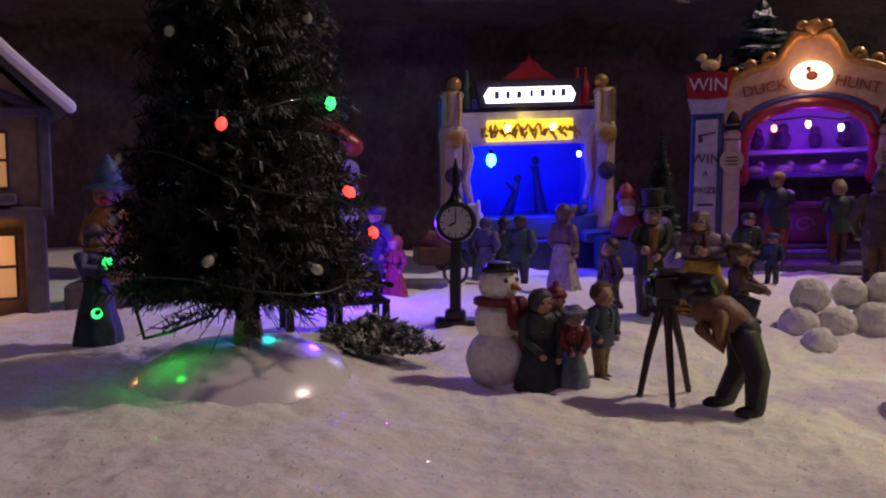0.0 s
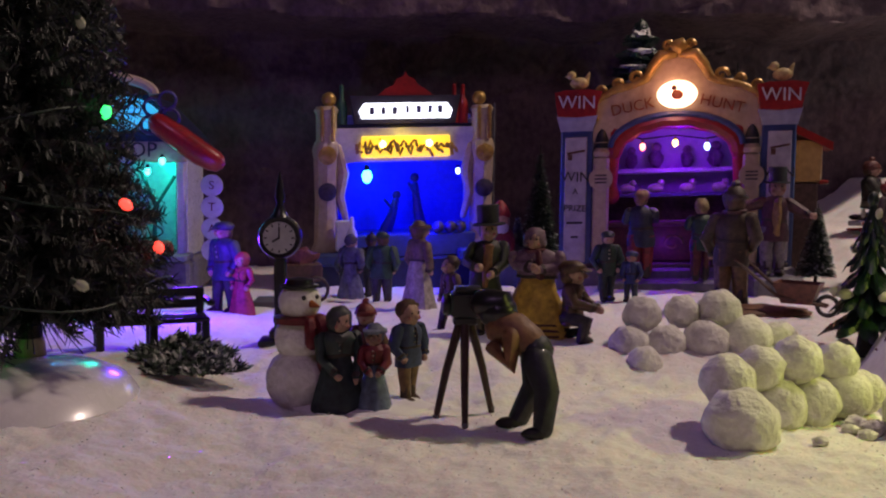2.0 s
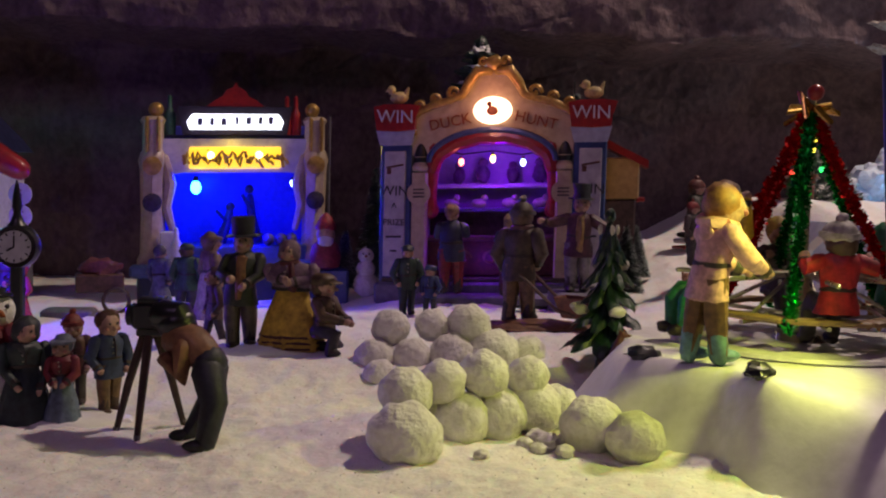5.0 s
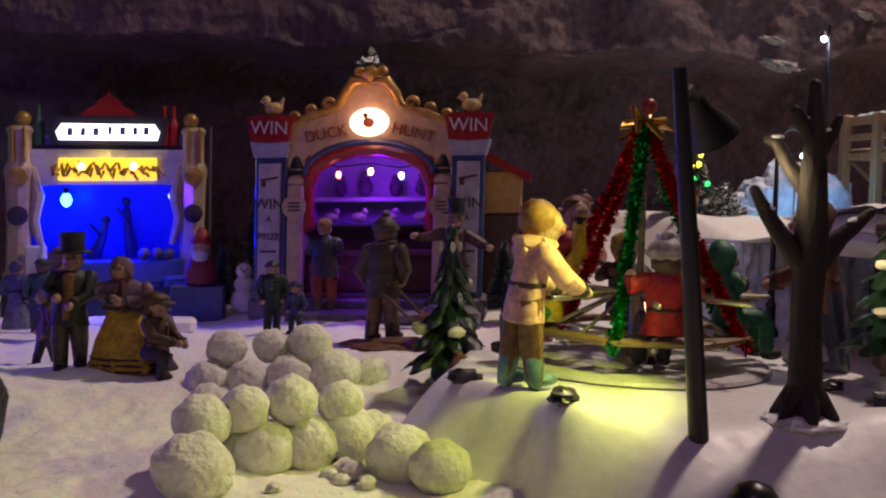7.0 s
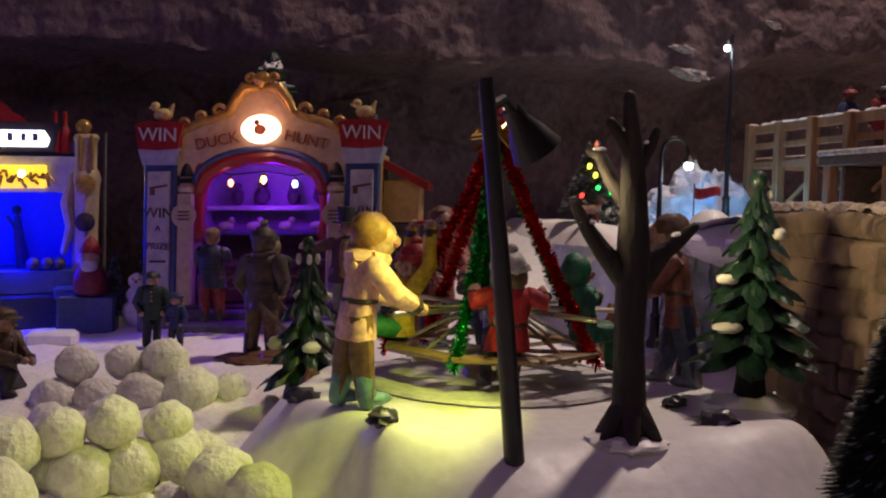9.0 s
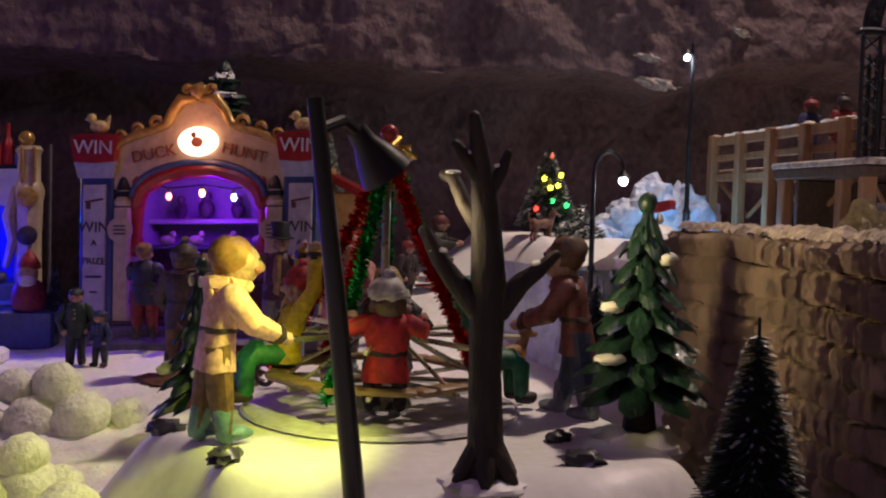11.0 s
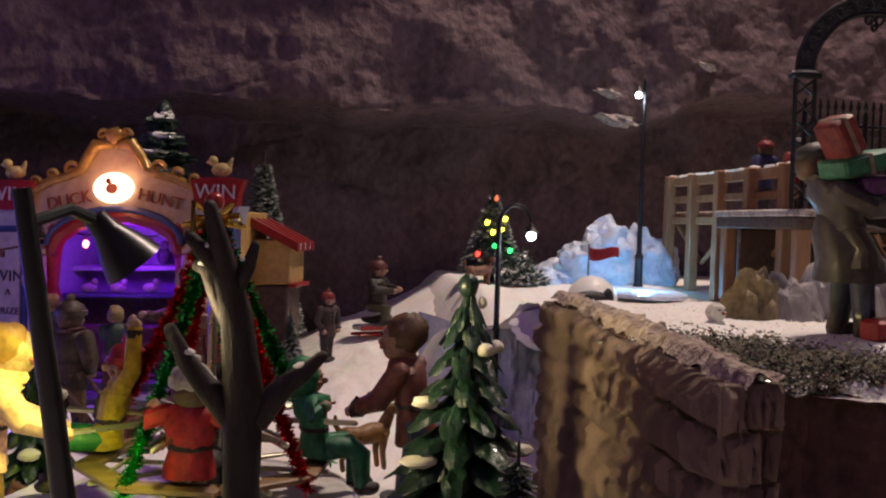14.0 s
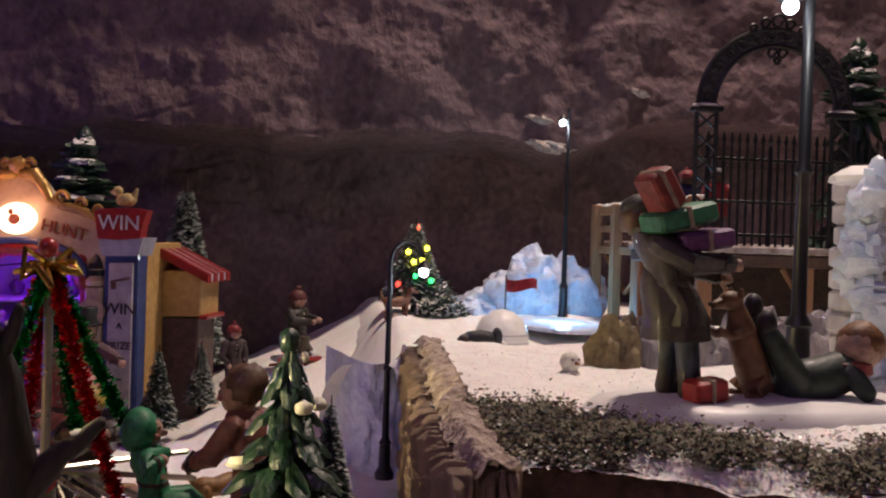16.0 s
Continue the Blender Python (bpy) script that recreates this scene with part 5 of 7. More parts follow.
# inside the gallery
part("shelf", Geo().box((0, 0.048, 0.081), (0.098, 0.022, 0.004), WHITE, 0.001), duckhunt)
part("duck_rail", Geo().box((0, 0.030, 0.0635), (0.098, 0.014, 0.003), paint(0.12, 0.10, 0.25), 0.0006), duckhunt)
part("rail_board", Geo().box((0, 0.038, 0.052), (0.098, 0.003, 0.022), paint(0.20, 0.10, 0.12), 0.001), duckhunt)
part("counter", Geo().box((0, 0.006, 0.044), (0.098, 0.016, 0.004), paint(0.16, 0.05, 0.07), 0.001), duckhunt)
part("counter_front", Geo().box((0, 0.006, 0.030), (0.094, 0.006, 0.026), paint(0.13, 0.018, 0.018), 0.001), duckhunt)
for x in (-0.020, 0.0, 0.020):
    part("front_ornament", Geo().tube([(x + 0.007 * (1 - 0.1 * k) * math.cos(k), 0.0022, 0.030 + 0.006 * (1 - 0.1 * k) * math.sin(k)) for k in spaced(0, 6, 14)], 0.0009, paint(0.25, 0.12, 0.05), 6), duckhunt)
for x in (-0.032, -0.012, 0.010, 0.032):
    part("target_duck", Geo().blob((x, 0.027, 0.0685), (0.0055, 0.0030, 0.0034), paint(0.60, 0.50, 0.48), 12, 8).blob((x + 0.0038, 0.027, 0.0725), 0.0024, paint(0.60, 0.50, 0.48), 8, 6), duckhunt)
for x, r in ((-0.030, 0.006), (-0.012, 0.007), (0.010, 0.006), (0.030, 0.007)):
    part("prize", Geo().blob((x, 0.048, 0.083 + r), (r * 0.8, r * 0.8, r), paint(0.16, 0.12, 0.15), 10, 7, 0.3).blob((x, 0.048, 0.083 + 2.2 * r), r * 0.55, paint(0.20, 0.15, 0.16), 8, 6), duckhunt)
part("light_wire", Geo().tube([(-0.040, 0.002, 0.108), (-0.022, 0.001, 0.1035), (0.0, 0.001, 0.1055), (0.020, 0.001, 0.1025), (0.040, 0.002, 0.106)], 0.0006, INK, 5), duckhunt)
for x, z, m in ((-0.022, 0.0985, glow("red_orange_bulb", (1.0, 0.20, 0.12), 7)), (0.0, 0.1005, glow("amber_bulb", (1.0, 0.60, 0.10), 9)), (0.021, 0.0975, glow("pale_blue_bulb", (0.35, 0.60, 1.0), 8))):
    bulb(duckhunt, (x, 0.001, z), m, 0.0021, cap=paint(0.4, 0.3, 0.1))
part("kiosk_lean_to", Geo().box((0.088, 0.050, 0.0855), (0.026, 0.034, 0.030), surface("booth_yellow", (0.52, 0.33, 0.12)), 0.001), duckhunt, "ochre side kiosk")
part("kiosk_base", Geo().box((0.087, 0.050, 0.034), (0.024, 0.032, 0.072), paint(0.12, 0.07, 0.06), 0.001), duckhunt, "dark brown kiosk base")
awn = part("striped_awning", Geo().prism([(0.074, 0.1145), (0.106, 0.0975), (0.106, 0.0930), (0.074, 0.110)], 0.0285, 0.0715, WHITE), duckhunt, "red and white striped awning")
for i in range(4):
    part("stripe", Geo().prism([(0.074, 0.1152), (0.1068, 0.0980), (0.1068, 0.0922), (0.074, 0.1095)], 0.0280 + 0.0122 * i, 0.0346 + 0.0122 * i, RED), awn)
part("kiosk_counter", Geo().box((0.1025, 0.050, 0.070), (0.006, 0.034, 0.003), RED, 0.0006), duckhunt)

# both booths stand on sloping ground: their rooflines rise a little to the right
for booth, slope in ((duckhunt, 0.036), (stage, 0.034)):
    for ob in booth.children_recursive:
        dx = ob.matrix_basis.translation.x
        if abs(dx) > 0.001:
            ob.matrix_basis = Matrix.Translation((0, 0, slope * dx)) @ ob.matrix_basis
        else:
            for v in ob.data.vertices:
                v.co.z += slope * v.co.x

# ---- figures at the booths ----
statuette("marksman_figurine", "marksman figurine in a navy coat and red trousers", (0.229, 0.648, 0.010), 165, 0.060, paint(0.03, 0.03, 0.08), paint(0.30, 0.02, 0.03), paint(0.30, 0.14, 0.09), "hair", grips=((-0.05, -0.20, 0.66), (0.08, -0.16, 0.64)))
statuette("marksman_figurine", "marksman figurine in a dark green coat at the counter", (0.268, 0.640, 0.010), 175, 0.055, paint(0.025, 0.07, 0.05), paint(0.16, 0.03, 0.04), paint(0.42, 0.32, 0.14), "hair", grips=((-0.05, -0.20, 0.66), (0.08, -0.16, 0.64)))
statuette("showman_figurine", "showman figurine with top hat and outstretched arms", (0.312, 0.625, 0.014), -12, 0.066, paint(0.10, 0.03, 0.05), paint(0.24, 0.22, 0.24), paint(0.02, 0.02, 0.025), "top", grips=((-0.36, -0.04, 0.70), (0.34, -0.04, 0.62)), vest=paint(0.35, 0.22, 0.07))
solid("stone_plinth", Geo().box((0, 0, 0), (0.034, 0.030, 0.016), GREY, 0.002), pose(0.312, 0.625, 0.006), "grey stone plinth beneath the showman", "plinth")
statuette("constable_figurine", "constable figurine in a dark green uniform and helmet", (0.196, 0.605, 0.0), 10, 0.045, paint(0.02, 0.05, 0.04), paint(0.02, 0.03, 0.04), paint(0.02, 0.03, 0.04), "cap")
statuette("boy_figurine", "small boy figurine in a blue cap", (0.2105, 0.600, 0.0), -30, 0.032, paint(0.035, 0.06, 0.16), paint(0.03, 0.04, 0.06), paint(0.03, 0.05, 0.15), "cap", big=1.38)
statuette("labourer_figurine", "labourer figurine in brown coat holding a shovel", (0.2605, 0.560, 0.002), 150, 0.072, paint(0.085, 0.055, 0.035), paint(0.22, 0.13, 0.06), paint(0.10, 0.07, 0.05), "knit", grips=((-0.14, -0.06, 0.50), (0.18, -0.10, 0.46)), scarf=paint(0.10, 0.02, 0.03))
solid("earth_mound", Geo().blob((0, 0, 0), (0.034, 0.016, 0.004), paint(0.24, 0.11, 0.05), 22, 8, 0.35, 5), pose(0.272, 0.548, 0.001), "low heap of reddish brown earth", "earth mound")
barrow = thing("wheelbarrow", pose(0.292, 0.538, 0.002, 0, 0, -35), "rusty brown wheelbarrow beside the labourer", "wheelbarrow")
part("tray", Geo().rings([[(x * k, y * k, z) for x, y in ((-0.011, -0.008), (0.011, -0.008), (0.011, 0.008), (-0.011, 0.008))] for k, z in ((0.75, 0.006), (1.15, 0.018), (1.08, 0.018), (0.7, 0.008))], paint(0.22, 0.08, 0.04)), barrow)
part("wheel", Geo().tube([(0.016 + 0.0055 * math.cos(a), 0, 0.0055 + 0.0055 * math.sin(a)) for a in spaced(0, 2 * math.pi, 16)], 0.0013, BLACK, 6), barrow)
for s in (-1, 1):
    part("shaft", Geo().tube([(0.016, s * 0.002, 0.0055), (-0.010, s * 0.008, 0.010), (-0.034, s * 0.009, 0.030)], 0.0011, paint(0.12, 0.06, 0.03), 6), barrow)

crowd = (
    (0.030, 0.664, 0.040, 0.046, (0.12, 0.13, 0.22), "hair", 150), (0.044, 0.683, 0.048, 0.044, (0.07, 0.08, 0.09), "knit", 200),
    (0.052, 0.640, 0.030, 0.050, (0.03, 0.10, 0.06), "cap", 170), (0.0750, 0.585, 0.0, 0.054, (0.20, 0.13, 0.10), "bonnet", 120),
    (0.026, 0.690, 0.0, 0.036, (0.10, 0.10, 0.20), "hair", 180),
)
for i, (x, y, _, h, c, hat, turn) in enumerate(crowd):
    z = -0.008 if y > 0.62 else -0.003
    statuette("spectator_figurine", ("spectator figurine in slate blue coat", "spectator figurine in knitted cap", "spectator figurine in dark green coat", "lady spectator figurine in brown cloak with white apron", "child spectator figurine in blue coat")[i] + " watching the show", (x, y, z), turn, h, paint(*c), paint(0.05, 0.05, 0.08), paint(c[0] * 0.7, c[1] * 0.6, c[2] * 0.6), hat, dress=paint(0.50, 0.46, 0.42) if i == 3 else (paint(0.20, 0.22, 0.30) if i == 0 else None), group="spectators at the show booth")
g = Geo().lathe([(0.006, 0), (0.011, 0.002), (0.012, 0.010), (0.010, 0.018), (0.006, 0.022)], paint(0.32, 0.03, 0.05), seg=16).blob((0, -0.003, 0.026), 0.0072, SKIN).blob((0, -0.006, 0.022), (0.006, 0.005, 0.007), WHITE, 10, 7).lathe([(0.008, 0), (0.008, 0.003), (0.004, 0.010), (0.001, 0.013)], paint(0.40, 0.02, 0.03), (0, 0, 0.030), 12)
solid("santa_figurine", g, pose(0.141, 0.728, 0.017), "small seated santa figurine in red on a blue chest", "figurine")
solid("toy_chest", Geo().box((0, 0, 0), (0.040, 0.022, 0.028), BLUE, 0.002), pose(0.139, 0.732, 0.004), "blue toy chest below the santa figurine", "chest")
solid("snow_block", Geo().box((0, 0, 0), (0.030, 0.020, 0.010), SNOWSMOOTH, 0.003), pose(0.130, 0.655, -0.003), "flat snow-topped stone slab", "slab")


def snowman(label, at, h, hat=True, scarf=None, turn=0):
    t = thing("snowman", pose(*at, 0, 0, turn), label, "snowman")
    part("body", Geo().blob((0, 0, h * 0.22), (h * 0.25, h * 0.24, h * 0.24), SNOWBALL, 20, 14, 0.05), t)
    part("middle", Geo().blob((0, 0, h * 0.52), (h * 0.185, h * 0.18, h * 0.18), SNOWBALL, 18, 12, 0.05), t)
    hd = part("head", Geo().blob((0, 0, h * 0.78), (h * 0.155, h * 0.15, h * 0.145), SNOWBALL, 18, 12, 0.04), t)
    part("nose", Geo().tube([(0, -h * 0.14, h * 0.78), (0, -h * 0.24, h * 0.77)], [h * 0.03, h * 0.006], paint(0.55, 0.18, 0.03), 8), hd)
    for s in (-1, 1):
        part("eye", Geo().blob((s * h * 0.055, -h * 0.132, h * 0.825), h * 0.018, INK, 8, 6), hd)
    if hat:
        part("hat", Geo().lathe([(h * 0.05, h * 0.885), (h * 0.14, h * 0.885), (h * 0.14, h * 0.90), (h * 0.105, h * 0.91), (h * 0.095, h * 0.945), (h * 0.03, h * 0.955)], BLACK, seg=16), hd, "black hat")
    if scarf:
        part("scarf", Geo().lathe([(h * 0.11, h * 0.625), (h * 0.19, h * 0.635), (h * 0.19, h * 0.675), (h * 0.13, h * 0.69)], scarf, seg=18).tube([(h * 0.06, -h * 0.17, h * 0.65), (h * 0.09, -h * 0.235, h * 0.50), (h * 0.08, -h * 0.25, h * 0.34)], [h * 0.06, h * 0.085, h * 0.09], scarf, 8, round_ends=True).tube([(-h * 0.04, -h * 0.18, h * 0.65), (-h * 0.05, -h * 0.225, h * 0.52)], [h * 0.04, h * 0.055], scarf, 8, round_ends=True), t, "dark red scarf")
    return t


snowman("small snowman with red hat in the shade", (0.172, 0.735, -0.004), 0.040, False)
snowman("white snowman with black hat and dark red scarf", (0.0225, 0.377, -0.0110), 0.0540, True, paint(0.22, 0.015, 0.02), 40)

# ---- children, photographer and tripod ----
statuette("girl_figurine", "girl figurine in long dark green coat and hood", (0.0385, 0.366, -0.0095), 20, 0.0390, paint(0.030, 0.060, 0.050), paint(0.05, 0.05, 0.06), paint(0.05, 0.06, 0.06), "hood", dress=paint(0.025, 0.045, 0.055), wide=1.3, grips=((-0.10, -0.18, 0.42), (0.12, -0.16, 0.36)), big=1.38)
statuette("girl_figurine", "girl figurine with red shawl and pale blue skirt", (0.0515, 0.366, -0.0098), 5, 0.0330, paint(0.24, 0.020, 0.030), paint(0.05, 0.04, 0.05), paint(0.20, 0.24, 0.30), "bonnet", dress=paint(0.16, 0.22, 0.32), grips=((-0.07, -0.14, 0.50), (0.07, -0.14, 0.50)), big=1.38)
statuette("boy_figurine", "boy figurine in blue jumper and tan breeches", (0.0650, 0.381, -0.0095), 40, 0.0400, paint(0.045, 0.070, 0.17), paint(0.26, 0.15, 0.06), paint(0.12, 0.055, 0.025), "hair", boots=paint(0.09, 0.05, 0.03), big=1.38)
statuette("boy_figurine", "boy figurine with red cap behind the girls", (0.0480, 0.394, -0.0090), 15, 0.0360, paint(0.13, 0.05, 0.04), paint(0.07, 0.05, 0.04), paint(0.24, 0.04, 0.03), "knit", big=1.38)
solid("snow_ledge", Geo().blob((0, 0, 0), (0.030, 0.016, 0.0035), SNOWSMOOTH, 22, 8, 0.2, 3), pose(0.046, 0.374, -0.0100), "low snow base under the children", "base")

tripod = thing("tripod_camera", pose(0.0855, 0.358, -0.0095), "old wooden tripod camera under a black cloth", "camera")
for a in (200, 265, 20):
    ca, sa = math.cos(radians(a)), math.sin(radians(a))
    leg = part("leg", Geo().tube([(0.002 * ca, 0.002 * sa, 0.036), (0.0075 * ca, 0.010 * sa, 0.018), (0.012 * ca, 0.019 * sa, -0.001)], [0.0017, 0.0015, 0.0011], paint(0.07, 0.035, 0.025), 8), tripod)
    part("foot", Geo().tube([(0.0115 * ca, 0.018 * sa, 0.002), (0.012 * ca, 0.019 * sa, -0.001)], [0.0014, 0.0008], GREY, 6), leg)
part("head", Geo().box((0, 0, 0.0365), (0.009, 0.008, 0.003), BLACK, 0.0006), tripod)
cam_body = part("camera_box", Geo().box((0.001, 0, 0.0425), (0.013, 0.012, 0.0095), BLACK, 0.001).box((0.001, 0, 0.0480), (0.010, 0.010, 0.002), BLACK, 0.0006), tripod)
part("bellows", Geo().lathe([(0.0042, 0), (0.0046, 0.001), (0.0038, 0.002), (0.0040, 0.003), (0.0030, 0.0036)], BLACK, seg=12, M=pose(-0.005, 0, 0.0425, 0, -90)), cam_body)
g = Geo()
TR, CT = paint(0.020, 0.022, 0.034), paint(0.27, 0.125, 0.055)
for s, pts in ((-1, [(0.1045, 0.311, 0.0255), (0.1075, 0.306, 0.0145), (0.1055, 0.301, 0.003)]), (1, [(0.1050, 0.318, 0.0255), (0.1045, 0.318, 0.0140), (0.0985, 0.315, 0.003)])):
    g.tube(pts, [0.0058, 0.0044, 0.0036], TR, 10, round_ends=True)
    g.blob((pts[2][0] - 0.0028, pts[2][1] - 0.001, 0.0018), (0.0052, 0.0030, 0.0024), paint(0.015, 0.013, 0.013), 10, 7)
g.blob((0.1045, 0.314, 0.0280), (0.0062, 0.0066, 0.0062), TR, 14, 9)
g.tube([(0.1025, 0.315, 0.0305), (0.0975, 0.318, 0.0340), (0.0930, 0.320, 0.0350)], [0.0062, 0.0072, 0.0066], CT, 14, round_ends=True)
g.tube([(0.0955, 0.313, 0.0330), (0.0945, 0.311, 0.0235), (0.0895, 0.314, 0.0290)], [0.0038, 0.0036, 0.0028], CT, 10, round_ends=True)
g.tube([(0.0930, 0.326, 0.0360), (0.0880, 0.328, 0.0400)], [0.0036, 0.0028], CT, 10, round_ends=True)
g.blob((0.0915, 0.322, 0.0405), (0.0072, 0.0068, 0.0066), BLACK, 14, 10, 0.1)
g.tube([(0.0870, 0.323, 0.0435), (0.0920, 0.322, 0.0435), (0.0950, 0.321, 0.0375)], [0.0055, 0.0062, 0.0050], BLACK, 12, round_ends=True)
g.v = [tuple(Vector(p) + noise.noise_vector(Vector(p) * 260) * 0.0007 + noise.noise_vector(Vector(p) * 700) * 0.0002) for p in g.v]
solid("photographer_figurine", g, pose(0.0050, 0.0255, -0.0090), "stooping photographer figurine in tan jacket under a black cloth", "figurine")

# ---- strolling family on one base ----
solid("family_base", Geo().blob((0, 0, 0), (0.036, 0.016, 0.0042), SNOWSMOOTH, 26, 8, 0.12, 3), pose(0.115, 0.474, -0.0018), "oval snow-covered base under the strolling family", "base")
statuette("gentleman_figurine", "gentleman figurine in long dark coat and black top hat", (0.1055, 0.478, 0.000), 5, 0.0595, paint(0.028, 0.032, 0.030), paint(0.10, 0.075, 0.065), paint(0.018, 0.018, 0.022), "top", grips=((-0.10, -0.12, 0.60), (0.06, -0.13, 0.55)), vest=paint(0.28, 0.13, 0.05))
statuette("lady_figurine", "lady figurine in mauve shawl and mustard yellow skirt", (0.1300, 0.474, 0.000), -18, 0.0540, paint(0.26, 0.16, 0.23), paint(0.05, 0.04, 0.04), paint(0.24, 0.14, 0.20), "hood", dress=paint(0.70, 0.47, 0.05), wide=1.50, grips=((-0.03, -0.13, 0.66), (0.07, -0.13, 0.64)), bands=(0.03, 0.08, 0.13), scarf=paint(0.14, 0.025, 0.04))
statuette("boy_figurine", "boy figurine walking in brown coat and cap", (0.0890, 0.500, -0.003), -60, 0.040, paint(0.11, 0.055, 0.040), paint(0.05, 0.04, 0.04), paint(0.07, 0.03, 0.025), "hair", stride=0.11, big=1.38)
statuette("boy_figurine", "crouching boy figurine in a brown coat holding a snowball", (0.1465, 0.464, 0.000), 60, 0.051, paint(0.12, 0.065, 0.030), paint(0.035, 0.030, 0.035), paint(0.10, 0.055, 0.025), "cap", kneel=True, grips=((-0.06, -0.22, 0.33), (0.08, -0.22, 0.31)), big=1.38)

# ---- snowball fort ----
BALLS = (
    (0.178, 0.322, -0.003, 0.0112),
    (0.179, 0.339, 0.008, 0.0091),
    (0.193, 0.345, 0.011, 0.0078),
    (0.209, 0.35, 0.013, 0.0086),
    (0.227, 0.356, 0.011, 0.0077),
    (0.2, 0.345, -0.003, 0.0099),
    (0.215, 0.35, -0.003, 0.0096),
    (0.23, 0.356, -0.001, 0.0102),
    (0.239, 0.358, -0.001, 0.0077),
    (0.191, 0.35, -0.003, 0.0084),
    (0.246, 0.332, -0.002, 0.0103),
    (0.258, 0.318, -0.003, 0.0091),
    (0.171, 0.448, 0.001, 0.0086),
    (0.189, 0.448, 0.001, 0.0086),
    (0.208, 0.448, 0.002, 0.0102),
    (0.227, 0.45, 0.003, 0.0113),
    (0.247, 0.455, 0.003, 0.0076),
    (0.179, 0.456, 0.014, 0.0084),
    (0.199, 0.458, 0.015, 0.0077),
    (0.217, 0.456, 0.016, 0.0093),
    (0.173, 0.428, -0.004, 0.0072),
)
for i, (x, y, z, r) in enumerate(BALLS):
    rnd = random.Random(i)
    solid("snowball", Geo().blob((0, 0, 0), (r * rnd.uniform(1.08, 1.20), r * 1.1, r * rnd.uniform(1.0, 1.08)), SNOWBALL, 24, 16, 0.12, 2.2), pose(x, y, z, rnd.uniform(-20, 20), rnd.uniform(-20, 20), rnd.uniform(0, 360)), "rough white packed snowball in the snow fort", "snowball", "snowballs of the fort")
for i, (x, y, r) in enumerate(((0.226, 0.328, 0.0028), (0.231, 0.333, 0.0040), (0.234, 0.321, 0.0030), (0.204, 0.317, 0.0024), (0.228, 0.341, 0.0036), (0.238, 0.334, 0.0034), (0.222, 0.333, 0.0026))):
    solid("snow_lump", Geo().blob((0, 0, 0), (r * 1.2, r, r * 0.8), SNOWBALL, 12, 8, 0.5, 3), pose(x, y, ground_z(x, y) + r * 0.5, 0, 0, 60 * i), "small crumbled snow lump", "snow lump", "snow lumps")

# ---- the merry-go-round ----
AX, AY, AZ = 0.350, 0.385, 0.0205
ride = thing("merry_go_round", pose(AX, AY, AZ), "push merry-go-round with plank seats and tinsel garlands", "merry-go-round")
part("turntable", Geo().lathe([(0.010, -0.001), (0.052, -0.001), (0.0535, 0.0), (0.0525, 0.0012), (0.0515, 0.0004), (0.0500, 0.0010), (0.010, 0.0011)], surface("grey_snow_disc", (0.66, 0.65, 0.62), (0.44, 0.43, 0.42), 0.5, coarse=80), seg=56), ride)
part("hub", Geo().lathe([(0.012, 0.001), (0.011, 0.004), (0.004, 0.006), (0.0038, 0.030), (0.003, 0.031)], METAL, seg=16), ride)
part("mast", Geo().tube([(0, 0, 0.030), (0, 0, 0.102)], 0.0016, METAL, 8), ride)
for i in range(8):
    a, b = radians(45 * i + 10), radians(45 * (i + 1) + 10)
    p, q = Vector((0.041 * math.cos(a), 0.041 * math.sin(a), 0.0135)), Vector((0.041 * math.cos(b), 0.041 * math.sin(b), 0.0135))
    d = (q - p)
    part("plank", Geo().box((0, 0, 0), (d.length * 1.02, 0.0085, 0.0022), PLANK, 0.0005, M=Matrix.Translation((p + q) / 2) @ pose(0, 0, 0, 0, 0, math.degrees(math.atan2(d.y, d.x)))), ride)
for i in range(4):
    a = radians(45 * i + 32)
    c, s = math.cos(a), math.sin(a)
    part("spoke", Geo().tube([(-0.043 * c, -0.043 * s, 0.0115), (0.043 * c, 0.043 * s, 0.0115)], 0.0010, METAL, 6), ride)
    part("push_bar", Geo().tube([(-0.052 * c, -0.052 * s, 0.0290), (0.052 * c, 0.052 * s, 0.0290)], 0.0011, METAL, 6, round_ends=True), ride)
    for k in (-1, 1):
        part("stay", Geo().tube([(k * 0.041 * c, k * 0.041 * s, 0.0115), (k * 0.012 * c, k * 0.012 * s, 0.027)], 0.0008, METAL, 6), ride)


def tinsel(g, path, mat, seed, width=0.0036, count=1500):
    rnd = random.Random(seed)
    pts = [Vector(p) for p in path]
    seg = [(pts[i + 1] - pts[i]).length for i in range(len(pts) - 1)]
    total = sum(seg)
    vs = []
    for i in range(count):
        d, k = total * (i + rnd.random()) / count, 0
        while k < len(seg) - 1 and d > seg[k]:
            d -= seg[k]
            k += 1
        p = pts[k].lerp(pts[k + 1], min(1, d / seg[k]))
        o = Vector((rnd.gauss(0, 1), rnd.gauss(0, 1), rnd.gauss(0, 1))).normalized() * width * rnd.uniform(0.6, 1.1)
        w = o.orthogonal().normalized().cross(o.normalized()) * 0.00045
        vs += [p - w, p + w, p + o + w, p + o - w]
    g.add(vs, [(i, i + 1, i + 2, i + 3) for i in range(0, len(vs), 4)], mat)
    return g


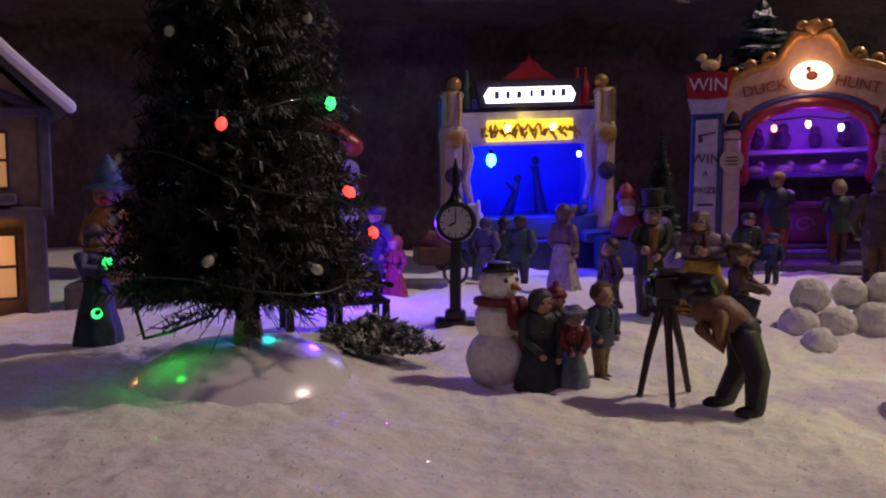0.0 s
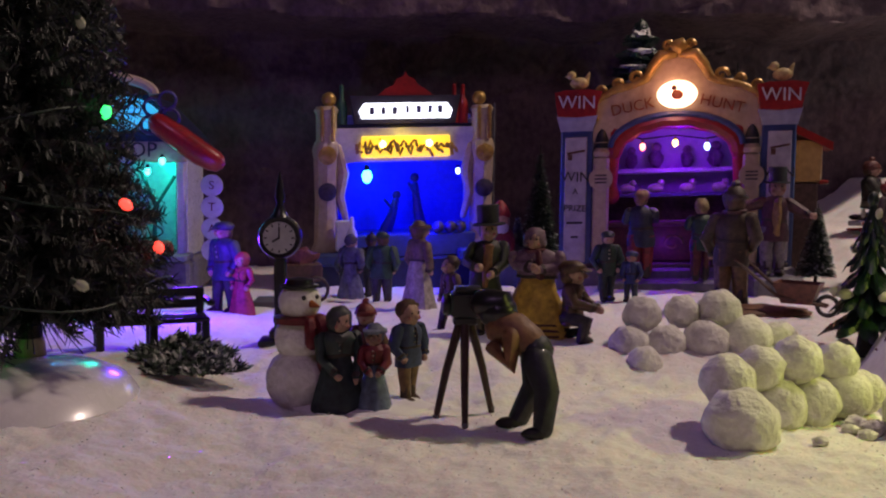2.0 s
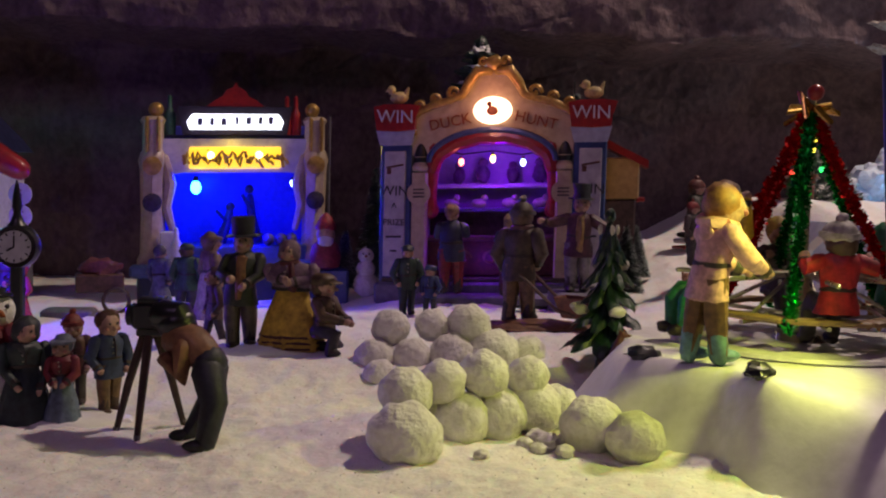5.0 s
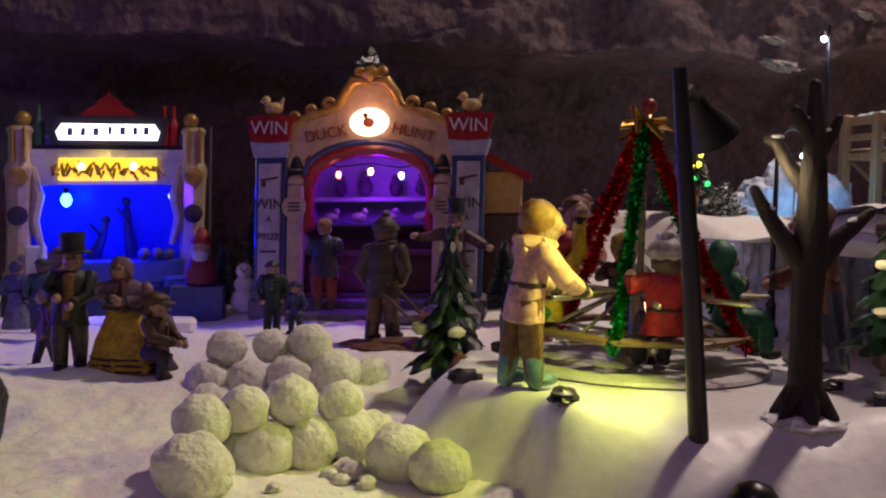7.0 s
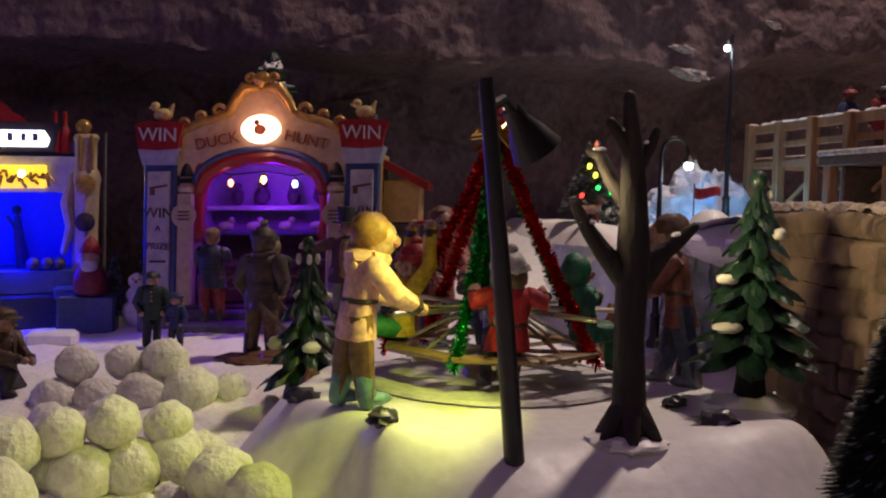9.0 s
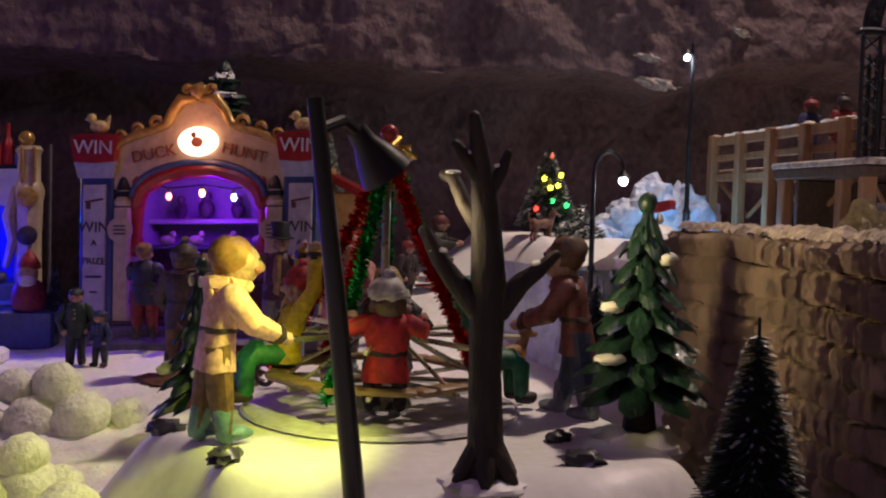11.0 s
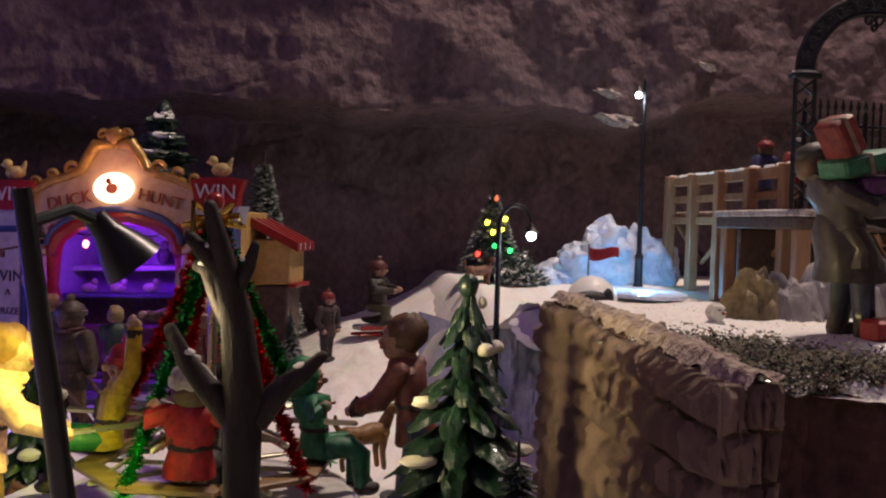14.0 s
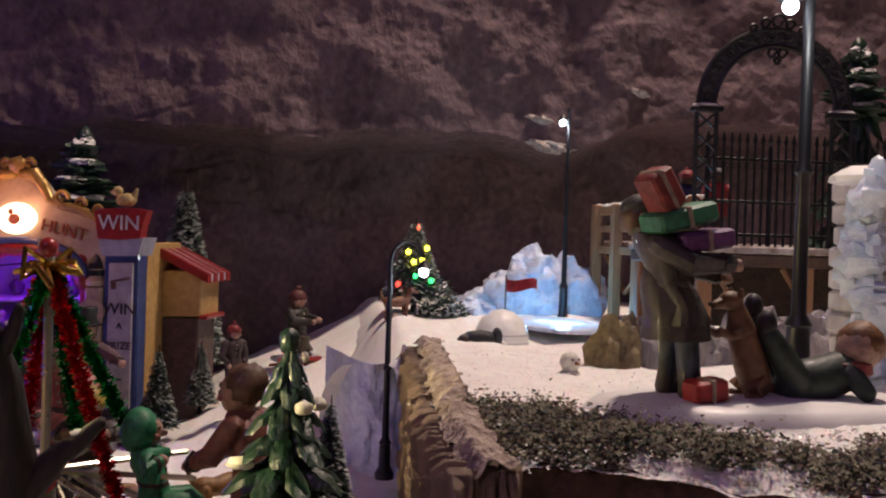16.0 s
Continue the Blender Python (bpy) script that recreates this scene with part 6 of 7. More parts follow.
for i, (a, m) in enumerate(((-122, TINGREEN), (-38, TINRED), (12, TINGREEN), (162, TINRED), (82, TINGREEN), (118, TINRED))):
    c, s = math.cos(radians(a)), math.sin(radians(a))
    path = [(0.001 * c, 0.001 * s, 0.098), (0.013 * c, 0.013 * s, 0.070), (0.028 * c, 0.028 * s, 0.040), (0.044 * c, 0.044 * s, 0.010)]
    part("garland", tinsel(Geo().tube(path, 0.0005, m, 5), path, m, 30 + i), ride, ("green" if m is TINGREEN else "red") + " tinsel garland", smooth=False)
bow = part("bow", Geo().blob((0, 0, 0.099), 0.0022, GOLD, 10, 7), ride, "gold foil bow")
for i in range(7):
    a = i * 0.9
    part("loop", Geo().tube([(0, 0, 0.099), (0.008 * math.cos(a), 0.008 * math.sin(a), 0.1005 + 0.004 * math.sin(i * 2.0)), (0.011 * math.cos(a + 0.5), 0.011 * math.sin(a + 0.5), 0.0965 - 0.002 * (i % 3)), (0.003 * math.cos(a), 0.003 * math.sin(a), 0.098)], 0.0012, surface("gold_foil", (0.70, 0.44, 0.10), (0.45, 0.26, 0.05), 0.22, metal=0.9, bump=0), 6), bow)
part("berry", Geo().blob((0, -0.003, 0.105), 0.0035, RED, 10, 7), bow)


def on_ride(r, deg, z):
    return (AX + r * math.cos(radians(deg)), AY + r * math.sin(radians(deg)), AZ + z)


# children that sit on the planks
statuette("child_figurine", "seated child figurine in bright red jacket and white hat", on_ride(0.034, -95, 0.0075), 172, 0.058, paint(0.62, 0.025, 0.03), paint(0.06, 0.05, 0.05), paint(0.62, 0.62, 0.55), "knit", seat=True, grips=((-0.22, -0.02, 0.50), (0.22, -0.02, 0.50)), group="children on the merry-go-round", big=1.38)
statuette("child_figurine", "seated child figurine in a green hooded suit", on_ride(0.038, -8, 0.0075), 100, 0.056, paint(0.03, 0.30, 0.13), paint(0.03, 0.26, 0.11), paint(0.03, 0.30, 0.13), "hood", seat=True, lean=(0, 0.2), group="children on the merry-go-round", big=1.38)
statuette("child_figurine", "seated child figurine in yellow jumper and green trousers with raised arms", on_ride(0.038, 168, 0.0075), -80, 0.058, paint(0.72, 0.50, 0.02), paint(0.02, 0.25, 0.08), paint(0.55, 0.03, 0.03), "knit", seat=True, lean=(0, 0.25), grips=((-0.16, -0.02, 0.88), (0.16, -0.02, 0.88)), group="children on the merry-go-round", big=1.38)
statuette("child_figurine", "seated child figurine in dark grey jacket and yellow hair", on_ride(0.037, 80, 0.0075), 0, 0.056, paint(0.14, 0.12, 0.13), paint(0.06, 0.05, 0.05), paint(0.55, 0.38, 0.06), "hair", seat=True, group="children on the merry-go-round", big=1.38)
# children that push
statuette("pusher_figurine", "pushing child figurine in peach hooded jacket and turquoise boots", on_ride(0.077, -142, 0.0005), 106, 0.064, paint(0.95, 0.56, 0.46), paint(0.24, 0.13, 0.04), paint(0.42, 0.20, 0.05), "hair", lean=(0, -0.22), grips=((-0.10, -0.30, 0.53), (0.10, -0.30, 0.53)), stride=0.05, boots=paint(0.20, 0.42, 0.38), cowl=paint(0.95, 0.56, 0.46), group="children that push the ride", big=1.38)
statuette("pusher_figurine", "pushing child figurine in brown red jacket and jeans", on_ride(0.074, -16, 0.0005), 240, 0.066, paint(0.26, 0.085, 0.06), paint(0.06, 0.08, 0.16), paint(0.16, 0.08, 0.04), "hair", lean=(0, -0.22), grips=((-0.10, -0.30, 0.53), (0.10, -0.30, 0.53)), stride=0.10, boots=paint(0.25, 0.3, 0.3), group="children that push the ride", big=1.38)
statuette("pusher_figurine", "pushing child figurine in pink jacket and brown breeches", on_ride(0.072, 98, 0.0005), 5, 0.066, paint(0.62, 0.22, 0.19), paint(0.13, 0.08, 0.06), paint(0.20, 0.08, 0.05), "hair", lean=(0, -0.28), grips=((-0.10, -0.30, 0.53), (0.10, -0.30, 0.53)), stride=0.10, boots=paint(0.22, 0.33, 0.34), cowl=paint(0.62, 0.22, 0.19), group="children that push the ride", big=1.38)
animal("dog_figurine", "golden brown dog figurine running beside the ride", on_ride(0.066, 30, 0.0005), 120, 0.030, paint(0.42, 0.22, 0.06))
animal("dog_figurine", "ginger dog figurine sitting up on the snow", (0.337, 0.487, 0.012), -20, 0.030, paint(0.42, 0.20, 0.08), up_on_hind=True)
animal("squirrel_figurine", "dark red squirrel figurine beside the small pine", (0.2755, 0.405, 0.004), 100, 0.018, paint(0.16, 0.045, 0.022), up_on_hind=True)

# floodlight on its black pole
flood = thing("floodlight", pose(0.331, 0.280, 0.0175), "black floodlight with cone shade on a leaning pole", "lamp")
part("pole", Geo().tube([(0.0, 0, -0.004), (-0.007, -0.0035, 0.055), (-0.014, -0.007, 0.108)], [0.0031, 0.0027, 0.0022], BLACK, 14), flood)
part("neck", Geo().tube([(-0.0125, -0.006, 0.100), (-0.006, 0.004, 0.1035), (-0.001, 0.010, 0.101)], 0.0016, BLACK, 8), flood)
part("shade", Geo().lathe([(0.0010, 0.0100), (0.0030, 0.0095), (0.0036, 0.0050), (0.0060, 0.0), (0.0078, -0.0052), (0.0082, -0.0062), (0.0076, -0.0060), (0.0050, 0.001), (0.0020, 0.005)], BLACK, seg=24, M=pose(0.004, 0.013, 0.0945, 12, -38, 0)), flood, "glossy black cone shade")
solid("black_knob", Geo().lathe([(0.0075, -0.010), (0.0078, 0.0), (0.0070, 0.005), (0.0045, 0.0085), (0.001, 0.0098)], BLACK, seg=24), pose(0.3325, 0.2475, 0.003), "black rounded plastic post end in the snow", "post")

# bare tree
bare = thing("bare_tree", pose(0.3685, 0.2865, 0.0215), "bare dark brown tree with snow in its forks", "tree")
part("trunk", Geo().tube([(0, 0, -0.003), (0, 0, 0.006), (-0.001, 0, 0.030), (-0.001, -0.001, 0.055), (-0.003, -0.004, 0.075), (-0.006, -0.009, 0.088), (-0.009, -0.013, 0.101)], [0.0072, 0.0054, 0.0047, 0.0052, 0.0040, 0.0030, 0.0018], BARK, 14, round_ends=True), bare)
for i in range(6):
    a = i * 1.05 + 0.3
    part("root", Geo().tube([(0.003 * math.cos(a), 0.003 * math.sin(a), 0.008), (0.0075 * math.cos(a), 0.0075 * math.sin(a), 0.001), (0.010 * math.cos(a), 0.010 * math.sin(a), -0.001)], [0.003, 0.0025, 0.0012], BARK, 8), bare)
for pts, rr in (([(-0.003, 0, 0.048), (-0.0105, 0, 0.056), (-0.0155, 0, 0.0625), (-0.0195, 0.001, 0.070)], [0.0042, 0.0030, 0.0024, 0.0017]), ([(0.002, 0, 0.048), (0.009, 0, 0.056), (0.014, 0, 0.0595), (0.0185, -0.001, 0.064)], [0.0042, 0.0030, 0.0023, 0.0015]), ([(-0.002, -0.002, 0.068), (-0.008, 0.002, 0.078), (-0.011, 0.004, 0.085), (-0.0135, 0.005, 0.086)], [0.0030, 0.0024, 0.0020, 0.0016]), ([(-0.004, -0.006, 0.080), (0.000, -0.008, 0.087), (0.0015, -0.009, 0.092)], [0.0026, 0.0018, 0.0012]), ([(-0.005, -0.008, 0.084), (-0.0105, -0.010, 0.090), (-0.0135, -0.011, 0.0935)], [0.0026, 0.0020, 0.0016])):
    b = part("branch", Geo().tube(pts, rr, BARK, 10, round_ends=True), bare)
    q = Vector(pts[-2])
    part("snow_clump", Geo().blob((q.x * 1.02, q.y - 0.0002, q.z + rr[-2] * 0.85), (rr[-2] * 1.2, rr[-2] * 0.7, rr[-2] * 0.4), SNOWSMOOTH, 10, 6, 0.3), b)
solid("snow_collar", Geo().blob((0, 0, 0), (0.0125, 0.0115, 0.0028), SNOWSMOOTH, 24, 8, 0.45, 3), pose(0.3685, 0.2865, 0.0192), "ring of snow around the bare tree's foot", "snow")
for i, (x, y, r) in enumerate(((0.2725, 0.357, 0.0050), (0.2950, 0.303, 0.0050), (0.3990, 0.288, 0.0055), (0.404, 0.330, 0.0040), (0.3960, 0.252, 0.0026))):
    solid("dark_rock", Geo().blob((0, 0, 0), (r * 1.25, r * 0.9, r * 0.6), surface("wet_rock", (0.055, 0.055, 0.06), (0.02, 0.02, 0.024), 0.35, coarse=200), 14, 9, 0.55, 2.4), pose(x, y, mound_z(x, y) + r * 0.18, 0, 0, 70 * i), "small dark wet rock lying in the snow", "rock", "rocks on the mound")

# pines and brush trees
resin_pine("large glossy dark green pine with snow tufts", (0.4315, 0.327, 0.0245), 0.079, 0.0265, 8, 3, 10, 7, 0.17)
solid("pine_mound", Geo().blob((0, 0, 0), (0.016, 0.014, 0.006), SNOWSMOOTH, 24, 10, 0.3, 3), pose(0.4325, 0.328, 0.0190), "small snow mound under the large pine", "snow")
resin_pine("small glossy green pine with cream snow tufts", (0.2785, 0.432, 0.001), 0.072, 0.0215, 6, 5, 30, 10, 0.16)
heap_snow(resin_pine("tall pine behind the gallery heaped with snow", (0.268, 0.811, -0.002), 0.204, 0.0560, 6, 7, 0, 0, 0.12), 0.206, 0.056, 3)
brush_tree("small frosted bottle-brush tree by the wall", (0.448, 0.420, 0.016), 0.056, 0.0115, 3200, 0.25, 21)
brush_tree("dark green bottle-brush tree in front of the stone wall", (0.4305, 0.248, 0.002), 0.073, 0.0185, 7000, 0.05, 22, thick=0.00030)
brush_tree("frosted bottle-brush tree beside the gallery", (0.351, 0.645, 0.004), 0.060, 0.0140, 3500, 0.20, 23)
brush_tree("tall snow-flocked bottle-brush tree near the rock", (0.347, 0.797, 0.010), 0.170, 0.0350, 11000, 0.75, 24, thick=0.0006)
brush_tree("dark bottle-brush tree in the shade of the rock", (0.180, 0.785, -0.008), 0.116, 0.0200, 4500, 0.05, 25)
brush_tree("small snow-tipped bottle-brush tree beside the show booth", (0.156, 0.738, -0.006), 0.058, 0.0125, 2400, 0.55, 27)
brush_tree("frosted bottle-brush tree by the ramp", (0.372, 0.690, 0.012), 0.050, 0.0120, 2600, 0.5, 26)

# ---- dry stone wall of the plateau ----
wall = thing("stone_wall", Matrix(), "cast dry stone retaining wall of tall brown blocks", "wall", kind="structure")
for y0, y1, top in ((0.235, 0.404, 0.0915), (0.2145, 0.2352, 0.0895)):
    e0, e1 = plateau_edge(y0) + 0.0035, plateau_edge(y1) + 0.0035
    part("core", Geo().rings([[(e0, y0, z), (e0 + 0.010, y0, z), (e1 + 0.010, y1, z), (e1, y1, z)] for z in (-0.010, top)], EARTH), wall)
rnd = random.Random(17)
variants = []
for i in range(14):
    # an uneven block face: worn rim, upright splits and a bulging middle
    nx, nz = 8, 6
    vs, fs, split = [], [], rnd.randrange(2, 6)
    for a in range(nx):
        for b in range(nz):
            rim = a in (0, nx - 1) or b in (0, nz - 1)
            out = 0.0018 if a in (0, nx - 1) else (0.0004 if rim else -0.0014 + rnd.uniform(-0.0009, 0.0008))
            if a == split and not rim and rnd.random() < 0.8:
                out += 0.0022
            vs.append((out, -0.5 + a / (nx - 1) + rnd.uniform(-0.035, 0.035) * (0.6 if rim else 1), -0.5 + b / (nz - 1) + rnd.uniform(-0.03, 0.03)))
    for a in range(nx - 1):
        for b in range(nz - 1):
            fs.append((a * nz + b, (a + 1) * nz + b, (a + 1) * nz + b + 1, a * nz + b + 1))
    g = Geo().add(vs, fs, STONE)
    g.rings([[(0.0002, -0.5, -0.5), (0.0002, 0.5, -0.5), (0.0002, 0.5, 0.5), (0.0002, -0.5, 0.5)], [(0.005, -0.48, -0.48), (0.005, 0.48, -0.48), (0.005, 0.48, 0.48), (0.005, -0.48, 0.48)]], STONE)
    variants.append(g.mesh("stone", False))
z, row = -0.006, 0
while z < 0.090:
    hgt = rnd.uniform(0.0088, 0.0104)
    y = 0.2115 + rnd.uniform(-0.001, 0.001)
    while y < 0.407:
        wd = rnd.uniform(0.0052, 0.0092) * (0.62 if y < 0.255 else 1.0)
        # the near end of the wall is a little worn down
        if z + hgt < 0.0985 + 0.003 * smooth01(0.222, 0.242, y) - 0.002 * math.sin(y * 60):
            ob = new("stone", rnd.choice(variants))
            ob.parent = wall
            ob.matrix_basis = Matrix.Translation((plateau_edge(y + wd / 2) + 0.0006 + rnd.uniform(-0.0014, 0.0012), y + wd / 2, z + hgt / 2 + 0.0007 * math.sin(y * 70 + row))) @ pose(0, 0, 0, rnd.uniform(-3, 3), rnd.uniform(-4, 4), rnd.uniform(0, 22) - 4) @ Matrix.Diagonal((rnd.uniform(0.9, 1.3), wd - 0.0021, hgt * rnd.uniform(0.95, 1.03) - 0.0004, 1))
        y += wd
    ob = new("stone", rnd.choice(variants))
    ob.parent = wall
    ob.matrix_basis = Matrix.Translation((0.4815, 0.4075, z + hgt / 2)) @ pose(0, 0, 0, 0, 0, -90) @ Matrix.Diagonal((1, 0.0115, hgt - 0.0006, 1))
    if z + hgt < 0.0965:
        for k in range(3):
            ob = new("stone", rnd.choice(variants))
            ob.parent = wall
            ob.matrix_basis = Matrix.Translation((0.4628 + 0.0047 * k, 0.2112 + 0.0014 * k + rnd.uniform(-0.0008, 0.0008), z + hgt / 2)) @ pose(0, 0, 0, rnd.uniform(-4, 4), 0, 74 + rnd.uniform(-10, 10)) @ Matrix.Diagonal((1.2, 0.0044, hgt - 0.0004, 1))
    z += hgt
    row += 1


def wall_cap_xyz(u, y):
    x = plateau_edge(y) + 0.0034 + 0.0022 * fbm(y * 120, 2.0) + 0.0085 * u
    top = 0.0925 + 0.0022 * smooth01(0.216, 0.242, y) + 0.0017 * fbm(x * 110, y * 110, 5)
    return (x, y, top - 0.0030 * smooth01(0.35, 0.0, u) + 0.0011 * fbm(x * 260, y * 260, 1))


part("snow_cap", sheet(wall_cap_xyz, spaced(0, 1, 14), spaced(0.2120, 0.408, 260), surface("dusted_wall_head", (0.56, 0.47, 0.39), (0.20, 0.14, 0.11), 0.85, grain=500, coarse=160, bump=1.0, depth=0.002)), wall, "thin crust of snow on the wall's head")

# ---- on the plateau ----
solid("family_base", Geo().lathe([(0.2, -0.007), (0.96, -0.006), (1.01, -0.0035), (1.02, -0.001), (1.00, 0.0018), (0.94, 0.0042), (0.80, 0.0054), (0.3, 0.0058), (0.01, 0.006)], SNOWSMOOTH, seg=56, sx=0.054, sy=0.025), pose(0.5650, 0.295, 0.0860), "smooth white oval base under the gift bearer", "base")
OVERCOAT = paint(0.055, 0.040, 0.034)
statuette("gift_bearer_figurine", "gift bearer figurine leaning back in a long dark overcoat", (0.5385, 0.296, 0.0915), 75, 0.056, OVERCOAT, paint(0.03, 0.04, 0.09), paint(0.05, 0.045, 0.05), "cap", grips=((-0.14, -0.30, 0.66), (0.14, -0.28, 0.60)), lean=(0, 0.50), wide=1.45, scarf=paint(0.10, 0.075, 0.06), hem=0.28)
for nm, c, s, col, rot in (("gift_box", (0.5345, 0.290, 0.1405), (0.021, 0.013, 0.0062), paint(0.05, 0.26, 0.12), -14), ("gift_box", (0.5400, 0.290, 0.1345), (0.019, 0.014, 0.0060), paint(0.18, 0.05, 0.20), -8), ("gift_box", (0.5285, 0.289, 0.1475), (0.0085, 0.011, 0.0130), paint(0.34, 0.06, 0.045), -32), ("gift_box", (0.5420, 0.286, 0.0945), (0.0115, 0.009, 0.0068), paint(0.46, 0.015, 0.02), -5)):
    t = thing(nm, pose(*c, 0, rot, 12), {0.05: "green wrapped gift box", 0.18: "purple wrapped gift box", 0.34: "red wrapped gift box with cord"}.get(col.name and round(float(col.name.split()[1]) / 0.82, 2), "bright red gift box") + (" in the bearer's arms" if c[2] > 0.12 else " on the snowy base"), "gift box", "gift boxes")
    s = tuple(0.88 * v for v in s)
    part("box", Geo().box((0, 0, 0), s, col, 0.0008), t)
    part("ribbon", Geo().box((0, 0, 0), (0.0014, s[1] + 0.0006, s[2] + 0.0006), paint(0.45, 0.35, 0.25), 0.0003), t)
animal("dog_figurine", "brown dog figurine rearing up on the base", (0.5575, 0.294, 0.0915), -80, 0.031, paint(0.24, 0.12, 0.055), up_on_hind=True)
g = Geo()
GR, BR = paint(0.030, 0.055, 0.040), paint(0.28, 0.13, 0.05)
g.tube([(0.5700, 0.291, 0.0975), (0.5780, 0.291, 0.0985), (0.5850, 0.291, 0.1010)], [0.0062, 0.0066, 0.0058], GR, 12, round_ends=True)
g.blob((0.5890, 0.291, 0.1070), (0.0062, 0.0060, 0.0064), SKIN, 12, 9)
g.blob((0.5905, 0.292, 0.1085), (0.0068, 0.0066, 0.0066), BR, 12, 9, 0.15, 5)
g.lathe([(0.004, -0.002), (0.0068, 0), (0.0066, 0.003), (0.004, 0.004)], paint(0.30, 0.02, 0.03), (0.5860, 0.291, 0.1005), 14)
for s in (-1, 1):
    g.tube([(0.5690, 0.291 + s * 0.003, 0.0980), (0.5640, 0.291 + s * 0.004, 0.1060 + s * 0.001), (0.5600, 0.291 + s * 0.004, 0.1130 + s * 0.002)], [0.0045, 0.0038, 0.0030], GR, 10, round_ends=True)
    g.blob((0.5590, 0.291 + s * 0.004, 0.1160 + s * 0.002), (0.0028, 0.0028, 0.0042), paint(0.03, 0.025, 0.025), 10, 7)
g.tube([(0.5840, 0.287, 0.1010), (0.5870, 0.283, 0.0960)], [0.0034, 0.0026], GR, 8, round_ends=True)
solid("fallen_boy_figurine", g, pose(0.002, 0.003, -0.002), "boy figurine tumbled on his back, green clothes, red scarf", "figurine")

# pillar with frozen edge
pil = thing("ice_pillar", pose(0.648, 0.362, 0.086), "stacked pale stone pillar with a frozen icy edge", "pillar")
rnd = random.Random(6)
for i in range(9):
    part("slab", Geo().box((0.004 + rnd.uniform(-0.001, 0.001), 0, 0.004 + 0.0081 * i), (0.042 + rnd.uniform(-0.002, 0.002), 0.030, 0.0080), surface("pale_stone", (0.62, 0.60, 0.60), (0.42, 0.40, 0.42), 0.7, coarse=90, bump=0.8, depth=0.0015), 0.0012), pil)
for i in range(16):
    z = 0.002 + 0.0046 * i
    part("ice_run", Geo().blob((-0.0195 + rnd.uniform(-0.002, 0.003), -0.010 + rnd.uniform(-0.006, 0.004), z), (rnd.uniform(0.005, 0.008), rnd.uniform(0.006, 0.009), rnd.uniform(0.006, 0.009)), ICE, 12, 9, 0.5, 2.5), pil)
part("snow_cap", Geo().blob((0, 0, 0.074), (0.024, 0.017, 0.005), SNOWSMOOTH, 16, 8, 0.3), pil)

lamp_post("street_lamp", "tall black street lamp with a bright white globe", (0.6265, 0.719, 0.074), 0.157, (-0.005, -0.001, 0.1460), False, 0.0016)
lamp_post("street_lamp", "black crook street lamp with a bright white globe", (0.4790, 0.517, 0.012), 0.108, (0.0168, 0, 0.1035), True, 0.0015)
lamp_post("street_lamp", "black street lamp lighting the gate", (0.5900, 0.325, 0.086), 0.140, (-0.0075, -0.002, 0.1225), False, 0.0020)

# wooden trestle
trestle = thing("wooden_trestle", Matrix(), "bare wood trestle rail with a snowy walkway", "trestle")
A, B = Vector((0.656, 0.737, 0.076)), Vector((0.657, 0.561, 0.076))
ang = math.degrees(math.atan2(B.y - A.y, B.x - A.x))
span = (B - A).length
for i in range(5):
    p = A.lerp(B, i / 4)
    part("post", Geo().box((0, 0, 0.042), (0.0078, 0.0070, 0.088 - 0.001 * (i % 2)), WOOD, 0.0007, M=Matrix.Translation(p) @ pose(0, 0, 0, 0, 0, ang)), trestle)
    if i < 4:
        q = A.lerp(B, (i + 1) / 4)
        part("brace", Geo().tube([p + Vector((0.008, 0, 0.022 if i % 2 else 0.048)), q + Vector((0.008, 0, 0.048 if i % 2 else 0.022))], 0.0018, WOOD, 6), trestle)
for z, h in ((0.0815, 0.0068), (0.0680, 0.0050), (0.0525, 0.0060)):
    part("rail", Geo().box((0, 0, 0), (span + 0.012, 0.0055, h), WOOD, 0.0007, M=Matrix.Translation((A + B) / 2 + Vector((0.0035, 0, z))) @ pose(0, 0, 0, 0, 0, ang)), trestle)
rnd = random.Random(14)
for i in range(13):
    p = A.lerp(B, (i + rnd.uniform(-0.3, 0.3)) / 12)
    part("rail_snow", Geo().blob((p.x + 0.003, p.y, 0.1615 + rnd.uniform(-0.0006, 0.0004)), (0.0032, rnd.uniform(0.004, 0.009), 0.0013), SNOWSMOOTH, 12, 6, 0.4, 4), trestle)
M = Matrix.Translation((A + B) / 2 + Vector((0.036, 0.0, 0.0525))) @ pose(0, 0, 0, 0, 0, ang)
part("walkway", Geo().box((0, 0, 0), (span + 0.02, 0.060, 0.0045), WOOD, 0.001, M=M), trestle)
part("walkway_snow", Geo().box((0, 0, 0.0045), (span + 0.016, 0.056, 0.0045), PATCHY_SNOW, 0.002, M=M), trestle)
statuette("skater_figurine", "figurine in blue coat and red hat on the walkway", (0.694, 0.662, 0.1352), 200, 0.050, paint(0.05, 0.06, 0.18), paint(0.04, 0.04, 0.08), paint(0.35, 0.04, 0.05), "knit")
statuette("skater_figurine", "figurine in red coat and dark hat on the walkway", (0.706, 0.640, 0.1352), 190, 0.050, paint(0.34, 0.03, 0.04), paint(0.06, 0.03, 0.04), paint(0.06, 0.04, 0.06), "knit", wide=1.2)

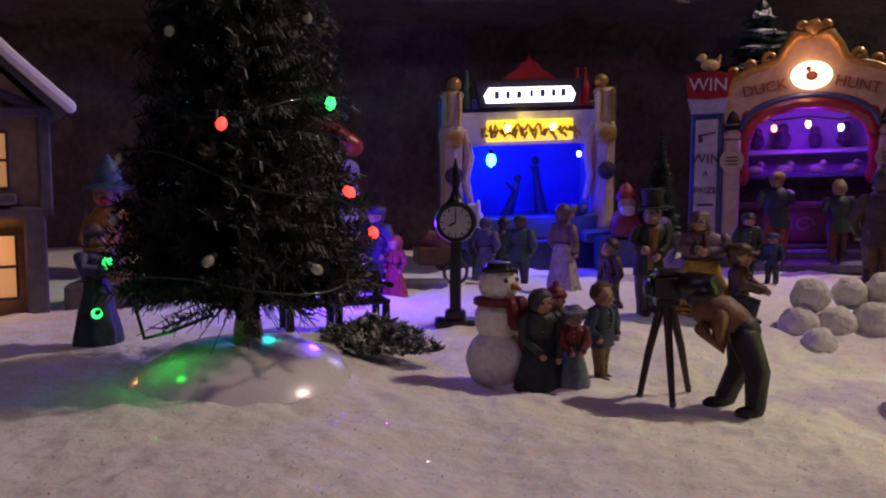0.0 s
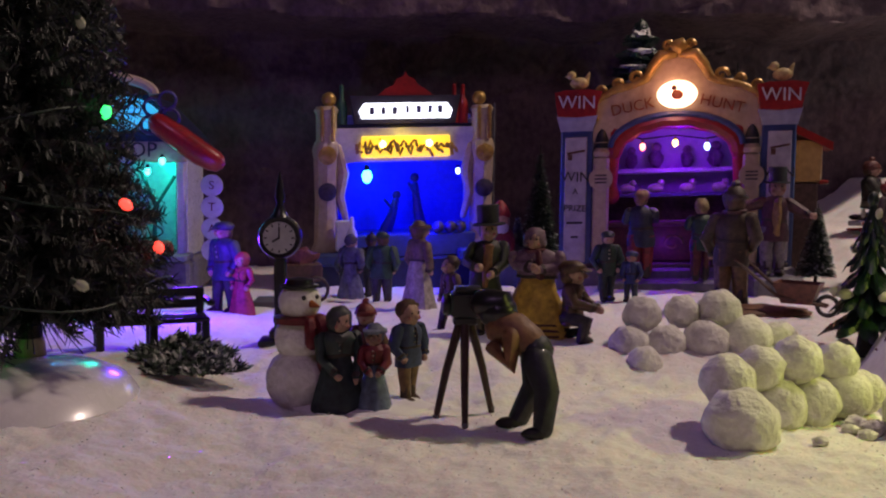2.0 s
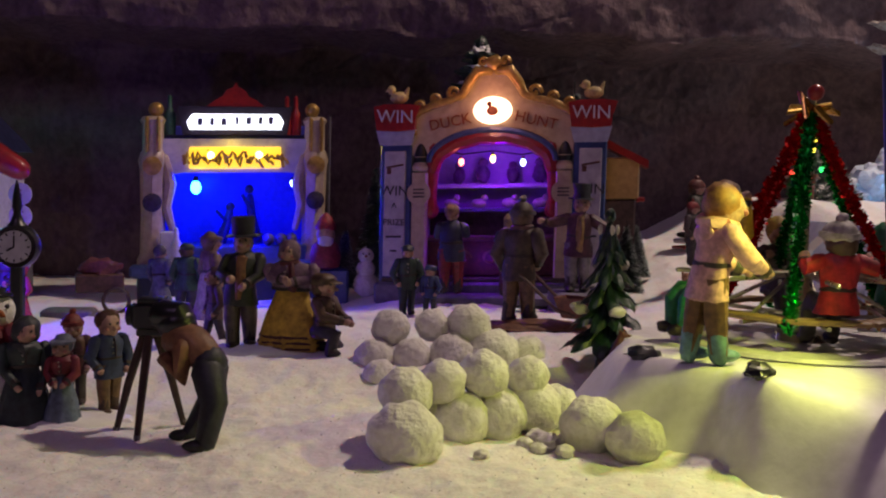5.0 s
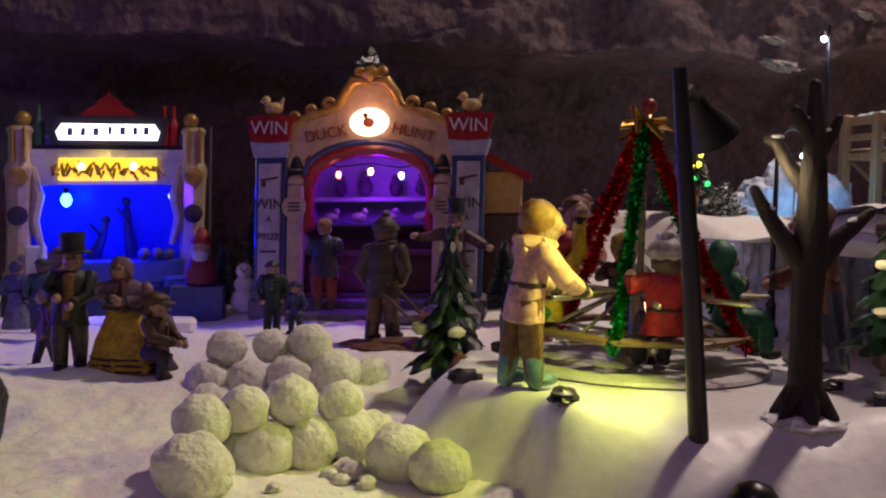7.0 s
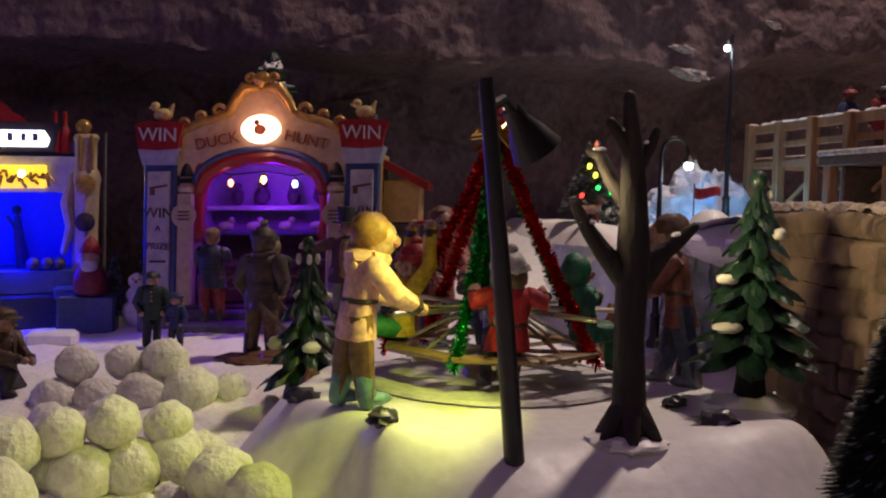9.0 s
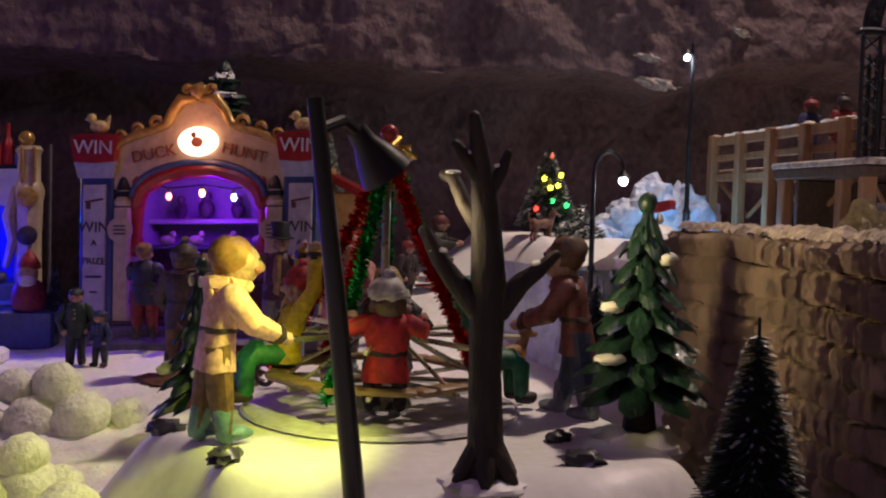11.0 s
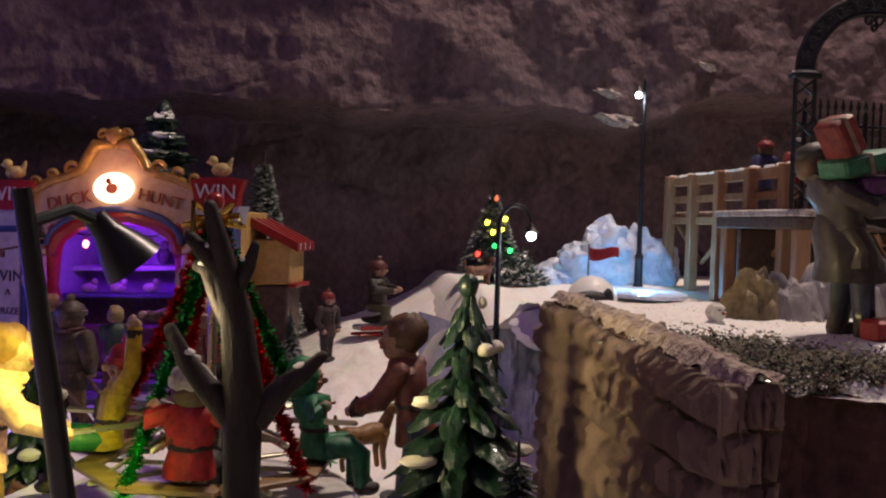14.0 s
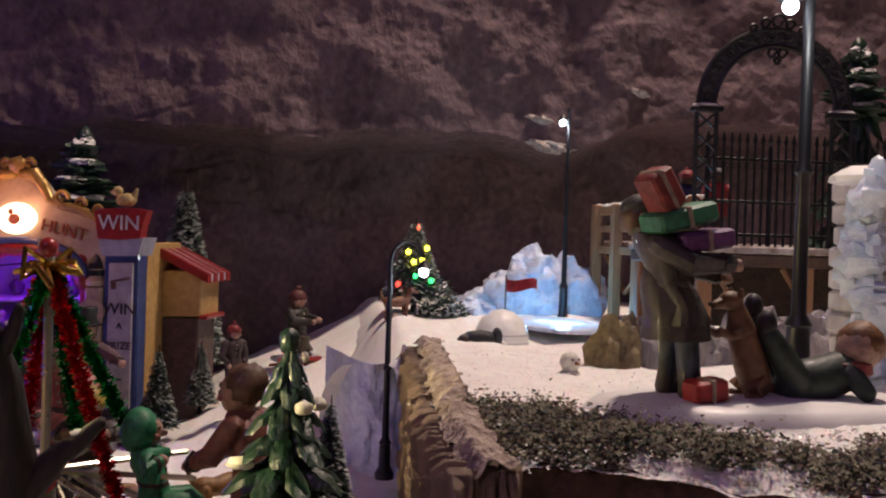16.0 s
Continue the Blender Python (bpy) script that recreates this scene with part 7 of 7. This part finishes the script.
# gate deck, railing and arch
deck = thing("gate_deck", pose(0.735, 0.560, 0.0), "dark wooden deck with snowy edge below the gate", "deck")
part("deck_board", Geo().box((0.0, 0.0, 0.1265), (0.196, 0.100, 0.007), paint(0.12, 0.075, 0.05), 0.001), deck)
part("deck_snow", Geo().box((0.0, 0.0, 0.1320), (0.198, 0.104, 0.004), PATCHY_SNOW, 0.0018), deck)
for x in (-0.092, -0.035, 0.03, 0.09):
    for y in (-0.044, 0.044):
        part("deck_post", Geo().box((x, y, 0.101), (0.008, 0.008, 0.046), WOOD, 0.001), deck)
part("deck_back", Geo().box((0, 0.030, 0.104), (0.185, 0.004, 0.038), paint(0.11, 0.06, 0.03), 0.001), deck)
for i in range(4):
    part("brace", Geo().tube([(-0.080 + 0.04 * i, -0.030, 0.122), (-0.068 + 0.04 * i, -0.030, 0.104)], 0.0014, WOOD, 6), deck)
fence = thing("iron_railing", pose(0.650, 0.530, 0.134), "black cast iron railing with spear tips", "railing")
for i in range(34):
    x = 0.0045 * i
    big = i % 8 == 0
    part("railing_bar", Geo().tube([(x, 0, 0.0), (x, 0, 0.0535), (x, 0, 0.055), (x, 0, 0.057), (x, 0, 0.0615)], [0.0014 if big else 0.0008] * 2 + [0.0005, 0.0017 if big else 0.0014, 0.0002], IRON, 6), fence)
for z in (0.006, 0.024, 0.047):
    part("cross_rail", Geo().box((0.074, 0, z), (0.153, 0.0016, 0.0018), IRON, 0.0003), fence)
for i in range(33):
    part("ring", Geo().tube([(0.0045 * i + 0.00225 + 0.0014 * math.cos(a), 0, 0.0435 + 0.0014 * math.sin(a)) for a in spaced(0, 2 * math.pi, 8)], 0.0003, IRON, 4), fence)
gate = thing("iron_gate_arch", pose(0.6825, 0.520, 0.134), "black cast iron gate arch with scrollwork", "gate")
for s in (-1, 1):
    for dx in (-0.0055, 0.0055):
        part("gate_post", Geo().tube([(s * 0.0385 + dx, 0, 0), (s * 0.0385 + dx, 0, 0.070)], 0.0012, IRON, 8), gate)
    for k in range(6):
        part("lattice", Geo().tube([(s * 0.0385 - 0.0055, 0, 0.006 + 0.011 * k), (s * 0.0385 + 0.0055, 0, 0.015 + 0.011 * k)], 0.0007, IRON, 5), gate)
        part("lattice", Geo().tube([(s * 0.0385 + 0.0055, 0, 0.006 + 0.011 * k), (s * 0.0385 - 0.0055, 0, 0.015 + 0.011 * k)], 0.0007, IRON, 5), gate)
    part("cap", Geo().box((s * 0.0385, 0, 0.0715), (0.016, 0.008, 0.003), IRON, 0.0006), gate)
    part("cap_snow", Geo().blob((s * 0.0385, 0, 0.0735), (0.008, 0.004, 0.0014), SNOWSMOOTH, 10, 6), gate)
for r in (0.0345, 0.0435):
    part("arch_rib", Geo().tube([(r * math.cos(a), 0, 0.073 + r * 0.98 * math.sin(a)) for a in spaced(0, math.pi, 28)], 0.0013, IRON, 8), gate)
part("arch_plate", Geo().rings([[(r * math.cos(a), y, 0.073 + r * 0.98 * math.sin(a)) for r, y in ((0.0345, -0.0004), (0.0435, -0.0004), (0.0435, 0.0004), (0.0345, 0.0004))] for a in spaced(0, math.pi, 28)], surface("iron_filigree", (0.05, 0.05, 0.06), (0.012, 0.012, 0.015), 0.5, grain=700, coarse=350, bump=1.0, depth=0.0015)), gate)
for i in range(14):
    a = math.pi * (i + 0.5) / 14
    part("scroll", Geo().tube([(0.039 * math.cos(a) + 0.0030 * (1 - 0.1 * k) * math.cos(k), -0.0012, 0.073 + 0.039 * math.sin(a) + 0.0030 * (1 - 0.1 * k) * math.sin(k)) for k in spaced(0, 6, 10)], 0.0006, IRON, 5), gate)
for i, (x, z, r) in enumerate(((0, 0.120, 0.0042), (-0.007, 0.1185, 0.0030), (0.007, 0.1185, 0.0030), (-0.014, 0.1155, 0.0024), (0.014, 0.1155, 0.0024), (-0.003, 0.103, 0.0030), (0.003, 0.103, 0.0030), (0, 0.099, 0.0020))):
    part("crest_scroll", Geo().tube([(x + r * (1 - 0.08 * k) * math.cos(k), 0, z + r * (1 - 0.08 * k) * math.sin(k)) for k in spaced(0, 6.5, 14)], 0.0009, IRON, 6), gate)

# frozen corner: ice block, igloo, flag, figures, trees
ice = thing("ice_rocks", Matrix(), "jagged blue-white ice rocks behind the frozen pond", "ice rocks")
rnd = random.Random(31)
for i in range(16):
    k = i / 15
    part("ice_rock", Geo().blob((0.545 + 0.105 * k, 0.745 + rnd.uniform(-0.010, 0.012), 0.076 + 0.034 * smooth01(0.05, 0.55, k) * rnd.uniform(0.3, 0.85)), (rnd.uniform(0.012, 0.020), 0.014, 0.009 + 0.013 * smooth01(0.1, 0.6, k)), ICE, 22, 16, 0.45, 2.2), ice)
solid("frozen_pond", Geo().lathe([(0.2, -0.002), (1.0, -0.001), (0.98, 0.0012), (0.2, 0.0010)], ICE, seg=40, sx=0.030, sy=0.055), pose(0.606, 0.665, 0.0772), "pale blue frozen pond lit from above", "pond")
iglo = thing("igloo", pose(0.556, 0.605, 0.0685) @ Matrix.Scale(0.85, 4), "small white snow block igloo", "igloo")
part("dome", Geo().lathe([(0.0195, -0.003), (0.0195, 0.004), (0.0182, 0.013), (0.0143, 0.0205), (0.0077, 0.0255), (0.001, 0.027)], SNOWSMOOTH, seg=26), iglo)
for i in range(4):
    z = 0.004 + 0.0056 * i
    r = 0.0196 * math.cos(math.asin(min(0.95, z / 0.0275))) + 0.0003
    part("block_joint", Geo().tube([(r * math.cos(a), r * math.sin(a), z) for a in spaced(0, 2 * math.pi, 28)], 0.0003, surface("joint_shadow", (0.35, 0.36, 0.40)), 4), iglo)
part("entrance", Geo().tube([(-0.006, -0.018, 0.0), (-0.008, -0.026, 0.0)], 0.0075, SNOWSMOOTH, 14), iglo)
solid("snow_bank", Geo().blob((0, 0, 0), (0.032, 0.068, 0.0120), SNOWSMOOTH, 34, 18, 0.20, 3.0), pose(0.510, 0.456, 0.0728), "smooth rounded snow bank on the plateau", "snow bank")
g = Geo().blob((0, 0, 0.005), (0.012, 0.006, 0.006), paint(0.02, 0.02, 0.03), 14, 9, 0.2).blob((-0.010, -0.002, 0.004), (0.005, 0.004, 0.0045), paint(0.06, 0.03, 0.03), 10, 7).blob((0.012, 0.0, 0.006), (0.004, 0.004, 0.007), paint(0.02, 0.02, 0.03), 10, 7)
solid("bear_figurine", g, pose(0.519, 0.486, 0.0822) @ Matrix.Scale(0.72, 4), "small dark bear figurine lying on the snow", "figurine")
flag = thing("red_flag", pose(0.5700, 0.660, 0.0740), "small red pennant on a thin pole", "flag")
part("flagpole", Geo().tube([(0, 0, -0.002), (0, 0, 0.036)], 0.0006, GREY, 6), flag)
fl = [[(0.0005 + 0.021 * k, 0.0018 * math.sin(k * 7), 0.0335 - 0.001 * math.sin(k * 6) - 0.0008 * k), (0.0005 + 0.021 * k, 0.0018 * math.sin(k * 7) + 0.0006, 0.0335 - 0.001 * math.sin(k * 6)), (0.0005 + 0.021 * k, 0.0018 * math.sin(k * 7) + 0.0006, 0.0250 - 0.001 * math.sin(k * 6) + 0.002 * k), (0.0005 + 0.021 * k, 0.0018 * math.sin(k * 7), 0.0250 - 0.001 * math.sin(k * 6) + 0.002 * k)] for k in spaced(0, 1, 14)]
part("pennant", Geo().rings(fl, paint(0.50, 0.015, 0.03, 0.7)), flag)
snowman("little snowman half sunk in the snow", (0.527, 0.362, 0.073), 0.024, False, None, 20)
xt = brush_tree("snowy Christmas tree with coloured lights on the plateau", (0.5180, 0.733, 0.076), 0.074, 0.0255, 5200, 0.6, 41, name="christmas_tree", thick=0.0006)
for a, z, m in ((-120, 0.047, "y"), (-100, 0.040, "y"), (-75, 0.042, "y"), (-60, 0.027, "g"), (-130, 0.024, "r"), (-50, 0.050, "y"), (-95, 0.030, "g")):
    r = 0.0255 * (1 - (z - 0.009) / 0.070) + 0.001
    bulb(xt, (r * math.cos(radians(a)), r * math.sin(radians(a)), z), {"y": glow("yellow_bulb", (1.0, 0.85, 0.05), 5), "g": BULBS[0], "r": BULBS[1]}[m], 0.0019, (30, 20, 0))
part("star", Geo().lathe([(0.0002, 0.0034), (0.0010, 0.001), (0.0019, 0.0), (0.0010, -0.001), (0.0002, -0.002)], glow("red_star", (1.0, 0.16, 0.06), 1.3), (0.0015, -0.003, 0.0640), 10), xt, "glowing red star")
animal("reindeer_figurine", "small reddish brown reindeer figurine near the lit tree", (0.5010, 0.690, 0.0760), 110, 0.026, paint(0.30, 0.13, 0.07), antler=True)
sprig_clump("frosted green sprigs at the foot of the lit tree", (0.534, 0.700, 0.078), (0.018, 0.012, 0.026), 1300, 12)
sled = thing("sledge", pose(0.434, 0.735, 0.0375, 0, 0, 25), "white and red toy sledge on the ramp", "sledge")
part("seat_board", Geo().box((0, 0, 0.006), (0.034, 0.014, 0.004), WHITE, 0.001), sled)
for s in (-1, 1):
    part("runner", Geo().tube([(-0.017, s * 0.006, 0.001), (0.014, s * 0.006, 0.001), (0.020, s * 0.006, 0.006)], 0.0012, RED, 6, round_ends=True), sled)
part("trim", Geo().box((0, -0.0072, 0.006), (0.034, 0.001, 0.0035), RED, 0.0004), sled)
statuette("sledger_figurine", "figurine in dark coat and red cap crouching on the sledge", (0.434, 0.735, 0.0455), 60, 0.062, paint(0.045, 0.045, 0.035), paint(0.10, 0.08, 0.05), paint(0.16, 0.04, 0.035), "knit", kneel=True, grips=((-0.05, -0.18, 0.40), (0.08, -0.20, 0.42)), category="figurine")
statuette("climber_figurine", "small figurine in red hat on the rock slope", (0.396, 0.640, 0.032), 40, 0.044, paint(0.08, 0.05, 0.05), paint(0.05, 0.04, 0.04), paint(0.30, 0.03, 0.03), "knit")
FROSTROCK = surface("frosted_rock", (0.40, 0.37, 0.36), (0.16, 0.14, 0.15), 0.7, grain=300, coarse=90, bump=0.9, depth=0.002, stretch=(1, 1, 0.3))
fro = thing("frozen_rocks", Matrix(), "frosted straw-coloured rocks before the deck", "rocks")
rnd = random.Random(3)
for i in range(13):
    part("rock", Geo().blob((0.550 + 0.0085 * i, 0.385 + 0.002 * i + rnd.uniform(-0.006, 0.006), 0.083 + rnd.uniform(-0.002, 0.003)), (rnd.uniform(0.010, 0.014), 0.010, rnd.uniform(0.018, 0.023)), (paint(0.34, 0.27, 0.14, 0.8), paint(0.26, 0.22, 0.15, 0.8), FROSTROCK, FROSTROCK)[min(3, i)], 20, 14, 0.45, 2.2), fro)
heap_snow(resin_pine("tall pine heaped with snow beyond the gate", (0.842, 0.700, 0.090), 0.195, 0.050, 6, 9, 0, 0, 0.12), 0.197, 0.05, 8)
# flat knobs in a paler colour imitate lit patches on the rock
for i, (x, y, z, r) in enumerate(((0.640, 0.808, 0.214, 0.019), (0.632, 0.806, 0.234, 0.012), (0.712, 0.800, 0.260, 0.010))):
    solid("snowy_rock_knob", Geo().blob((0, 0, 0), (r, r * 0.9, r * 0.28), surface("highlight_rock", (0.55, 0.52, 0.48), (0.25, 0.20, 0.18), 0.8, coarse=70), 22, 12, 0.7, 2.0), pose(x, y + 0.012, z, 8, 14, 30 * i - 20), "flat pale knob coloured as a lit patch of the cave rock", "rock", "snowy knobs on the rock wall")

# moss and snow crumbs along the bank's rim
def moss_strip(name, label, places, count, seed, mat, tuft=60, lift=0.55):
    rnd, g = random.Random(seed), Geo()
    for i in range(count):
        if i % tuft == 0:
            cx, cy, rx, ry = rnd.choice(places)
            hx, hy = max(0.470, cx + rnd.gauss(0, rx)), cy + rnd.gauss(0, ry)
            hy = max(bank_front(hx) + 0.0005, hy)
            size = rnd.uniform(0.0010, 0.0028)
        x, y = hx + rnd.gauss(0, size), hy + rnd.gauss(0, size)
        z = plateau_z(x, max(0.245, y)) - 0.004 * smooth01(0.011, 0.0, hy - bank_front(hx)) + abs(rnd.gauss(0, size * lift))
        k = rnd.uniform(0.0003, 0.0008)
        d = Vector((rnd.gauss(0, 1), rnd.gauss(0, 1), 0.5 * abs(rnd.gauss(0, 1)))).normalized() * k * 1.6
        s = d.orthogonal().normalized() * k * 0.6
        p = Vector((x, y, z))
        g.add([p - s, p + s, p + d + s * 0.5, p + d * 1.3 - s * 0.4], [(0, 1, 2, 3)], rnd.choice(mat))
    return solid(name, g, Matrix(), label, "moss", kind="stuff", smooth=False)


MOSS_PLACES = ((0.478, 0.272, 0.004, 0.010), (0.486, 0.268, 0.006, 0.008), (0.495, 0.264, 0.006, 0.007), (0.503, 0.258, 0.006, 0.006), (0.488, 0.254, 0.008, 0.003), (0.512, 0.248, 0.006, 0.003), (0.526, 0.234, 0.006, 0.003), (0.545, 0.227, 0.006, 0.002), (0.566, 0.232, 0.005, 0.005), (0.596, 0.226, 0.008, 0.003))
moss_strip("moss", "grey green moss tufts along the snowy rim", MOSS_PLACES, 46000, 5, [MOSS, MOSS, MOSS, NEEDLE, EARTH], 260, 0.95)
moss_strip("snow_crumbs", "white snow crumbs on the rim of the bank", ((0.50, 0.256, 0.02, 0.010), (0.56, 0.235, 0.04, 0.010), (0.475, 0.272, 0.006, 0.014)), 5000, 6, [SNOW], 14, 0.6)

# glitter in the snow
rnd, g = random.Random(77), Geo()
GLIT = surface("glitter_flake", (0.95, 0.93, 0.90), (0.92, 0.90, 0.87), -0.02, bump=0)
vs = []
for i in range(19000):
    if i < 15500:
        x, y = rnd.uniform(-0.20, 0.30), 0.19 + 0.36 * rnd.random() ** 1.3
        z = ground_z(x, y)
    else:
        x, y = rnd.uniform(0.475, 0.66), rnd.uniform(0.23, 0.45)
        z = plateau_z(x - plateau_edge(y) - 0.002 + 0.47, y)
    c = Vector((x, y, z + 0.0004))
    d = Vector((rnd.gauss(0, 1), rnd.gauss(0, 1), rnd.gauss(0, 0.25))).normalized() * 0.00040
    e = d.cross(Vector((rnd.gauss(0, 0.3), rnd.gauss(0, 0.3), 1))).normalized() * 0.00040
    vs += [c - d, c - e, c + d, c + e]
g.add(vs, [(i, i + 1, i + 2, i + 3) for i in range(0, len(vs), 4)], GLIT)
solid("glitter", g, Matrix(), "tiny shining glitter flakes scattered over the snow", "glitter", kind="stuff", smooth=False)
